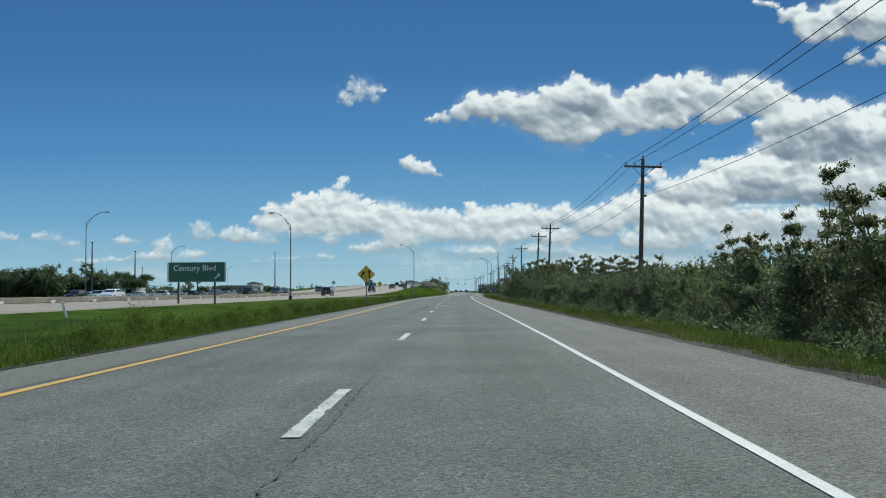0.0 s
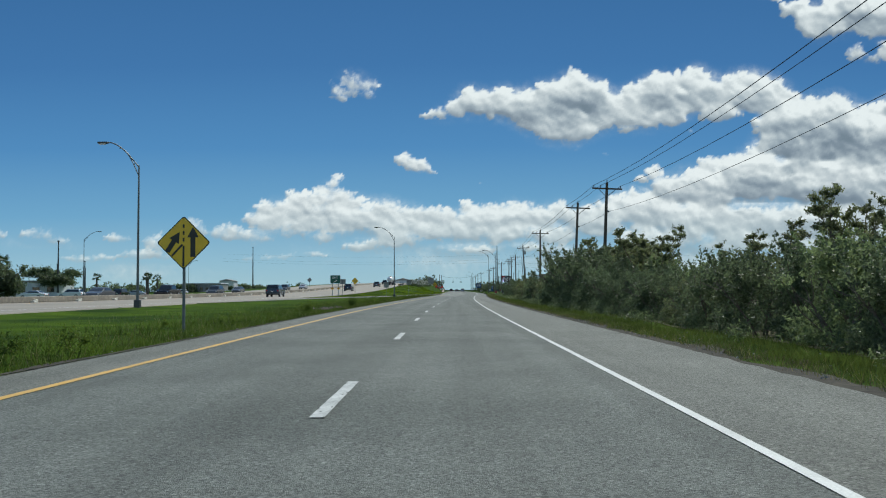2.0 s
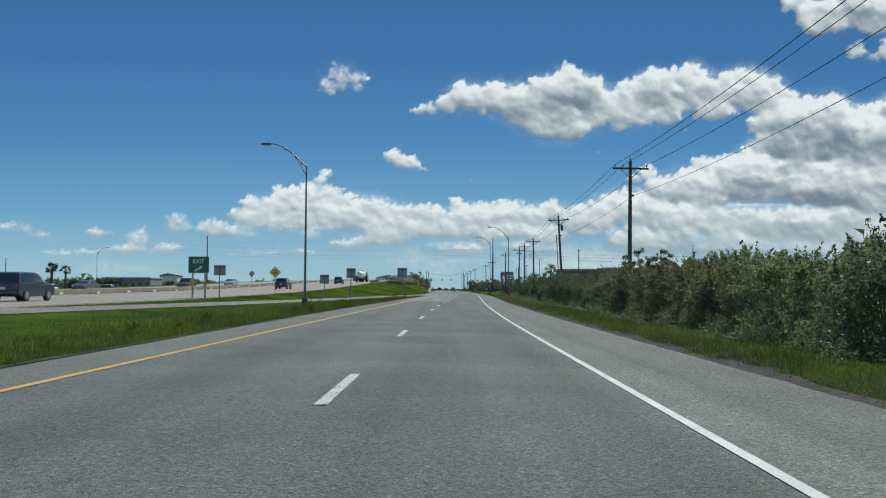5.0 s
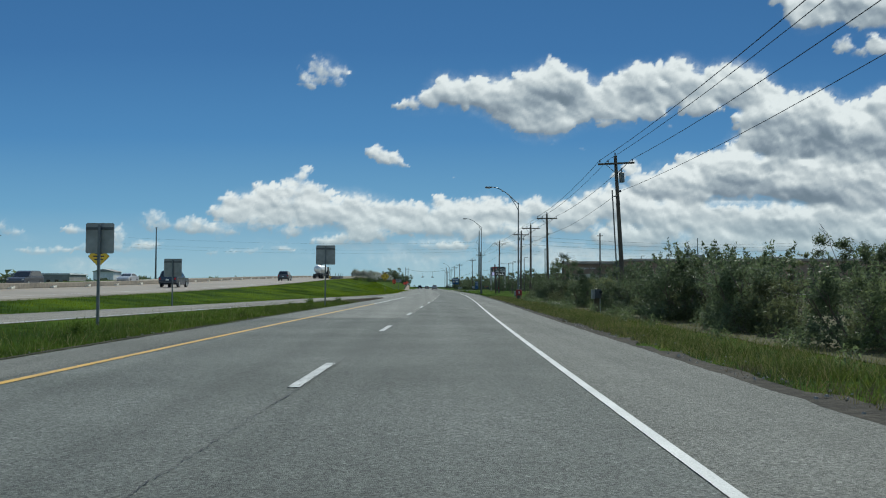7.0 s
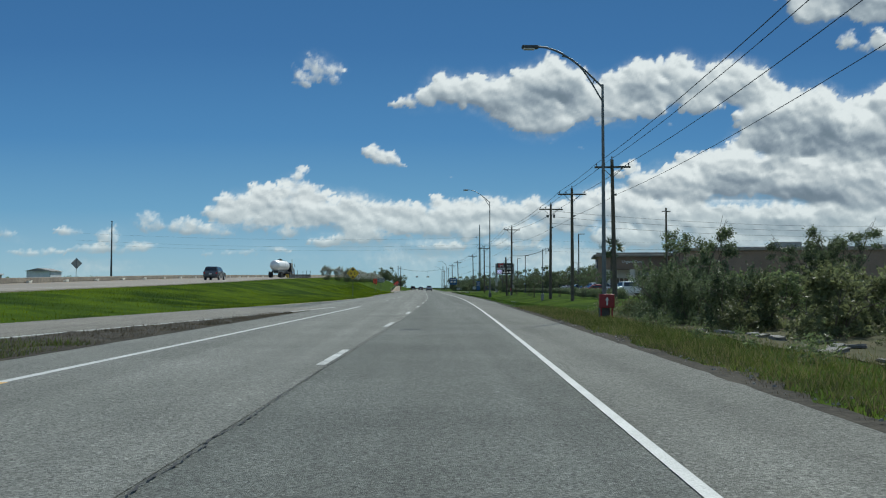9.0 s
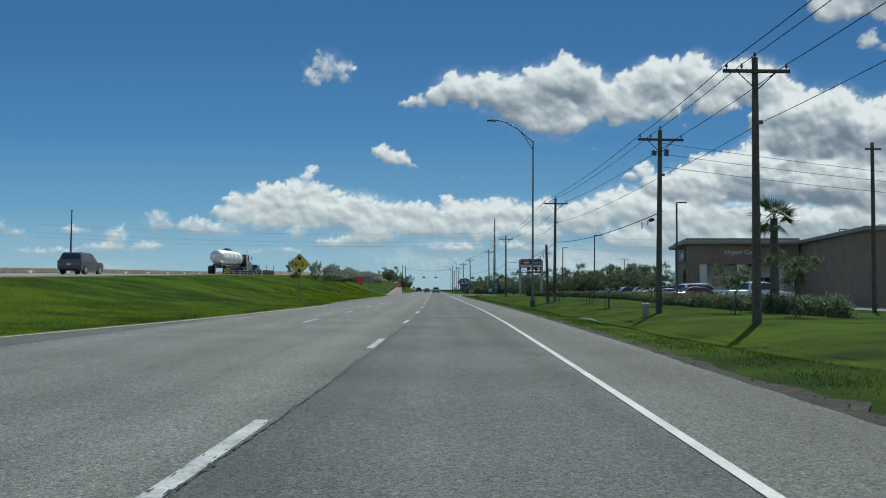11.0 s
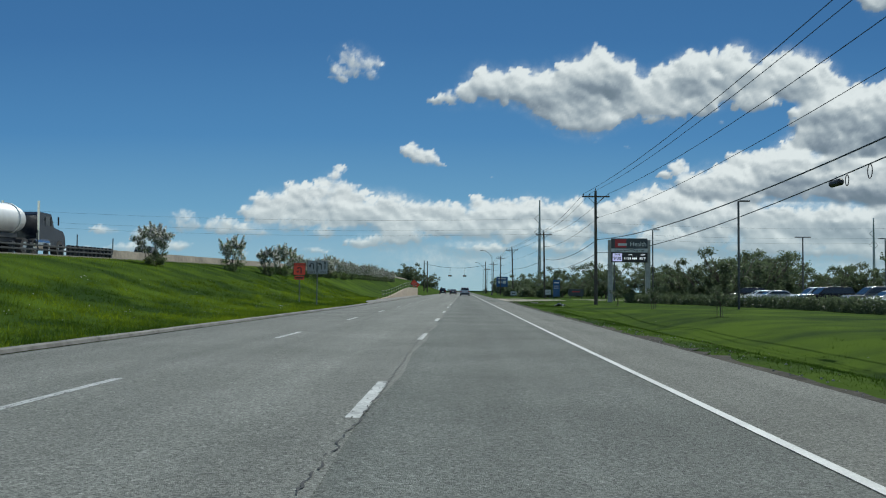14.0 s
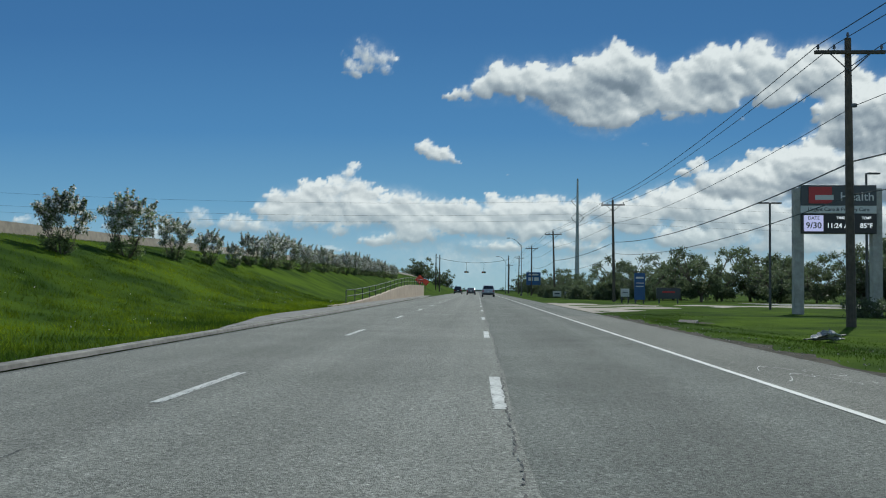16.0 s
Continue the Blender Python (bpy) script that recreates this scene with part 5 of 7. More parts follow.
def detour_sign():
    x, y = -7.4, 386.6
    g = ground_z(x, y)
    s = thing("detour_sign", "orange-red detour sign with a black U-turn arrow on a post", "road sign", "roadside signs", at=pose(x, y, g) @ Matrix.Diagonal((0.92, 0.92, 0.93, 1)))
    pl = panel(s, 0.88, 0.90, 0, 2.42, SIGN_ORANGE, SIGN_BLACK, 0.05)
    lettering("DETOUR", 0.2, SIGN_BLACK, pl, (0, -0.0115, 2.73), bold=0.004)
    bm = bmesh.new()
    for i in range(8):
        a0, a1 = math.pi * i / 8, math.pi * (i + 1) / 8
        box(bm, (0.12 * math.cos((a0 + a1) / 2), -0.0135, 2.42 + 0.12 * math.sin((a0 + a1) / 2)), (0.08, 0.005, 0.06), Matrix.Rotation(-(a0 + a1) / 2, 4, "Y"))
    box(bm, (0.12, -0.0135, 2.27), (0.08, 0.005, 0.32))
    part("arrow_shaft", bm, SIGN_BLACK, pl)
    part("arrow_head", poly(bmesh.new(), [(-0.23, 2.3), (-0.01, 2.3), (-0.12, 2.14)], -0.016, -0.011), SIGN_BLACK, pl)
    p2 = panel(s, 0.74, 0.26, 0, 1.80, SIGN_ORANGE, SIGN_BLACK, 0.03, name="plate")
    part("writing_bar", boxed((0, -0.0135, 1.80), (0.56, 0.005, 0.11)), SIGN_BLACK, p2)
    posts(s, [0.0], -0.3, 2.6, 0.03)
    x, y = -6.3, 386.7
    g = ground_z(x, y)
    s = thing("lane_use_sign", "white lane-use signs with black turn arrows on one post", "road sign", "roadside signs", at=pose(x, y + 0.4, g))
    for dx in (-0.36, 0.40):
        pl = panel(s, 0.64, 0.9, dx, 2.52, SIGN_BACKLIT, SIGN_BLACK, 0.05)
        lettering("ONLY", 0.17, SIGN_BLACK, pl, (dx, -0.0115, 2.20), bold=0.003)
        bm = bmesh.new()
        if dx < 0:
            for i in range(8):
                a = math.pi * (i + 0.5) / 8
                box(bm, (dx + 0.12 * math.cos(a), -0.0135, 2.66 + 0.12 * math.sin(a)), (0.06, 0.005, 0.055), Matrix.Rotation(-a, 4, "Y"))
            box(bm, (dx + 0.12, -0.0135, 2.52), (0.06, 0.005, 0.28))
            poly(bm, [(dx - 0.22, 2.66), (dx - 0.02, 2.66), (dx - 0.12, 2.5)], -0.016, -0.011)
        else:
            for k in (-0.12, 0.13):
                box(bm, (dx + k, -0.0135, 2.55), (0.06, 0.005, 0.34))
            poly(bm, moved(arrow_outline(0.18, 0.26, 0.06, 0.14), dx - 0.2, 2.76, 60), -0.016, -0.011)
            poly(bm, moved(arrow_outline(0.18, 0.26, 0.06, 0.14), dx + 0.13, 2.8, 0), -0.022, -0.017)
        part("arrow", bm, SIGN_BLACK, pl)
    part("cross_bar", boxed((0, 0.04, 2.1), (1.1, 0.03, 0.05)), GALVANISED, s)
    posts(s, [0.0], -0.3, 2.9, 0.035)


detour_sign()


def riser_pole(x, y, h, lean):
    p = thing("riser_pole", "thin steel riser pole strapped beside a wooden pole", "pole", at=pose(x, y, ground_z(x, y), 0, lean, 0))
    part("pipe", rodded((0, 0, -0.3), (0, 0, h), 0.05, 0.045, 9), STEEL_DARK, p)
    part("cap", rodded((0, 0, h), (0, 0, h + 0.08), 0.07, 0.05, 9), STEEL_DARK, p)
    for z in (2.6, h - 0.35):
        part("bracket", boxed((0.2, 0.05, z), (0.42, 0.05, 0.06)), STEEL_DARK, p)


riser_pole(13.72, 227.35, 7.75, -3.0)

# ---- plants ----
def leaf_arrays(rng, clumps, count, size, droop=0.0, slim=0.5):
    """Loose leaves, each a pointed blade, scattered through round clumps (x, y, z, r)."""
    c = np.array([k[:3] for k in clumps])
    r = np.array([k[3] for k in clumps])
    w = r ** 2 + 0.003
    pick = rng.choice(len(clumps), count, p=w / w.sum())
    d = rng.normal(size=(count, 3))
    d /= np.linalg.norm(d, axis=1)[:, None]
    pos = c[pick] + d * (r[pick] * np.abs(rng.normal(0.62, 0.30, count)))[:, None] * np.array([1, 1, 0.85])
    along = d * 0.6 + rng.normal(size=(count, 3)) * 0.8
    along[:, 2] -= droop
    along /= np.linalg.norm(along, axis=1)[:, None]
    side = np.cross(along, rng.normal(size=(count, 3)))
    side /= np.linalg.norm(side, axis=1)[:, None] + 1e-9
    s = size * rng.uniform(0.6, 1.35, count)[:, None]
    return np.stack([pos - along * s * 0.4 + side * s * slim * 0.5, pos + along * s * 0.6, pos - along * s * 0.4 - side * s * slim * 0.5], 1)


def quads(name, q, mat, parent=None, label=""):
    q = np.asarray(q, dtype=np.float32)
    n, k = q.shape[:2]
    me = bpy.data.meshes.new(name)
    me.vertices.add(n * k)
    me.vertices.foreach_set("co", q.ravel())
    me.loops.add(n * k)
    me.loops.foreach_set("vertex_index", np.arange(n * k, dtype=np.int32))
    me.polygons.add(n)
    me.polygons.foreach_set("loop_start", np.arange(0, n * k, k, dtype=np.int32))
    me.update()
    me.validate()
    me.materials.append(mat)
    ob = new(name, me)
    ob.parent = parent
    return tagged(ob, label)


def limbs(bm, rng, base, tip, r, depth, ends, spread=0.5):
    """A tapered, slightly bent limb that forks."""
    base, tip = Vector(base), Vector(tip)
    bend = base.lerp(tip, 0.5) + Vector(rng.normal(size=3) * (tip - base).length * 0.07)
    rod(bm, base, bend, r, r * 0.8, 5, False)
    rod(bm, bend, tip, r * 0.8, r * 0.6, 5, False)
    if depth == 0:
        ends.append(tip)
        return
    ln = (tip - base).length
    for _ in range(rng.integers(2, 4)):
        way = (tip - base).normalized() + Vector(rng.normal(size=3) * spread)
        way.z = abs(way.z) * 0.8 + 0.15
        limbs(bm, rng, tip if rng.random() > 0.3 else bend, tip + way.normalized() * ln * rng.uniform(0.38, 0.62), r * 0.55, depth - 1, ends, spread)


def shrub(seed, wide, tall, leaf, mat, count, name="shrub", label="dense dark green roadside shrub growing from the verge", blossom=0, vase=False):
    rng = np.random.default_rng(seed)
    t = thing(name, label, "shrub", "roadside shrubs")
    bm, ends = bmesh.new(), []
    for k in range(6):
        a = k * 1.05 + rng.uniform(-.3, .3)
        limbs(bm, rng, (0.15 * math.cos(a), 0.15 * math.sin(a), -0.1), (wide * 0.3 * math.cos(a), wide * 0.3 * math.sin(a), tall * rng.uniform(0.35, 0.55)), 0.035, 1, ends)
    part("stem", bm, BARK, t)
    clumps = []
    for k in range(34):
        a, h = rng.uniform(0, 6.283), rng.uniform(0.0, 1.0) ** 0.8
        rr = wide * 0.5 * ((0.45 + 0.55 * math.sin(2.1 * h ** 0.8)) if vase else (0.95 - 0.5 * h ** 1.6)) * rng.uniform(0.45, 1.0)
        clumps.append((rr * math.cos(a), rr * math.sin(a), 0.2 + h * (tall - 0.5), rng.uniform(0.32, 0.62) * wide / 3.6))
    for k in range(0 if vase else 16):
        a, rr = k * 0.3927 + rng.uniform(-.2, .2), wide * rng.uniform(0.28, 0.5)
        clumps.append((rr * math.cos(a), rr * math.sin(a), rng.uniform(0.1, 0.5), rng.uniform(0.3, 0.5) * wide / 3.6))
    for e in ends[::3]:
        clumps.append((e.x, e.y, min(e.z, tall), 0.35))
    for k in range(22):
        a, rr = rng.uniform(0, 6.283), wide * 0.45 * rng.uniform(0, 1)
        foot = Vector((rr * math.cos(a), rr * math.sin(a), tall * rng.uniform(0.72, 0.92)))
        way = Vector((0.35 * math.cos(a) + rng.normal() * 0.25, 0.35 * math.sin(a) + rng.normal() * 0.25, 1.0)).normalized() * rng.uniform(0.35, 0.95)
        for f in (0.15, 0.4, 0.62, 0.82, 1.0):
            p = foot + way * f
            clumps.append((p.x, p.y, p.z, 0.17 * (1.15 - f) + 0.03))
    quads("foliage", leaf_arrays(rng, clumps, count, leaf), mat, t)
    if blossom:
        quads("blossom", leaf_arrays(rng, [(x, y, z, r * 1.08) for x, y, z, r in clumps if z > tall * 0.35], blossom, 0.13, slim=0.9), BLOSSOM, t, "pale pink blossom")
    return t


def tree(seed, tall, crown, leaf, mat, count, name="tree", label="", group="trees", trunk=0.12, flat=0.75, clear=0.35, depth=2, lean=0.0, skirt=0, infill=24, tuft=1.0):
    rng = np.random.default_rng(seed)
    t = thing(name, label, "tree", group)
    bm, ends = bmesh.new(), []
    top = Vector((lean, 0, tall * clear))
    rod(bm, (0, 0, -0.1), top, trunk, trunk * 0.75, 8, False)
    for k in range(5):
        a = k * 1.257 + rng.uniform(-.4, .4)
        limbs(bm, rng, top - Vector((0, 0, tall * 0.05)), top + Vector((crown * 0.42 * math.cos(a), crown * 0.42 * math.sin(a), (tall - tall * clear) * rng.uniform(0.35, 0.6))), trunk * 0.5, depth, ends)
    part("trunk", bm, BARK, t)
    clumps = [(e.x, e.y, min(e.z, tall * 0.96), rng.uniform(0.16, 0.3) * crown * 0.5 * tuft) for e in ends]
    for k in range(infill):
        a, f = rng.uniform(0, 6.283), rng.uniform(0, 1) ** 0.6
        clumps.append((lean + crown * 0.42 * f * math.cos(a), crown * 0.42 * f * math.sin(a), tall * clear + (tall * (1 - clear)) * (0.08 + 0.82 * rng.uniform(0, 1) * (1 - 0.4 * f)), crown * rng.uniform(0.09, 0.16)))
    for k in range(skirt):
        a, f = rng.uniform(0, 6.283), rng.uniform(0.2, 1)
        clumps.append((crown * 0.46 * f * math.cos(a), crown * 0.46 * f * math.sin(a), tall * rng.uniform(0.08, 0.4), crown * rng.uniform(0.12, 0.2)))
    q = leaf_arrays(rng, clumps, count, leaf)
    quads("crown", q, mat, t)
    return t


def palm(seed, tall, r):
    rng = np.random.default_rng(seed)
    t = thing("palm_tree", "fan palm with a thick trunk and drooping dark fronds", "tree", "palms")
    bm = bmesh.new()
    for k in range(8):
        z0, z1 = tall * k / 8, tall * (k + 1) / 8
        rod(bm, (0, 0, z0 - 0.1), (0, 0, z1), 0.31 - 0.01 * k, 0.28 - 0.01 * k, 9, False)
    part("trunk", bm, BARK, t)
    for k in range(26):
        a, up = k * 2.4, rng.uniform(-0.7, 1.15)
        way = Vector((math.cos(a) * math.cos(up), math.sin(a) * math.cos(up), math.sin(up)))
        hub = Vector((0, 0, tall)) + way * r * 0.45
        q = []
        side = way.cross(Vector((0, 0, 1))).normalized()
        twist = rng.uniform(-1.0, 1.0)
        side = (side * math.cos(twist) + side.cross(way) * math.sin(twist)).normalized()
        for j in range(13):
            b = (j - 6) * 0.2
            d = way * math.cos(b) + side * math.sin(b) - Vector((0, 0, 0.25))
            tip = hub + d.normalized() * r * 0.62 * (1 - 0.04 * abs(j - 6))
            mid_pt = hub.lerp(tip, 0.5)
            w = side * math.cos(b) * 0.045 - way * math.sin(b) * 0.045
            q.append([hub, mid_pt + w, tip, mid_pt - w])
        stalk = side * 0.025
        q.append([Vector((0, 0, tall)) - stalk, Vector((0, 0, tall)) + stalk, hub + stalk, hub - stalk])
        quads("frond", [[tuple(v) for v in f] for f in q], PALM, t)
    return t


def set_at(ob, x, y, turn=0.0, size=1.0, z=None, squash=1.0):
    return pose(x, y, ground_z(x, y) if z is None else z, 0, 0, turn) @ Matrix.Diagonal((size, size, size * squash, 1))


def place(proto, spots, seed, low=0.85, high=1.15):
    """Puts copies of a plant at (x, y, size); the first spot takes the original."""
    rng = random.Random(seed)
    for i, (x, y, s) in enumerate(spots):
        m = set_at(proto, x, y, rng.uniform(0, 360), 1.0)
        if i == 0:
            proto.matrix_basis = m
            proto.scale = (s, s, s * rng.uniform(0.92, 1.08))
        else:
            ob = copy_thing(proto, m)
            ob.scale = (s, s, s * rng.uniform(0.92, 1.08))


SHRUBS = [shrub(101, 3.6, 2.8, 0.13, LEAF, 7600), shrub(102, 3.9, 3.0, 0.13, LEAF_DARK, 8400), shrub(103, 3.4, 2.6, 0.125, LEAF_OLIVE, 7200),
          shrub(104, 3.8, 2.9, 0.13, LEAF_OLIVE, 7600),
          shrub(105, 3.8, 2.9, 0.22, LEAF, 3300), shrub(106, 3.6, 2.8, 0.22, LEAF_OLIVE, 3300), shrub(107, 3.6, 2.2, 0.22, LEAF_OLIVE, 2400, label="low green undergrowth bush on the verge")]


def roadside_shrubs():
    rng = random.Random(8)
    spots = [[] for _ in SHRUBS]
    y = 4.0
    while y < 178:
        for row in (0, 1):
            u = 9.7 + row * 3.0 + rng.uniform(-.5, .5) + (0.5 if y > 150 else 0)
            s = rng.uniform(0.76, 1.0) * (1.0 + 0.12 * row)
            if 100 < y < 119:
                s *= 1.28
            elif y < 48:
                s *= (0.74 if row == 0 else 0.82) * (0.84 if 26 < y else 1.0)
            elif 169 < y:
                s *= 0.44
            elif 150 < y:
                s *= 0.84
            elif 120 < y or y < 95:
                s *= 0.86 if y > 95 else 0.77
            yy = y + rng.uniform(-.8, .8)
            kind = rng.randrange(4) if row == 0 else rng.randrange(4, 6)
            if row == 0 and y < 120:
                kind = (0, 1, 1, 2)[kind]
            spots[kind].append((mid(yy) + u, yy, s))
        y += 2.7
    # lower scrub before the clinic: bushes in front, an even thicket behind
    for k in range(18):
        yy = 180 + k * 4.0 + rng.uniform(-.8, .8)
        if 224 < yy < 238 or 187.8 < yy < 191.4:
            continue
        spots[rng.choice((0, 1, 1, 3))].append((mid(yy) + 10.2 + rng.uniform(-.6, .8), yy, rng.uniform(0.45, 0.62) * (1.0 if yy > 202 else 0.95)))
    for k in range(44):
        yy = 176 + (k * 1.9) % 82
        spots[6].append((mid(yy) + 9.4 + rng.uniform(0, 2.5), yy + 0.7, rng.uniform(0.25, 0.42)))
        spots[rng.randrange(4, 6)].append((mid(yy) + rng.uniform(11.8, 19.5), yy, rng.uniform(0.5, 0.68) * (0.72 if yy < 206 else 0.8)))
    for k in range(24):
        yy = 221 + k * 1.55
        spots[rng.randrange(4, 6)].append((mid(yy) + 11.4 + (k % 3) * 2.4 + rng.uniform(-.5, .5), yy, rng.uniform(0.46, 0.6)))
    for x, yy, s in ((10.4, 221.0, 0.72), (10.9, 244.5, 0.66), (11.3, 247.5, 0.6), (9.9, 192.8, 0.74), (10.9, 195.4, 0.74), (10.2, 203.5, 0.65), (9.3, 185.6, 0.62), (10.4, 200.8, 0.88), (11.6, 213.0, 0.85)):
        spots[1].append((x, yy, s))
    for k in range(14):
        yy = rng.uniform(120, 262)
        spots[rng.randrange(4, 6)].append((mid(yy) + rng.uniform(20, 34), yy, rng.uniform(0.55, 0.8)))
    for i, sp in enumerate(spots):
        place(SHRUBS[i], sp, 30 + i)


roadside_shrubs()


def sapling(seed, tall, stems, leaf, mat, count, label):
    """An upright, many-stemmed young tree, leafy along the stems, open between them."""
    rng = np.random.default_rng(seed)
    t = thing("small_tree", label, "tree", "roadside small trees")
    clumps = []
    for k in range(stems):
        a = k * 6.283 / stems + rng.uniform(-.5, .5)
        p, way = Vector((0.12 * math.cos(a), 0.12 * math.sin(a), -0.1)), Vector((0.32 * math.cos(a), 0.32 * math.sin(a), 1.0))
        bm, n = bmesh.new(), 7
        top = tall * rng.uniform(0.68, 1.05)
        for j in range(n):
            q = p + way.normalized() * top / n
            way += Vector((rng.normal() * 0.16, rng.normal() * 0.16, 0.08))
            r = 0.05 * (1 - j / n) + 0.008
            rod(bm, p, q, r, 0.05 * (1 - (j + 1) / n) + 0.008, 5, False)
            if j > 1:
                for _ in range(4):
                    b, ln = rng.uniform(0, 6.283), rng.uniform(0.2, 0.62) * (1.15 - 0.09 * j)
                    tip = q + Vector((ln * math.cos(b), ln * math.sin(b), ln * rng.uniform(0.2, 0.9)))
                    rod(bm, q, tip, 0.012, 0.005, 4, False)
                    for f in (0.45, 0.75, 1.0):
                        c = q.lerp(tip, f)
                        clumps.append((c.x, c.y, c.z, rng.uniform(0.09, 0.2)))
            p = q
        clumps.append((p.x, p.y, p.z, 0.12))
        part("stem", bm, BARK, t)
    quads("foliage", leaf_arrays(rng, clumps, count, leaf), mat, t)
    return t


_t = sapling(201, 4.0, 6, 0.105, LEAF_OLIVE, 6800, "small open tree with several thin leafy stems rising above the shrubs")
place(_t, [(8.1, 25.5, 0.72), (8.3, 27.0, 0.66), (8.1, 20.8, 0.78), (8.4, 17.5, 0.95), (8.7, 15.8, 0.98), (10.4, 60, 0.92), (10.8, 64.5, 0.92), (10.2, 52, 0.8), (10.2, 70, 0.95), (10.6, 73, 0.98), (10.0, 76, 0.9),
           (11.4, 84, 0.9), (9.8, 95, 1.2), (10.3, 97.5, 1.15), (9.5, 104, 1.22), (10.6, 112, 1.2), (9.6, 130, 0.85), (12.5, 143, 0.8), (9.2, 160, 0.75), (9.4, 166, 0.72), (13.2, 199, 0.62)], 5)
_t = tree(202, 4.2, 3.0, 0.12, LEAF_DARK, 9000, "small_tree", "small dense dark tree among the roadside shrubs", "roadside small trees", 0.09, clear=0.22, depth=2, infill=30)
place(_t, [(13.8, 250, 0.8), (18.5, 250.5, 0.72), (20.0, 251, 0.82), (13.6, 193.5, 0.6)], 6)

# flowering shrubs on the bank
_t = shrub(110, 2.6, 2.9, 0.15, LEAF, 5400, "oleander", "flowering shrub with pale blossom on the grass bank", 2500, True)
_spots = [(-16.8, 385.4, 0.98), (-16.2, 403, 1.0), (-15.4, 413, 0.95), (-15.4, 420, 1.2), (-15.6, 427.5, 0.85), (-15.2, 433, 0.8), (-15.0, 438, 0.6)]
_rng = random.Random(3)
_y = 444.0
while _y < 560:
    _spots.append((-15.2 + _rng.uniform(-.5, .5), _y, _rng.uniform(0.75, 1.05)))
    _y += _rng.uniform(4.0, 6.5)
place(_t, [(a, b, s * 0.88) for a, b, s in _spots], 9)


def young_tree(seed):
    t = tree(seed, 2.9, 1.7, 0.11, LEAF_DARK, 2300, "young_tree", "young staked tree on the mown lawn", "staked lawn trees", 0.045, clear=0.42, depth=1)
    for s in (-0.27, 0.27):
        part("stake", rodded((s, 0.1, -0.2), (s * 0.9, 0.1, 0.95), 0.024, sides=6), BARK, t)
    bm = bmesh.new()
    bmesh.ops.create_circle(bm, cap_ends=True, segments=16, radius=0.4, matrix=Matrix.Translation((0, 0, 0.04)))
    part("mulch_ring", bm, DIRT, t)
    return t


place(young_tree(211), [(15.5, 319.5, 0.95), (18.5, 319.3, 0.95), (18.2, 301.6, 0.95), (16.2, 371.7, 0.6), (16.9, 390, 0.6), (16.3, 401, 0.55), (16.6, 333, 1.0), (17.0, 354, 1.0), (19.3, 297, 1.0)], 7)

_t = tree(221, 6.8, 6.2, 0.36, LEAF_DARK, 4600, "tree", "broad leafy tree behind the car park", "trees behind the car park", 0.2, clear=0.16, skirt=14, depth=1, infill=34, tuft=1.0)
_u = tree(222, 6.6, 6.6, 0.36, LEAF_DARK, 4600, "tree", "dark leafy tree behind the car park", "trees behind the car park", 0.2, clear=0.14, skirt=14, depth=1, infill=34, tuft=1.0)
_rng = random.Random(12)
_a, _b = [], []
for _k in range(46):
    _x = 20 + _k * 1.3 + _rng.uniform(-1.5, 1.5)
    if not 62 < _x < 66:
        (_a if _k % 2 else _b).append((_x, _rng.uniform(476, 500), float(np.interp(_x, [18, 21.5, 25, 28, 42, 48, 90], [0.5, 0.85, 0.65, 0.98, 1.0, 1.12, 0.9])) * _rng.uniform(0.6, 1.05) * (1.12 if _k % 6 == 2 else 1.0)))
for _k in range(16):
    (_a if _k % 2 else _b).append((88 + _rng.uniform(-4, 12), 340 + _k * 8, _rng.uniform(0.6, 1.25)))
for _k in range(22):
    (_b if _k % 2 else _a).append((_rng.uniform(16, 30), 535 + _k * 10, _rng.uniform(0.5, 0.95)))
for _k in range(10):
    (_b if _k % 2 else _a).append((_rng.uniform(-34, -12), 690 + _k * 14, _rng.uniform(0.8, 1.1)))
_a += [(36.0, 436, 0.92), (33.5, 438, 0.8), (44.5, 446, 0.95)]
_b += [(42.0, 443, 0.98), (47.5, 449, 0.9)]
place(_t, _a, 13)
place(_u, _b, 14)
_t = tree(231, 8.4, 11.0, 0.62, LEAF_DARK, 9500, "live_oak", "wide dark evergreen oak beside the far car park", "oaks across the freeway", 0.35, clear=0.18, skirt=20, depth=1, infill=70)
place(_t, [(-98, 221, 0.85), (-92, 223, 0.9), (-112, 214, 0.95), (-99, 189, 0.8), (-92.5, 193, 0.85), (-118, 196, 0.9), (-104, 168, 0.85), (-96, 150, 0.8), (-125, 175, 0.9), (-120, 235, 0.75)], 15)
_t = tree(232, 6.4, 9.5, 0.52, LEAF_DARK, 8500, "live_oak", "umbrella-shaped tree with bare stems beneath", "oaks across the freeway", 0.22, clear=0.5, infill=60)
place(_t, [(-97, 259, 1.0)], 16)
_p = palm(241, 5.4, 1.7)
place(_p, [(22.5, 307.6, 0.93), (-112, 262, 1.6), (-119, 386, 1.25), (-121, 390, 1.3), (-117.5, 392, 1.2), (-139, 386, 1.3), (-118, 206, 1.7), (-140, 318, 1.1)], 17)
_t = shrub(251, 7.0, 3.4, 0.58, LEAF_DARK, 2300, "bush", "dark rounded bush beyond the freeway")
_rng = random.Random(21)
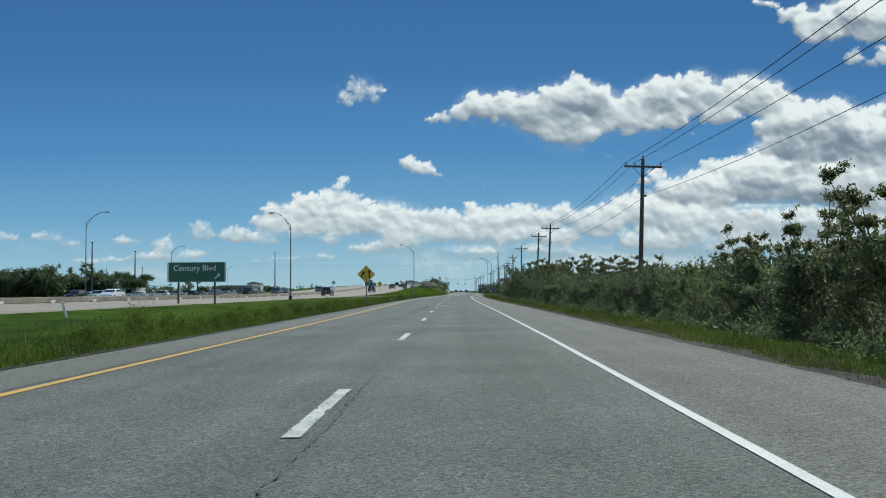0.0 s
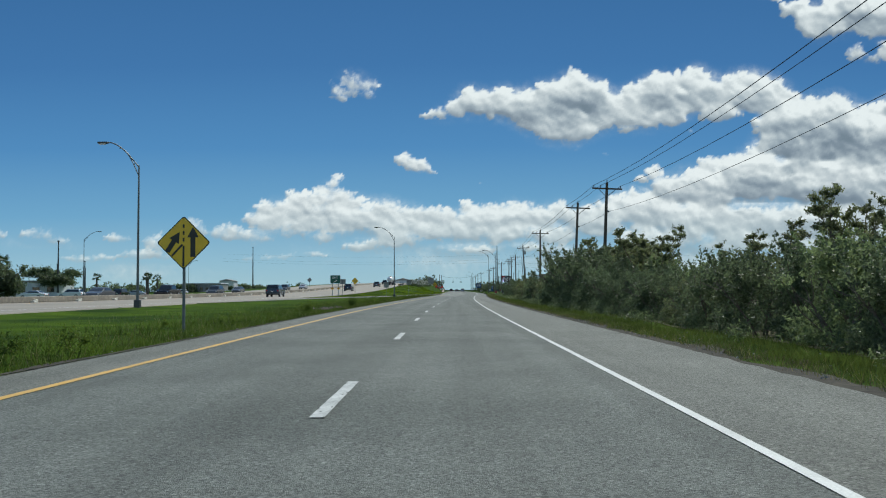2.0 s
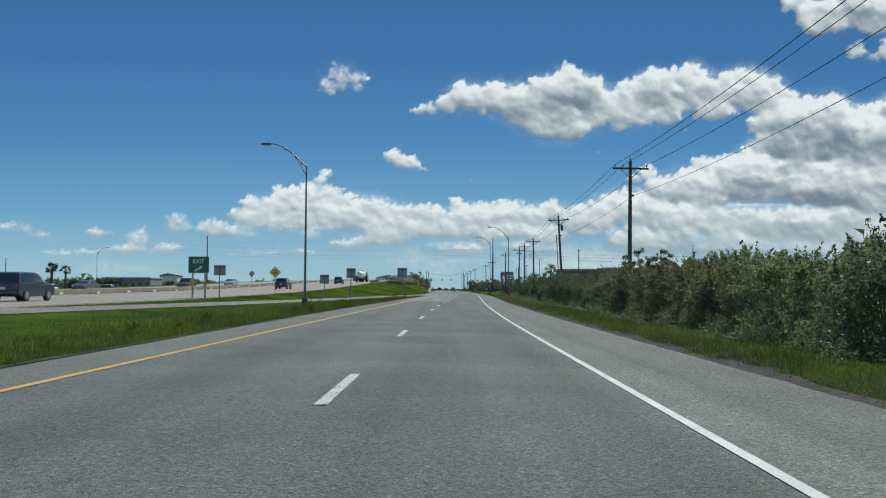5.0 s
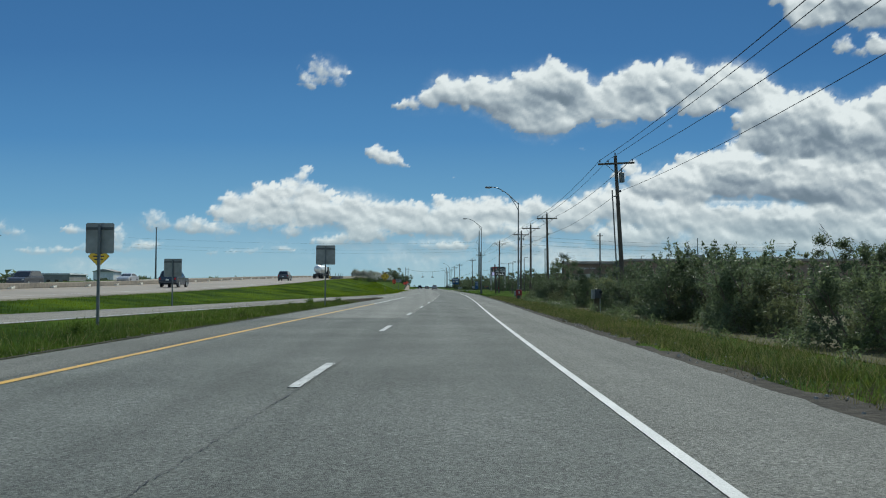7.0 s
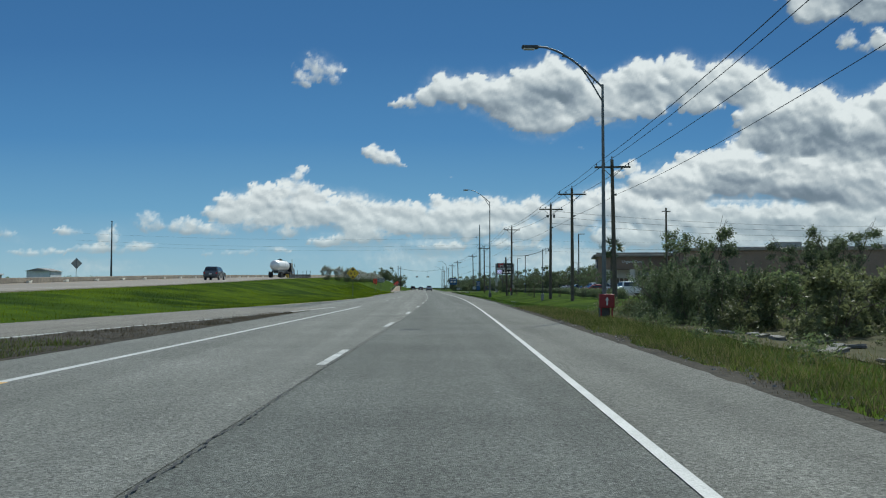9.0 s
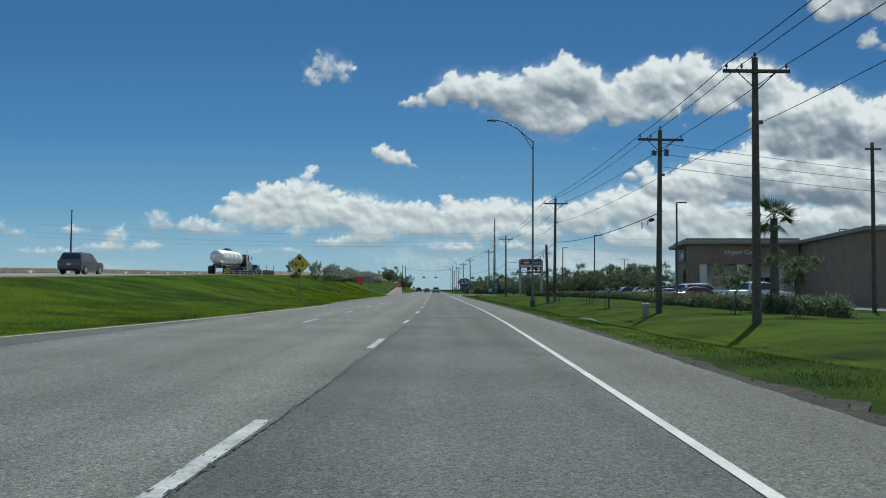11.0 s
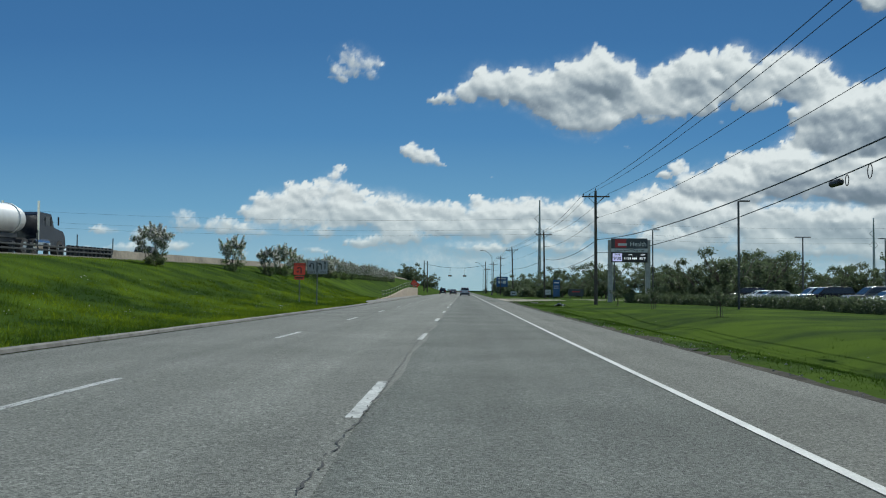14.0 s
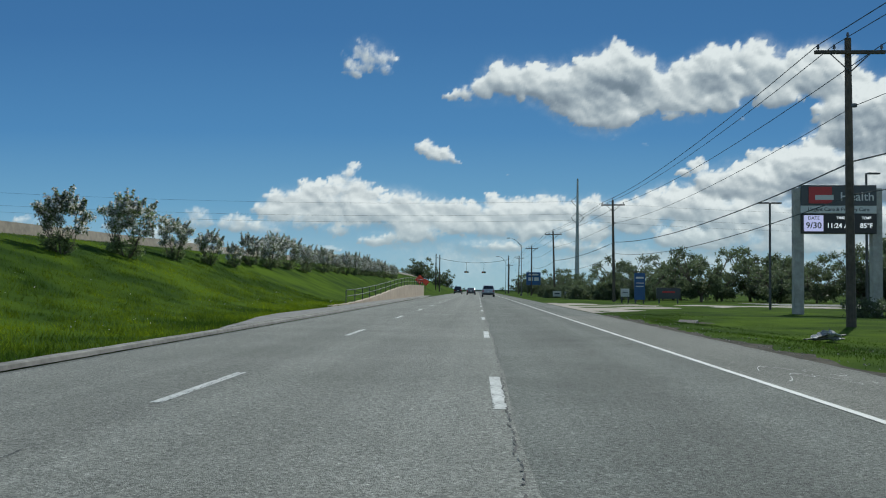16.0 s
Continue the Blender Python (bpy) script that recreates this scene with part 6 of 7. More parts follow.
place(_t, [(-112 + _rng.uniform(-8, 8), 400 + _k * 9.0, _rng.uniform(0.8, 1.3)) for _k in range(18)] + [(-88 + _rng.uniform(-6, 6), 470 + _k * 14, _rng.uniform(0.8, 1.2)) for _k in range(8)]
      + [(13 + _rng.uniform(0, 6), 486 + _k * 5, _rng.uniform(0.4, 0.65)) for _k in range(9)], 22)


def far_woods():
    rng = np.random.default_rng(5)
    clumps = []
    for k in range(900):
        x = rng.uniform(-1500, 1500)
        y = rng.uniform(900, 1900) - abs(x) * 0.25
        if abs(x - 2) < 22:
            continue
        h = rng.uniform(3, 9)
        clumps.append((x, y, h * 0.55, h * 0.7))
    for k in range(260):
        x, y = -rng.uniform(150, 420), rng.uniform(120, 900)
        clumps.append((x, y, rng.uniform(1, 4), rng.uniform(2.5, 4.5)))
    for k in range(260):
        x, y = rng.uniform(110, 400), rng.uniform(60, 900)
        clumps.append((x, y, rng.uniform(1, 4), rng.uniform(2.5, 4.5)))
    q = leaf_arrays(rng, clumps, 60000, 1.9, slim=0.7)
    q[:, :, 2] = np.maximum(q[:, :, 2], 0.0)
    tagged(quads("far_woods", q, LEAF_DARK), "dark belt of distant woods along the horizon", "woods", kind="stuff")


far_woods()


def blades(name, count, where, tall, mat, seed, label, wide=0.012, kind="stuff"):
    """Grass blades as bent, pointed slips; where(rng, n) gives feet x, y."""
    rng = np.random.default_rng(seed)
    xy = where(rng, count)
    n = len(xy)
    z = np.array([ground_z(x, y) for x, y in xy])
    h = tall * rng.uniform(0.35, 1.25, n)
    a = rng.uniform(0, 6.283, n)
    lean = rng.normal(0, 0.45, (n, 2)) * h[:, None]
    w = wide * rng.uniform(0.7, 1.5, n) * (1 + h)
    foot = np.c_[xy, z - 0.02]
    off = np.c_[np.cos(a) * w, np.sin(a) * w, np.zeros(n)]
    tip = foot + np.c_[lean, h]
    q = np.stack([foot - off, foot + off, tip], 1)
    return tagged(quads(name, q, mat), label, "grass", kind=kind)


def on_median(rng, n):
    y = rng.uniform(2, 232, n)
    u = -4.97 - rng.exponential(1.6, n)
    x = np.interp(y, _Y, _D) + u
    keep = (x > -21) & ~((y > 112) & (x < np.interp(y, [113, 141, 168, 190, 210, 232, 244], [-20, -16.6, -12.6, -10.6, -9.0, -6.8, -4.8]) + 0.7)) & (y < 231)
    return np.c_[x, y][keep]


def on_verge(rng, n):
    y = rng.uniform(4, 262, n)
    u = np.interp(y, [0, 90, 160, 200], [5.85, 5.82, 5.55, 5.45]) + rng.gamma(1.25, 0.9, n)
    return np.c_[np.interp(y, _Y, _D) + u, y]


def on_dry_verge(rng, n):
    y = np.where(rng.random(n) < 0.3, rng.uniform(4, 262, n), rng.uniform(178, 262, n))
    u = np.interp(y, [0, 90, 160, 200], [5.75, 5.72, 5.5, 5.45]) + np.where(y < 178, rng.exponential(0.3, n), rng.gamma(1.25, 1.1, n))
    return np.c_[np.interp(y, _Y, _D) + u, y]


def on_verge_edge(rng, n):
    """Uneven dead tufts where the grass meets the dirt."""
    y = rng.uniform(4, 262, n // 30)
    y = y[np.sin(y * 0.61) + np.sin(y * 0.23 + 1) + rng.normal(0, 0.6, len(y)) > -0.4]
    u = np.interp(y, [0, 90, 160, 200], [5.72, 5.70, 5.46, 5.40]) + rng.gamma(1.3, 0.22, len(y))
    x = np.interp(y, _Y, _D) + u
    return np.c_[np.repeat(x, 30) + rng.normal(0, 0.11, len(x) * 30), np.repeat(y, 30) + rng.normal(0, 0.24, len(x) * 30)]


def on_verge_patches(rng, n):
    """Taller, yellower patches in the verge."""
    y = rng.uniform(4, 262, n // 60)
    x = np.interp(y, _Y, _D) + np.interp(y, [0, 160], [6.1, 5.9]) + rng.gamma(1.4, 0.6, len(y))
    return np.c_[np.repeat(x, 60) + rng.normal(0, 0.2, len(x) * 60), np.repeat(y, 60) + rng.normal(0, 0.45, len(x) * 60)]


def on_lawn(rng, n):
    y = rng.uniform(255, 430, n)
    u = 5.8 + rng.uniform(0, 1, n) ** 1.5 * 18
    return np.c_[np.interp(y, _Y, _D) + u, y]


def on_bank(rng, n):
    y = rng.uniform(262, 440, n)
    t = np.array([toe(v) for v in y])
    return np.c_[t - 0.25 - rng.uniform(0, 1, n) ** 1.4 * (t + 20.2), y]


def on_lawn_tufts(rng, n):
    y = rng.uniform(258, 420, n // 20)
    x = np.interp(y, _Y, _D) + 5.75 + rng.gamma(1.6, 1.5, len(y))
    return np.c_[np.repeat(x, 20) + rng.normal(0, 0.5, len(x) * 20), np.repeat(y, 20) + rng.normal(0, 0.8, len(x) * 20)]


def on_ditch(rng, n):
    """Coarse grass in uneven clumps along the shallow ditch between road and lawn."""
    y = rng.uniform(256, 425, n // 40)
    u = 5.85 + rng.gamma(2.0, 0.95, len(y))
    keep = np.sin(y * 0.9 + u * 1.7) + np.sin(y * 0.37 - u * 0.9) + rng.normal(0, 0.5, len(y)) > 0.1
    x, y = (np.interp(y, _Y, _D) + u)[keep], y[keep]
    return np.c_[np.repeat(x, 40) + rng.normal(0, 0.20, len(x) * 40), np.repeat(y, 40) + rng.normal(0, 0.34, len(x) * 40)]


def on_bank_tufts(rng, n):
    y = rng.uniform(330, 440, n // 24)
    t = np.array([toe(v) - 1.45 * smooth01((v - 396) / 14) for v in y])
    x = t - 0.3 - rng.uniform(0, 1, len(y)) ** 1.5 * 9.0
    return np.c_[np.repeat(x, 24) + rng.normal(0, 0.16, len(x) * 24), np.repeat(y, 24) + rng.normal(0, 0.22, len(x) * 24)]


def by_ramp(rng, n):
    y = rng.uniform(160, 300, n)
    t = np.array([toe(v) for v in y])
    return np.c_[t - rng.uniform(0, 1, n) * (t + 20.0), y]


blades("median_grass", 120000, on_median, 0.17, GRASS_VERGE, 61, "rough green grass on the median beside the road", 0.006)
blades("median_straw", 9000, on_median, 0.26, GRASS_DRY, 71, "pale seed stalks standing in the median grass", 0.004)
blades("verge_grass", 76000, on_verge, 0.15, GRASS_ROADSIDE, 62, "rough green grass on the verge below the shrubs", 0.006)
blades("verge_dry_grass", 42000, on_dry_verge, 0.16, GRASS_DRY, 63, "dry straw-coloured grass along the verge", 0.005)
blades("verge_dead_grass", 60000, on_verge_edge, 0.085, GRASS_BROWN, 72, "low dead brown grass along the dirt edge of the verge", 0.008)
blades("verge_tall_grass", 36000, on_verge_patches, 0.17, GRASS_ROADSIDE, 73, "taller bright green grass patches in the verge", 0.006)
blades("lawn_grass", 80000, on_lawn, 0.045, GRASS_LAWN, 64, "short mown lawn grass", 0.007)
blades("bank_grass", 125000, on_bank, 0.09, GRASS, 65, "green grass on the freeway bank", 0.0135)
blades("lawn_tufts", 26000, on_lawn_tufts, 0.06, GRASS_LAWN, 69, "coarser tufts of grass in the lawn and ditch", 0.008)
blades("ditch_grass", 110000, on_ditch, 0.065, GRASS_LAWN, 74, "coarse dark green grass along the shallow roadside ditch", 0.008)
blades("ditch_dead_grass", 16000, on_ditch, 0.045, GRASS_BROWN, 75, "dead brown tufts in the shallow roadside ditch", 0.008)
blades("bank_tufts", 60000, on_bank_tufts, 0.19, GRASS, 68, "taller tufts of weedy grass on the freeway bank", 0.009)
blades("ramp_grass", 30000, by_ramp, 0.12, GRASS, 66, "grass between ramp and freeway", 0.012)
blades("gore_dry_grass", 10000, lambda rng, n: np.c_[np.interp(yy := rng.uniform(226, 252, n), _Y, _D) - 5.0 - rng.uniform(0, 1, n) ** 1.5 * np.interp(yy, [221, 232, 252], [3.4, 2.4, 0.3]), yy], 0.13, GRASS_BROWN, 67, "dry brown weeds on the bare wedge", 0.008)


def weeds():
    rng = np.random.default_rng(77)
    clumps = []
    for k in range(190):
        y = rng.choice([rng.uniform(5, 62), rng.uniform(5, 225)])
        u = -5.45 - rng.exponential(0.55)
        r = rng.uniform(0.1, 0.3) if k > 12 else 0.42
        clumps.append((mid(y) + u, y, 0.06 + r * 0.8, r))
    for k in range(9):
        y = 298.6 + k * 0.35
        clumps.append((toe(y) + 0.25 - rng.uniform(0, 0.5), y, 0.08, rng.uniform(0.1, 0.2)))
    tagged(quads("median_weeds", leaf_arrays(rng, clumps, 36000, 0.07, slim=0.4), GRASS_VERGE), "leafy green weeds at the edge of the median", "weeds", kind="stuff")
    clumps = [(mid(y) + 6.9 + rng.exponential(0.6), y, 0.2, rng.uniform(0.15, 0.4)) for y in rng.uniform(5, 250, 120)]
    tagged(quads("verge_weeds", leaf_arrays(rng, clumps, 18000, 0.08, slim=0.35), LEAF), "leafy weeds at the foot of the shrubs", "weeds", kind="stuff")
    clumps = [(mid(y) - 5.5 - abs(rng.normal(0, .35)), y, 0.12, 0.12) for y in rng.uniform(95.5, 101.5, 26)]
    tagged(quads("wild_flowers", leaf_arrays(rng, clumps, 420, 0.045, slim=1.0), BLOSSOM_PINK), "patch of small pink wild flowers by the kerb", "flowers", kind="stuff")

    clumps = []
    for k in range(200):
        y = rng.uniform(350, 440)
        x = toe(y) - 2.2 - rng.uniform(0, 1) ** 1.3 * 7.0
        clumps.append((x, y, ground_z(x, y) + 0.12, 0.2))
    tagged(quads("bank_flowers", leaf_arrays(rng, clumps, 340, 0.03, slim=1.0), BLOSSOM), "tiny pale flowers in the bank grass", "flowers", kind="stuff")


BLOSSOM_PINK = material("blossom_pink", (0.50, 0.30, 0.40), 0.7, grain=0.3, spread=0.35)
weeds()


def stones():
    rng = np.random.default_rng(31)
    q = []
    for k in range(2600):
        if k < 2200:
            y = rng.uniform(0, 420)
            x = mid(y) + tar_edge(y) - 0.03 + rng.exponential(0.35)
        elif k < 2450:
            y = rng.uniform(2, 215)
            x = mid(y) - 5.0 - rng.exponential(0.2)
        else:
            y = rng.uniform(212, 248)
            x = mid(y) - 5.0 - rng.uniform(0, 1.6)
        s = rng.uniform(0.008, 0.028)
        z = max(0.0, ground_z(x, y)) + 0.035
        a = rng.uniform(0, 6.283)
        c = [(x + s * math.cos(a + i * 1.571), y + s * math.sin(a + i * 1.571), z) for i in range(4)]
        top = [(x + s * 0.5 * math.cos(a + i * 1.571), y + s * 0.5 * math.sin(a + i * 1.571), z + s * 0.8) for i in range(4)]
        q.append(top)
        q += [[c[i], c[(i + 1) % 4], top[(i + 1) % 4], top[i]] for i in range(4)]
    tagged(quads("gravel", q, GRAVEL), "loose gravel stones along the asphalt edge", "gravel", kind="stuff")


stones()


def rubble():
    rng = random.Random(2)
    for k in range(17):
        y = 222 + k * 1.05 + rng.uniform(-.4, .4)
        bm = boxed((0, 0, 0.02), (rng.uniform(.22, .6), rng.uniform(.18, .45), rng.uniform(0.04, 0.1)), bevel=0.02)
        for v in bm.verts:
            v.co += Vector((rng.uniform(-.03, .03), rng.uniform(-.03, .03), rng.uniform(-.012, .012)))
        ob = part("concrete_slab", bm, CONCRETE_KERB)
        x = mid(y) + 9.3 + rng.uniform(-.7, 1.0)
        ob.matrix_world = pose(x, y, ground_z(x, y) + 0.03, rng.uniform(-12, 12), rng.uniform(-12, 12), rng.uniform(0, 90))
        tagged(ob, "broken slab of old concrete lying in the dry verge", "rubble", "broken concrete slabs")


rubble()


def hedge():
    rng = np.random.default_rng(41)
    run = [(21.0, 296), (21.7, 326), (24.5, 343), (27, 362), (27, 392), (24, 410), (20.5, 421)]
    for (xa, ya), (xb, yb) in zip(run, run[1:]):
        n = int(math.hypot(xb - xa, yb - ya) / 0.55)
        clumps = []
        for i in range(n):
            f = i / n
            for z in (0.15, 0.42, 0.72):
                clumps.append((xa + (xb - xa) * f + rng.uniform(-.2, .2), ya + (yb - ya) * f, z, 0.42))
        h = thing("hedge", "clipped dark green hedge round the car park", "hedge", "hedges")
        quads("foliage", leaf_arrays(rng, clumps, n * 340, 0.15), LEAF_DARK, h)
        bm = bmesh.new()
        for i in range(0, n, 3):
            f = i / n
            x, y = xa + (xb - xa) * f, ya + (yb - ya) * f
            rod(bm, (x, y, ground_z(x, y) - 0.1), (x, y, 0.75), 0.025, 0.015, 5, False)
        part("stem", bm, BARK, h)


hedge()

# ---- vehicles ----
OUTLINES = {  # side views: along, up; front is +y
    "suv": dict(body=[(-2.35, .42), (-2.4, .75), (-2.33, 1.08), (-2.2, 1.12), (2.0, 1.02), (2.32, .88), (2.4, .6), (2.35, .36), (1.9, .28), (-1.9, .28)],
                cab=[(-2.22, 1.1), (-1.98, 1.68), (-1.6, 1.76), (.1, 1.74), (.45, 1.66), (1.15, 1.05)], wide=1.92, wheel=.37, axles=(-1.42, 1.45)),
    "sedan": dict(body=[(-2.35, .42), (-2.38, .7), (-2.3, .95), (-1.6, 1.0), (1.2, .98), (2.15, .78), (2.35, .6), (2.32, .35), (1.9, .25), (-1.9, .25)],
                  cab=[(-1.75, .98), (-1.1, 1.38), (-.6, 1.45), (.2, 1.43), (.55, 1.34), (1.25, .96)], wide=1.82, wheel=.33, axles=(-1.35, 1.4)),
    "pickup": dict(body=[(-2.85, .5), (-2.88, .8), (-2.82, 1.16), (-1.0, 1.16), (1.6, 1.14), (2.6, 1.02), (2.78, .8), (2.75, .42), (2.2, .34), (-2.3, .36)],
                   cab=[(-1.05, 1.15), (-.9, 1.78), (-.6, 1.86), (.6, 1.84), (.85, 1.76), (1.5, 1.12)], wide=2.0, wheel=.4, axles=(-1.75, 1.8)),
}


def lofted(bm, side, low, high, z_low, z_high):
    """A closed side outline drawn out across, narrowing from width low at z_low to width high at z_high."""
    def half(z):
        f = min(1, max(0, (z - z_low) / max(0.01, z_high - z_low)))
        return (low + (high - low) * f) / 2
    right = [bm.verts.new((half(z), y, z)) for y, z in side]
    left = [bm.verts.new((-half(z), y, z)) for y, z in side]
    n = len(side)
    bm.faces.new(right)
    bm.faces.new(left[::-1])
    for i in range(n):
        bm.faces.new((right[i], left[i], left[(i + 1) % n], right[(i + 1) % n]))
    bmesh.ops.recalc_face_normals(bm, faces=bm.faces[:])
    bmesh.ops.bevel(bm, geom=bm.edges[:], offset=0.05, segments=2, affect="EDGES", profile=0.5, clamp_overlap=True)
    return bm


def car(kind, paint, label, group):
    o = OUTLINES[kind]
    c = thing("car" if kind != "pickup" else "pickup_truck", label, "car" if kind != "pickup" else "pickup", group)
    w = o["wide"]
    belt = max(z for _, z in o["body"])
    roof = max(z for _, z in o["cab"])
    body = part("body", lofted(bmesh.new(), o["body"], w * 0.96, w, 0.25, belt), PAINTS[paint], c)
    part("cabin", lofted(bmesh.new(), o["cab"], w * 0.95, w * 0.74, belt - 0.05, roof), PAINTS[paint], c)
    (b0, z0), (b1, z1) = o["cab"][0], o["cab"][1]
    (f0, y0), (f1, y1) = o["cab"][-1], o["cab"][-2]
    def pane(name, p, q, wp, wq, push):
        bm = bmesh.new()
        vs = [bm.verts.new(v) for v in ((-wp, p[0] + push, p[1]), (wp, p[0] + push, p[1]), (wq, q[0] + push, q[1]), (-wq, q[0] + push, q[1]))]
        bm.faces.new(vs)
        r = bmesh.ops.extrude_face_region(bm, geom=bm.faces[:])
        bmesh.ops.translate(bm, vec=(0, -push * 0.6, 0), verts=[v for v in r["geom"] if isinstance(v, bmesh.types.BMVert)])
        part(name, bm, GLASS, c)
    lerp = lambda a, b, t: (a[0] + (b[0] - a[0]) * t, a[1] + (b[1] - a[1]) * t)
    pane("rear_window", lerp(o["cab"][0], o["cab"][1], .2), lerp(o["cab"][0], o["cab"][1], .95), w * .40, w * .34, -0.02)
    pane("windscreen", lerp(o["cab"][-1], o["cab"][-2], .12), lerp(o["cab"][-1], o["cab"][-2], .95), w * .41, w * .35, 0.025)
    for s in (-1, 1):
        bm = bmesh.new()
        zlo, zhi = belt + 0.06, roof - 0.12
        half = lambda z: (w * 0.95 + (w * 0.74 - w * 0.95) * (z - belt + 0.05) / (roof - belt + 0.05)) / 2 + 0.012
        fa = lambda z: b0 + (b1 - b0) * (z - z0) / (z1 - z0) + 0.16
        fb = lambda z: f0 + (f1 - f0) * (z - y0) / (y1 - y0) - 0.16
        pts = [(s * half(z), y, z) for z, y in ((zlo, fa(zlo)), (zlo, fb(zlo)), (zhi, fb(zhi)), (zhi, fa(zhi)))]
        bm.faces.new([bm.verts.new(p) for p in pts])
        part("side_window", bm, GLASS, c)
        for name, y, z, mat, dz in (("tail_lamp", o["body"][1][0] - 0.01, belt - 0.22, TAIL_LAMP, 0.2), ("headlamp", o["body"][6][0] - 0.02, belt - 0.34, SIGN_WHITE, 0.13)):
            part(name, boxed((s * w * 0.41, y, z), (0.2, 0.06, dz), bevel=0.02), mat, c)
        for y in o["axles"]:
            r = o["wheel"]
            wheel = part("wheel", rodded((s * (w / 2 - 0.2), y, r), (s * (w / 2 + 0.01), y, r), r, sides=18), RUBBER, c)
            part("rim", rodded((s * (w / 2 - 0.1), y, r), (s * (w / 2 + 0.02), y, r), r * 0.62, sides=12), GALVANISED, wheel)
    part("bumper", boxed((0, o["body"][1][0] - 0.02, 0.52), (w * 0.9, 0.12, 0.2), bevel=0.03), STEEL_DARK, c)
    part("number_plate", boxed((0, o["body"][1][0] - 0.06, 0.78), (0.32, 0.02, 0.16)), SIGN_WHITE, c)
    return c




def cars(kind, paint, label, group, spots):
    proto = car(kind, paint, label, group)
    for i, (x, y, turn, z) in enumerate(spots):
        m = pose(x, y, z, 0, 0, turn)
        if i == 0:
            proto.matrix_basis = m
        else:
            copy_thing(proto, m)


LOT = 0.06
cars("suv", "blue_grey", "dark blue-grey sport utility vehicle driving on the freeway", "freeway traffic", [(-26.3, 174, 0, deck(174) + .02), (-26.3, 262, 0, deck(262) + .02)])
cars("suv", "silver", "silver sport utility vehicle seen from behind on the road", "traffic ahead", [(3.9, 512, 0, 0.01)])
cars("sedan", "grey", "grey saloon car seen from behind on the road", "traffic ahead", [(0.9, 560, 0, .01), (-42, 150, 180, deck(150)), (-46, 232, 180, deck(232))])
cars("suv", "black", "black sport utility vehicle", "traffic and parked cars", [(-2.4, 585, 0, .01), (-66, 150, 180, -.08), (-70, 230, 0, -.08), (36.4, 387, 90, LOT), (36.5, 408.5, 90, LOT), (36.3, 431, 90, LOT)])
cars("sedan", "white", "white saloon car beyond the hedge or freeway barrier", "traffic and parked cars", [(-47, 118, 180, deck(118)), (-72, 168, 90, -.08), (-74, 200, 90, -.08), (-70, 262, 90, -.08), (-74, 330, 90, -.08), (36.5, 393, 90, LOT), (36.3, 425.4, 90, LOT), (-78, 118, 90, -.08)])
cars("sedan", "silver", "silver saloon car parked behind the hedge", "traffic and parked cars", [(36.6, 384, 90, LOT), (36.4, 396, 90, LOT), (36.7, 422.6, 90, LOT), (-73, 246, 90, -.08), (-44, 300, 180, deck(300))])
cars("suv", "white", "white sport utility vehicle parked in a car park", "traffic and parked cars", [(27.9, 338.5, -80, LOT), (36.3, 390, 90, LOT), (36.6, 411.4, 90, LOT), (-76, 182, 90, -.08), (-74, 215, 90, -.08), (-75, 284, 90, -.08), (-80, 146, 90, -.08), (-72, 305, 90, -.08)])
cars("suv", "grey", "grey sport utility vehicle parked in a car park", "traffic and parked cars", [(36.5, 399.5, 90, LOT), (-77, 132, 90, -.08), (-75, 272, 90, -.08), (-41, 196, 180, deck(196)), (-42, 262, 180, deck(262)), (-25.4, 330, 0, deck(330))])
cars("pickup", "white", "white pickup truck parked by the brick building", "traffic and parked cars", [(28.7, 327.5, -80, LOT), (-76, 235, 90, -.08)])
cars("sedan", "red", "red saloon car parked by the brick building", "traffic and parked cars", [(26.3, 334.5, -80, LOT)])
cars("pickup", "black", "black pickup truck on the far side of the freeway", "traffic and parked cars", [(-42.5, 176, 180, deck(176)), (-79, 254, 90, -.08), (-74, 316, 90, -.08), (-30, 420, 0, deck(420))])


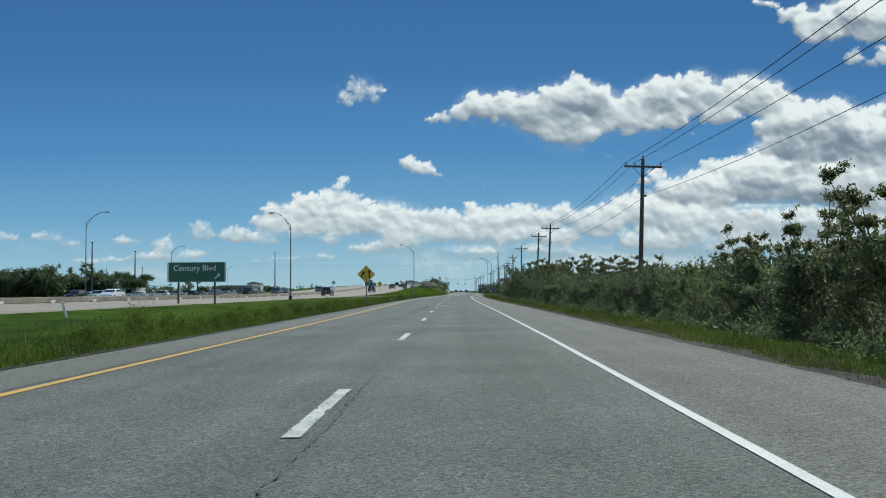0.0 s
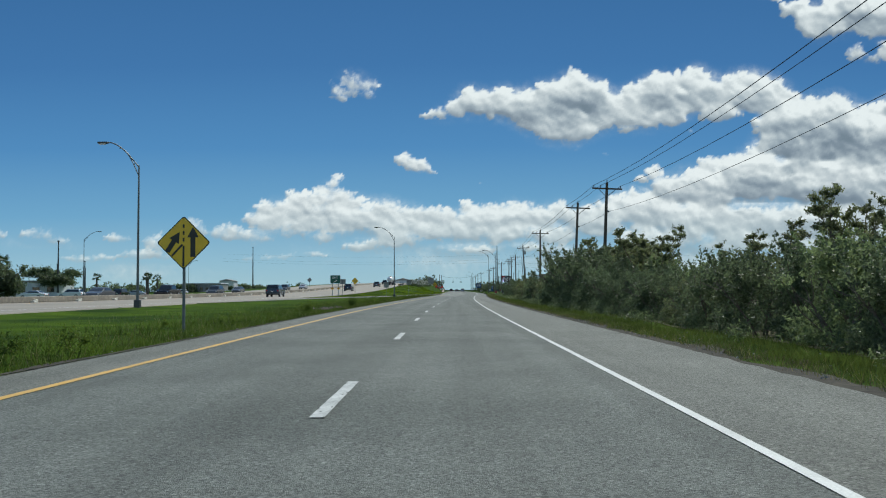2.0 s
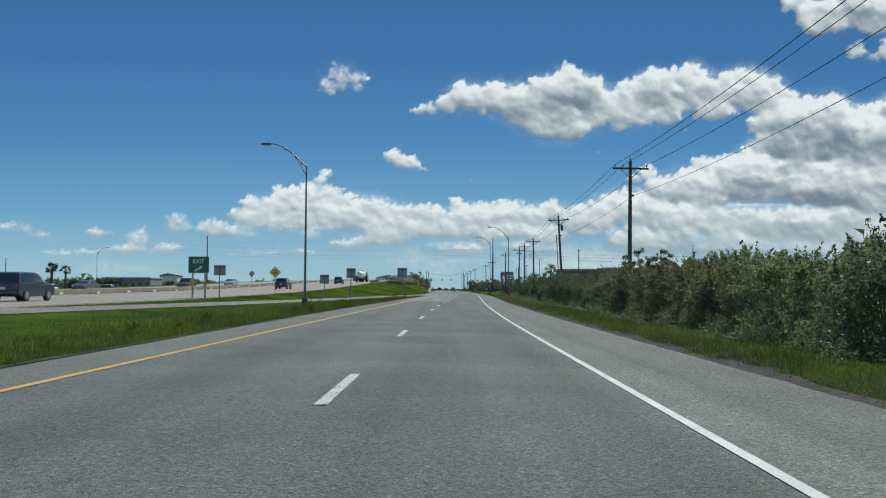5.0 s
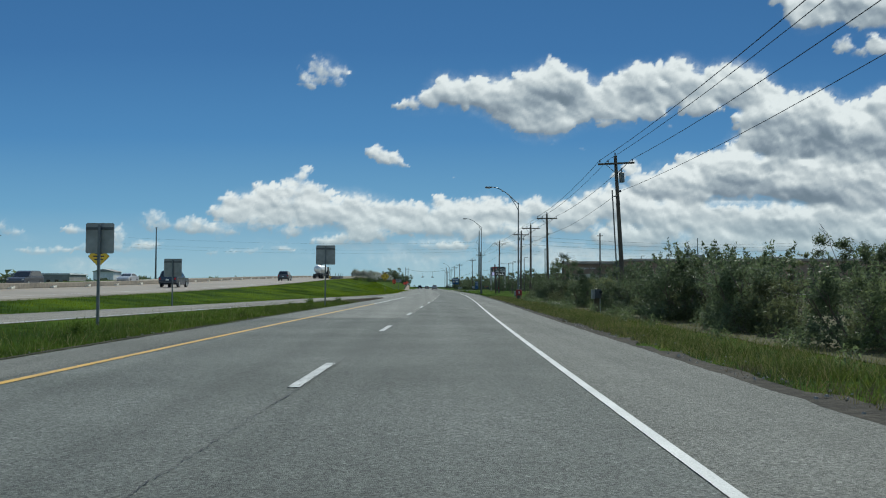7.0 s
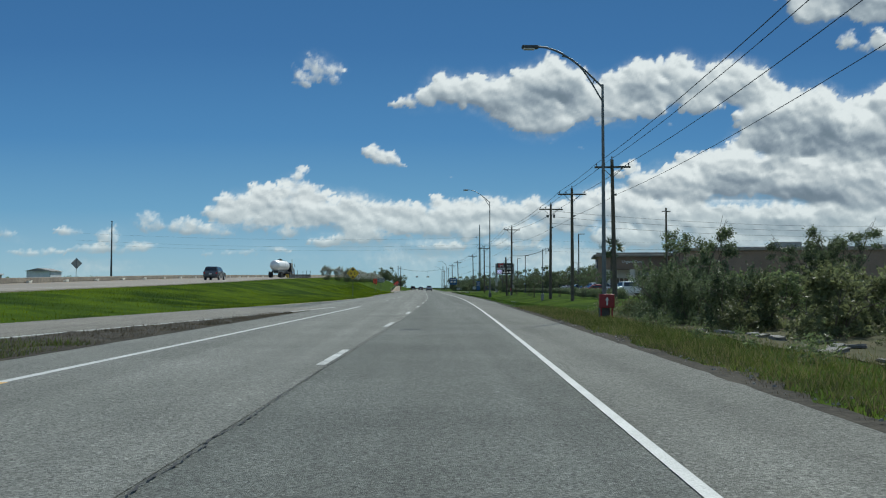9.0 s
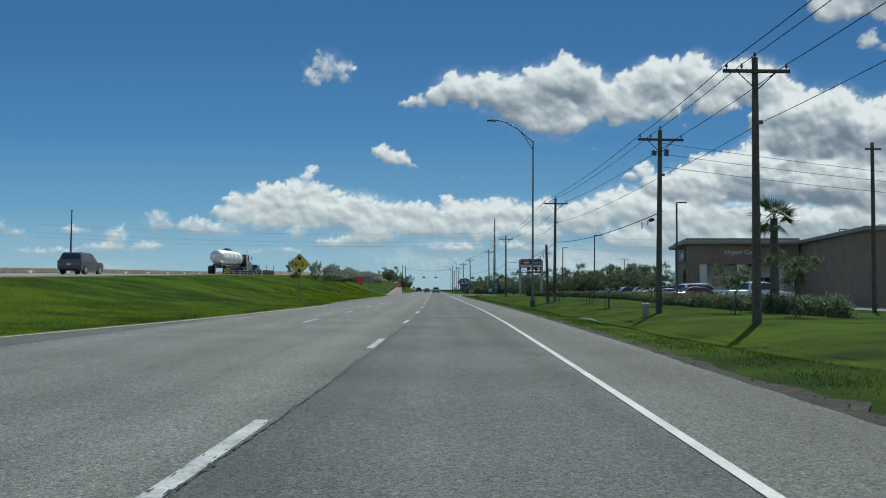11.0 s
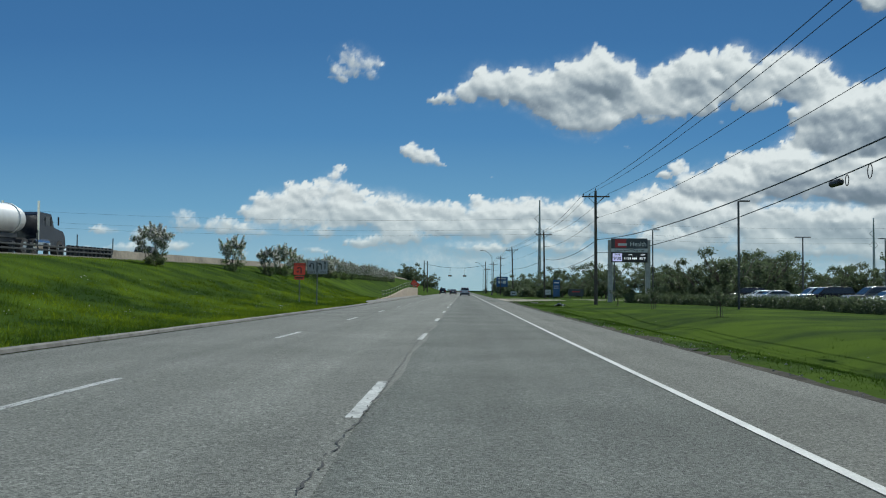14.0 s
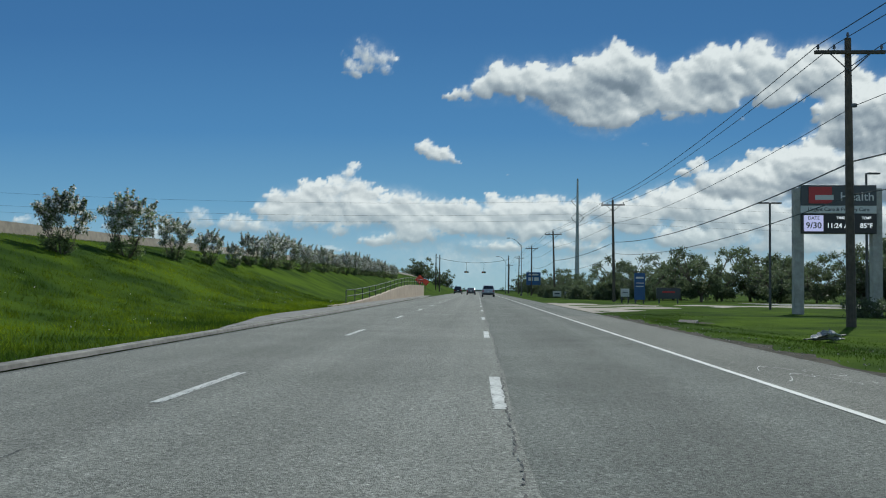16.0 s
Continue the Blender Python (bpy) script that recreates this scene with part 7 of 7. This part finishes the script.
def tanker():
    x, y = -24.3, 372.5
    t = thing("tanker_truck", "dark tractor unit pulling a polished steel tank trailer", "truck", at=pose(x, y, deck(377.5) + .02, math.degrees(math.atan2(deck(387) - deck(367), 20)), 0, 0))
    bm = lofted(bmesh.new(), [(10.2, .5), (10.2, 2.55), (10.5, 2.75), (12.0, 2.7), (12.35, 1.85), (13.6, 1.65), (13.9, 1.3), (13.95, .5)], 2.3, 2.1, .5, 2.7)
    cab = part("cab", bm, PAINTS["navy"], t, "dark blue cab")
    part("windscreen", boxed((0, 12.2, 2.28), (1.8, 0.05, 0.62), Matrix.Rotation(radians(-22), 4, "X")), GLASS, cab)
    for s in (-1, 1):
        part("side_window", boxed((s * 1.085, 11.5, 2.2), (0.04, 0.8, 0.55)), GLASS, cab)
        part("exhaust_stack", rodded((s * 1.15, 10.05, .9), (s * 1.15, 10.05, 3.4), 0.075, sides=10), CHROME, t)
        part("fuel_tank", rodded((s * 1.0, 9.6, .72), (s * 1.0, 11.4, .72), 0.32, sides=14), CHROME, t)
        part("mirror", boxed((s * 1.35, 12.35, 2.25), (0.1, 0.06, 0.55), bevel=0.02), STEEL_DARK, cab)
    part("chassis", boxed((0, 5.5, .85), (0.9, 13.5, .22), bevel=0.02), STEEL_DARK, t)
    prof = [(-3.0, 0.0), (-2.9, .6), (-2.6, .85), (-2.0, .97), (8.6, .92), (9.2, .8), (9.5, .55), (9.6, 0.0)]
    bm = bmesh.new()
    rings = []
    for yy, r in prof:
        rings.append([bm.verts.new((r * math.cos(a * 0.2618), yy, 2.15 + r * math.sin(a * 0.2618))) for a in range(24)] if r > 0 else [bm.verts.new((0, yy, 2.15))])
    for a, b in zip(rings, rings[1:]):
        for i in range(24):
            vs = [a[i % len(a)], a[(i + 1) % len(a)], b[(i + 1) % len(b)], b[i % len(b)]]
            bm.faces.new(list(dict.fromkeys(vs)))
    for f in bm.faces:
        f.smooth = True
    bmesh.ops.recalc_face_normals(bm, faces=bm.faces[:])
    tank = part("tank", bm, TANK, t, "polished steel tank")
    for yy in (-1.4, 1.0, 3.4, 5.8, 8.2):
        part("band", rodded((0, yy, 2.15), (0, yy + 0.1, 2.15), 0.99, sides=24), TANK, tank)
    bm = boxed((0, 3.2, 3.2), (0.7, 2.2, .12), bevel=0.02)
    for yy in (2.4, 3.2, 4.0):
        rod(bm, (0, yy, 3.1), (0, yy, 3.38), 0.2, sides=12)
    part("walkway", bm, STEEL_DARK, tank)
    part("cradle", boxed((0, 3.2, 1.12), (1.1, 11.0, .28), bevel=0.03), STEEL_DARK, t)
    for yy in (-1.8, -0.55, 8.4, 9.7, 13.0):
        for s in (-1, 1):
            wl = part("wheel", rodded((s * 0.72, yy, .5), (s * 1.15, yy, .5), 0.5, sides=18), RUBBER, t)
            part("rim", rodded((s * 1.1, yy, .5), (s * 1.17, yy, .5), 0.28, sides=12), CHROME, wl)
    for s in (-1, 1):
        part("mudguard", boxed((s * 0.95, -1.2, 1.08), (0.5, 2.6, .06), bevel=0.02), CHROME, t)


tanker()

# ---- buildings ----
SIGN_NAVY = material("sign_navy", (0.012, 0.03, 0.09), 0.5, grain=0.3, scale=2)


def urgent_care():
    b = thing("clinic_building", "brown brick clinic with pale cornice, porch and long wing", "building", at=pose(28.2, 344, 0, 0, 0, -9))
    W, L, H = 10.4, 11.0, 5.7
    part("wall", boxed((W / 2, L / 2 + 2.5, H / 2), (W, L - 5, H)), BRICK, b)
    part("frieze", boxed((W / 2, 0.25, H - 0.95), (W, 0.5, 1.9)), BRICK, b)
    part("frieze", boxed((0.25, 2.76, H - 0.95), (0.5, 4.5, 1.9)), BRICK, b)
    part("pier", boxed((0.5, 0.45, (H - 1.9) / 2), (1.0, 0.9, H - 1.9), bevel=0.02), BRICK, b)
    for x in (1.45, 5.0, 8.6):
        part("pier", boxed((x, 0.5, (H - 1.9) / 2), (0.75, 0.75, H - 1.9), bevel=0.02), STUCCO, b, "cream pier")
    arch = [(-2.05, 3.8), (-2.05, 2.0), (-1.75, 2.0), (-1.5, 2.6), (-0.9, 3.1), (0.0, 3.5), (0.9, 3.1), (1.5, 2.6), (1.75, 2.0), (2.05, 2.0), (2.05, 3.8)]
    bm = poly(bmesh.new(), arch, -0.25, 0.25)
    bmesh.ops.transform(bm, matrix=Matrix.Translation((0.26, 2.95, 0)) @ Matrix.Rotation(math.pi / 2, 4, "Z"), verts=bm.verts[:])
    part("arch", bm, BRICK, b)
    part("arcade_wall", boxed((W / 2 + 0.3, 1.9, 1.9), (W - 0.7, 0.26, 3.78)), STUCCO, b, "cream rendered porch wall")
    for x in (2.6, 6.2):
        w = part("window", boxed((x + 0.9, 1.74, 2.1), (2.1, 0.08, 1.0)), STUCCO, b)
        for k in range(3):
            part("pane", boxed((x + 0.25 + k * 0.66, 1.68, 2.1), (0.6, 0.05, 0.88)), GLASS, w)
    part("cornice", boxed((W / 2 - 0.3, L / 2, H + 0.16), (W + 0.7, L + 1.3, 0.34), bevel=0.06), ROOF_TRIM, b, "pale projecting cornice")
    part("parapet", boxed((W / 2 - 0.1, L / 2, H + 0.45), (W + 0.2, L + 0.4, 0.34), bevel=0.03), ROOF_TRIM, b)
    lettering("Urgent Care", 0.58, SIGN_WHITE, b, (4.95, -0.004, H - 0.75), bold=0.008)
    s = part("wall_sign", boxed((-0.06, 4.4, H - 1.0), (0.1, 5.4, 1.35), bevel=0.03), SIGN_NAVY, b, "dark blue wall sign with red and white shapes")
    part("sign_shape", boxed((-0.12, 5.2, H - 1.0), (0.03, 1.2, 0.8), bevel=0.01), SIGN_RED, s)
    part("sign_shape", boxed((-0.12, 3.6, H - 0.95), (0.03, 1.3, 0.5), bevel=0.01), SIGN_WHITE, s)
    wing = part("wing_wall", boxed((37.0, -4.5, H / 2), (53.0, 31.0, H)), BRICK, b, "long plain brown brick wing")
    part("wing_cornice", boxed((37.0, -4.5, H + 0.18), (53.8, 31.8, 0.34), bevel=0.06), ROOF_TRIM, wing)
    part("wing_roof", boxed((37.0, -4.5, H + 0.42), (51.0, 29.0, 0.2)), ROOF_GREY, wing)
    for x, y, h in ((24.0, -12.0, 0.9), (38.0, -8.0, 0.7)):
        part("roof_unit", boxed((x, y, H + 0.5 + h / 2), (3.4, 2.2, h), bevel=0.05), ALUMINIUM, wing)
    for k in range(9):
        wd = part("wing_window", boxed((14.0 + k * 5.4, -20.03, 2.0), (2.2, 0.08, 1.5)), ROOF_TRIM, wing)
        part("pane", boxed((14.0 + k * 5.4, -20.08, 2.0), (2.0, 0.04, 1.3)), GLASS, wd)
    return b


urgent_care()


def low_building(x, y, w, d, h, wall, trim, label, turn=0.0, windows=6):
    b = thing("building", label, "building", "distant buildings", at=pose(x, y, -0.1, 0, 0, turn))
    part("wall", boxed((w / 2, d / 2, h / 2), (w, d, h)), wall, b)
    part("roof_edge", boxed((w / 2, d / 2, h + 0.15), (w + 0.6, d + 0.6, 0.35), bevel=0.04), trim, b)
    part("roof", boxed((w / 2, d / 2, h + 0.3), (w - 1, d - 1, 0.2)), ROOF_GREY, b)
    for k in range(windows):
        wd = part("window", boxed((w * (k + 0.5) / windows, -0.03, h * 0.5), (w / windows * 0.5, 0.08, h * 0.35)), ROOF_TRIM, b)
        part("pane", boxed((w * (k + 0.5) / windows, -0.08, h * 0.5), (w / windows * 0.44, 0.04, h * 0.3)), GLASS, wd)
    return b


low_building(-113.5, 411, 16, 12, 4.2, WALL_GREY, ROOF_WHITE, "long low grey shop with a white roof edge", 0, 7)
low_building(-110, 258, 14, 9, 3.6, ROOF_WHITE, WALL_GREY, "low white shop beyond the freeway", 0, 4)


def gabled(x, y, w, d, h, label):
    b = thing("house", label, "house", "distant buildings", at=pose(x, y, 0))
    part("wall", boxed((0, 0, h / 2), (w, d, h)), ROOF_WHITE, b)
    part("roof", poly(bmesh.new(), [(-w / 2 - .5, h), (w / 2 + .5, h), (0, h + w * 0.13)], -d / 2 - .5, d / 2 + .5), WALL_GREY, b)


gabled(-112, 480, 7, 8, 6.0, "pale metal building with a shallow gabled roof")
gabled(-40, 730, 14, 10, 8.5, "distant house with a pitched roof by the overpass")


def overpass():
    o = thing("overpass", "concrete freeway overpass beyond the retaining wall", "bridge", kind="structure")
    part("abutment", boxed((-36, 640, 2.3), (31, 70, 4.8)), CONCRETE_TAN, o)
    part("girder", boxed((-20.6, 690, 4.4), (0.8, 120, 1.3)), CONCRETE, o)


overpass()

# ---- signs and fittings along the lawn ----
def digital_sign():
    s = thing("pylon_sign", "dark health-centre pylon sign with a lit message board", "sign", at=pose(21.65, 424.5, 0, 0, 0, -4))
    for x in (-2.02, 2.02):
        part("post", boxed((x, 0, 3.42), (0.5, 0.55, 6.84), bevel=0.03), CONCRETE, s, "pale grey square post")
    head = part("header", boxed((0, -0.12, 6.45), (3.9, 0.5, 1.1), bevel=0.03), SIGN_DARK, s)
    part("red_block", boxed((-0.95, -0.385, 6.45), (1.2, 0.03, 0.9)), SIGN_RED, head)
    part("logo_bar", boxed((-0.75, -0.405, 6.32), (0.95, 0.02, 0.26), bevel=0.008), SIGN_WHITE, head)
    lettering("Health", 0.66, SIGN_WHITE, head, (0.95, -0.375, 6.36), bold=0.006)
    strip_ = part("strip", boxed((0, -0.12, 5.68), (3.9, 0.46, 0.42), bevel=0.02), SIGN_WHITE, s)
    lettering("Urgent Care & Primary Care", 0.27, SIGN_DARK, strip_, (0, -0.355, 5.68), bold=0.004)
    led = part("message_board", boxed((0, -0.12, 4.92), (3.9, 0.5, 1.08), bevel=0.03), LED_BLACK, s)
    part("date_panel", boxed((-1.3, -0.385, 4.93), (1.0, 0.03, 0.86)), LED_PINK, led)
    lettering("DATE", 0.24, LED_BLACK, led, (-1.3, -0.405, 5.2), bold=0.003)
    lettering("9/30", 0.46, LED_BLACK, led, (-1.3, -0.405, 4.8), bold=0.008)
    lettering("TIME", 0.2, LED_WHITE, led, (0.1, -0.375, 5.22), bold=0.002)
    lettering("11:24 AM", 0.36, LED_WHITE, led, (0.08, -0.375, 4.8), bold=0.006)
    lettering("TEMP", 0.2, LED_WHITE, led, (1.42, -0.375, 5.22), bold=0.002)
    lettering("85°F", 0.36, LED_WHITE, led, (1.42, -0.375, 4.8), bold=0.006)


digital_sign()


def board(x, y, w, h, bottom, mat, label, turn=0.0, bars=(), bar_mat=None, post=0.12):
    s = thing("roadside_board", label, "sign", "roadside boards", at=pose(x, y, ground_z(x, y), 0, 0, turn))
    p = part("panel", boxed((0, 0, bottom + h / 2), (w, 0.16, h), bevel=0.02), mat, s)
    for bx, bz, bw, bh in bars:
        part("writing_bar", boxed((bx, -0.09, bz), (bw, 0.02, bh)), bar_mat or SIGN_WHITE, p)
    for dx in (-w * 0.38, w * 0.38):
        part("post", boxed((dx, 0.0, bottom / 2 - 0.1), (post, post, bottom + 0.2)), STEEL_DARK, s)
    return s


board(17.4, 459, 1.0, 2.5, 0.35, SIGN_BLUE, "tall blue information board on two posts", 0, [(0, 2.4, .7, .16), (0, 1.9, .7, .08), (0, 1.6, .7, .08)])
board(20.6, 461.5, 2.3, 1.05, 0.45, SIGN_DARK, "dark framed board by the driveway", 0, [(0, 1.1, 1.2, .16)], SIGN_RED)
board(16.3, 460.5, 0.8, 0.75, 0.6, SIGN_WHITE, "small white board on two posts", 0, [(0, 1.0, .5, .07)], SIGN_DARK)
board(13.6, 556, 2.9, 2.6, 2.2, SIGN_BLUE, "blue service sign on two posts beside the road", 0, [(0, 4.3, 2.0, .3), (-.6, 3.4, .9, .7), (.6, 3.4, .9, .7)])
for _i in range(3):
    board(13.4 + _i * 1.3, 500 + _i * -3.5, 1.15, 0.75, 0.25, SIGN_WHITE, "small white yard sign on wire legs", 0, [(0, .65, .7, .18)], SIGN_DARK, 0.03)


def hydrant_sign():
    s = thing("red_notice_box", "dented red metal box strapped to the lamp column", "box", at=pose(8.82, 245.35, ground_z(8.8, 245.4)))
    part("panel", boxed((0, -0.08, 0.62), (0.56, 0.14, 0.5), bevel=0.03), RED_BOX, s)
    part("arrow", poly(bmesh.new(), moved(arrow_outline(0.14, 0.3, 0.05, 0.12), 0, 0.62), -0.165, -0.152), SIGN_WHITE, s)
    for dx in (-0.2, 0.2):
        part("leg", boxed((dx, -0.05, 0.19), (0.05, 0.05, 0.42)), RED_BOX, s)


hydrant_sign()


def meter_cabinet():
    x, y = 8.15, 206.6
    s = thing("meter_cabinet", "grey electricity meter cabinet on a wooden post among weeds", "cabinet", at=pose(x, y, ground_z(x, y)))
    part("post", boxed((0.04, 0.08, 0.42), (0.22, 0.1, 1.1), bevel=0.01), POLE_WOOD, s)
    part("cabinet", boxed((0.06, -0.06, 0.88), (0.3, 0.2, 0.42), bevel=0.015), STEEL_DARK, s)
    part("door", boxed((-0.15, -0.07, 0.85), (0.13, 0.2, 0.4), bevel=0.012), ALUMINIUM, s, "pale grey side box")
    part("meter", rodded((0.16, -0.16, 0.95), (0.16, -0.25, 0.95), 0.07, sides=14), GLASS, s)
    part("conduit", rodded((0.18, 0, -0.1), (0.18, 0, 0.7), 0.025, sides=8), GALVANISED, s)


meter_cabinet()


def service_cabinet():
    s = thing("service_cabinet", "grey telephone cabinet at the foot of a pole", "cabinet", at=pose(14.5, 304.6, ground_z(14.5, 304.6)) @ Matrix.Diagonal((0.85, 0.85, 0.95, 1)))
    part("body", boxed((0, 0, 0.3), (0.36, 0.32, 0.72), bevel=0.03), WALL_GREY, s)
    part("lid", boxed((0, 0, 0.68), (0.40, 0.35, 0.07), bevel=0.03), STUCCO, s)


service_cabinet()


def drain_grate(x, y, turn, label):
    """A sloping pipe grate over a culvert's end: a concrete rim and long bars."""
    s = thing("drain_grate", label, "drain", "verge drains", at=pose(x, y, ground_z(x, y) + 0.19, 4, 0, turn) @ Matrix.Diagonal((0.78, 0.66, 0.7, 1)))
    for dx in (-0.46, 0.46):
        part("rim", boxed((dx, 0, -0.2), (0.09, 3.6, 0.46), bevel=0.02), CONCRETE_KERB, s)
    for dy in (-1.84, 1.84):
        part("rim", boxed((0, dy, -0.2), (1.01, 0.09, 0.46), bevel=0.02), CONCRETE_KERB, s)
    # near-black sheet under the bars, painted for the drain's shaded depth
    part("pit_shade", boxed((0, 0, -0.12), (0.84, 3.6, 0.02)), TAR_AND_SHADE, s)
    for k in range(7):
        part("bar", rodded((-0.36 + k * 0.12, -1.8, 0.03), (-0.36 + k * 0.12, 1.8, 0.03), 0.03, sides=6), GALVANISED, s)
    for dy in (-0.9, 0.1, 0.9):
        part("crosspiece", boxed((0, dy, 0.0), (0.86, 0.05, 0.04)), CONCRETE_KERB, s)


drain_grate(11.5, 304.3, 6, "steel pipe grate over a drain in the lawn")


def culvert():
    s = thing("culvert", "small concrete culvert mouth in the bare bank by the driveway", "culvert", at=pose(10.0, 409.0, ground_z(10.0, 409.0) - 0.03, 0, 0, -35) @ Matrix.Diagonal((0.8, 0.8, 0.8, 1)))
    tilt = Matrix.Rotation(radians(24), 4, "X")
    part("rim", boxed((0, 0, 0.0), (0.9, 0.62, 0.1), tilt, 0.03), CONCRETE_KERB, s)
    # flat near-black slab on the rim: the mouth's inner shade as colour
    part("pit_shade", boxed((0, -0.02, 0.04), (0.74, 0.48, 0.04), tilt), TAR_AND_SHADE, s)
    bm = bmesh.new()
    bmesh.ops.create_circle(bm, cap_ends=True, segments=18, radius=1.0)
    for v in bm.verts:
        f = 1.25 + 0.5 * noise.noise((v.co.x * 2, v.co.y * 2, 4))
        v.co = Vector((v.co.x * f, v.co.y * f, 0.045))
    part("bare_earth", bm, DIRT, s)


culvert()


def fallen_sign():
    s = thing("crumpled_debris", "crumpled grey sheet-metal debris lying on the lawn", "debris", at=pose(11.2, 399.6, ground_z(11.2, 399.6) + 0.02, 0, 0, 20))
    rng = random.Random(6)
    for k in range(5):
        bm = bmesh.new()
        bmesh.ops.create_grid(bm, x_segments=5, y_segments=4, size=0.5)
        tilt = Euler((rng.uniform(-.35, .35), rng.uniform(-.35, .35), rng.uniform(0, 3))).to_matrix().to_4x4()
        for v in bm.verts:
            v.co = Vector((v.co.x * rng.uniform(.5, .62), v.co.y * 0.42, 0.14 * noise.noise((v.co.x * 4 + k * 7, v.co.y * 4, k))))
        bmesh.ops.solidify(bm, geom=bm.faces[:], thickness=0.012)
        bmesh.ops.transform(bm, matrix=Matrix.Translation((rng.uniform(-.5, .5), rng.uniform(-.35, .35), 0.08 + rng.uniform(0, .12))) @ tilt, verts=bm.verts[:])
        part("sheet", bm, (SIGN_WHITE, ALUMINIUM, WALL_GREY)[k % 3], s)
    for k in range(4):
        a = rng.uniform(0, 6.28)
        part("bar", rodded((rng.uniform(-.4, .4), rng.uniform(-.3, .3), 0.03), (0.7 * math.cos(a), 0.6 * math.sin(a), rng.uniform(0.05, .5)), 0.018, sides=6), STEEL_DARK, s)


fallen_sign()


def lot_light(x, y, h, double=False):
    s = thing("car_park_light", "slim dark car park light with a flat head", "light pole", "car park lights", at=pose(x, y, 0))
    part("pole", rodded((0, 0, 0), (0, 0, h), 0.09, 0.07, 8), STEEL_DARK, s)
    for sx in ((-1, 1) if double else (1,)):
        part("head", boxed((sx * 0.42, 0, h), (0.7, 0.3, 0.09), bevel=0.02), STEEL_DARK, s)


for _x, _y, _h, _d in ((22.1, 326, 8.0, False), (22.4, 362.5, 7.7, False), (22.5, 389, 7.5, False), (22.2, 437, 7.3, True), (47, 372, 7.6, True), (46.0, 404, 8.0, True), (25.2, 429, 8.3, False), (38.0, 418, 6.9, True), (62, 390, 7.6, True), (45, 348, 7.6, False), (52, 430, 7.6, True)):
    lot_light(_x, _y, _h, _d)
p = thing("utility_pole", "plain wooden service pole with a short crossarm", "utility pole", "roadside utility poles", at=pose(28.6, 308.5, 0))
part("pole", rodded((0, 0, 0), (0, 0, 9.8), 0.14, 0.1, 8), POLE_WOOD, p)
part("crossarm", boxed((0, -.1, 9.4), (0.9, 0.1, 0.1)), POLE_WOOD, p)


def signals():
    for x, y, h in ((-10.4, 640, 11.6), (-9.0, 634, 11.2), (11.4, 640, 11.4)):
        p = thing("signal_pole", "dark wooden pole carrying the signal span wire", "pole", "signal poles", at=pose(x, y, 0))
        part("pole", rodded((0, 0, 0), (0, 0, h), 0.2, 0.14, 8), POLE_WOOD, p)
    bm = bmesh.new()
    hung(bm, Vector((-10.4, 640, 10.6)), Vector((11.4, 640, 10.2)), 1.3, 0.05, 12)
    tagged(part("span_wire", bm, CABLE), "sagging span wire over the junction", "cable", "overhead cables")
    for x in (-1.2, 4.0):
        s = thing("traffic_signal", "black traffic signal head hung over the junction", "traffic light", "traffic signals", at=pose(x, 640, 6.3))
        part("hanger", rodded((0, 0, 0.2), (0, 0, 3.0), 0.03, sides=5), CABLE, s)
        part("housing", boxed((0, 0, 0), (1.25, 0.35, 0.5), bevel=0.05), SIGN_BLACK, s)
        for k in (-0.4, 0, 0.4):
            part("lens", rodded((k, -0.2, 0), (k, -0.17, 0), 0.15, sides=12), (TAIL_LAMP, AMBER, SIGN_GREEN)[int(k * 2.5 + 1)], s)


signals()
for _x, _y, _m in ((-7.2, 520, SIGN_ORANGE), (-9.5, 575, SIGN_ORANGE)):
    s = thing("work_sign", "orange diamond road-work sign on a post", "road sign", "roadside signs", at=pose(_x, _y, 0))
    panel(s, 1.2, 1.2, 0, 2.6, _m, SIGN_BLACK, 0.07, 45)
    posts(s, [0], 0, 3.2, 0.04)


def ground_marker(x, y):
    s = thing("delineator", "leaning white plastic marker post in the grass", "marker", at=pose(x, y, ground_z(x, y), 0, -14, 0))
    part("post", boxed((0, 0, 0.3), (0.1, 0.03, 0.7), bevel=0.008), SIGN_WHITE, s)


ground_marker(-15.8, 35.0)


def utility_marker(x, y):
    s = thing("utility_marker", "slim white utility marker post with a red cap on the lawn", "marker", at=pose(x, y, ground_z(x, y), 0, 2, 0))
    part("post", boxed((0, 0, 0.4), (0.09, 0.03, 0.95), bevel=0.008), WALL_GREY, s)
    part("cap", boxed((0, 0, 0.92), (0.1, 0.04, 0.36), bevel=0.008), SIGN_RED, s, "red cap")


utility_marker(15.2, 345.3)


def leaning_stake(x, y):
    s = part("stake", rodded((0, 0, -0.15), (-0.14, 0, 0.75), 0.022, sides=6), BARK)
    s.matrix_world = pose(x, y, ground_z(x, y))
    tagged(s, "bare wooden stake leaning in the mown lawn", "stake")


leaning_stake(16.3, 345.5)
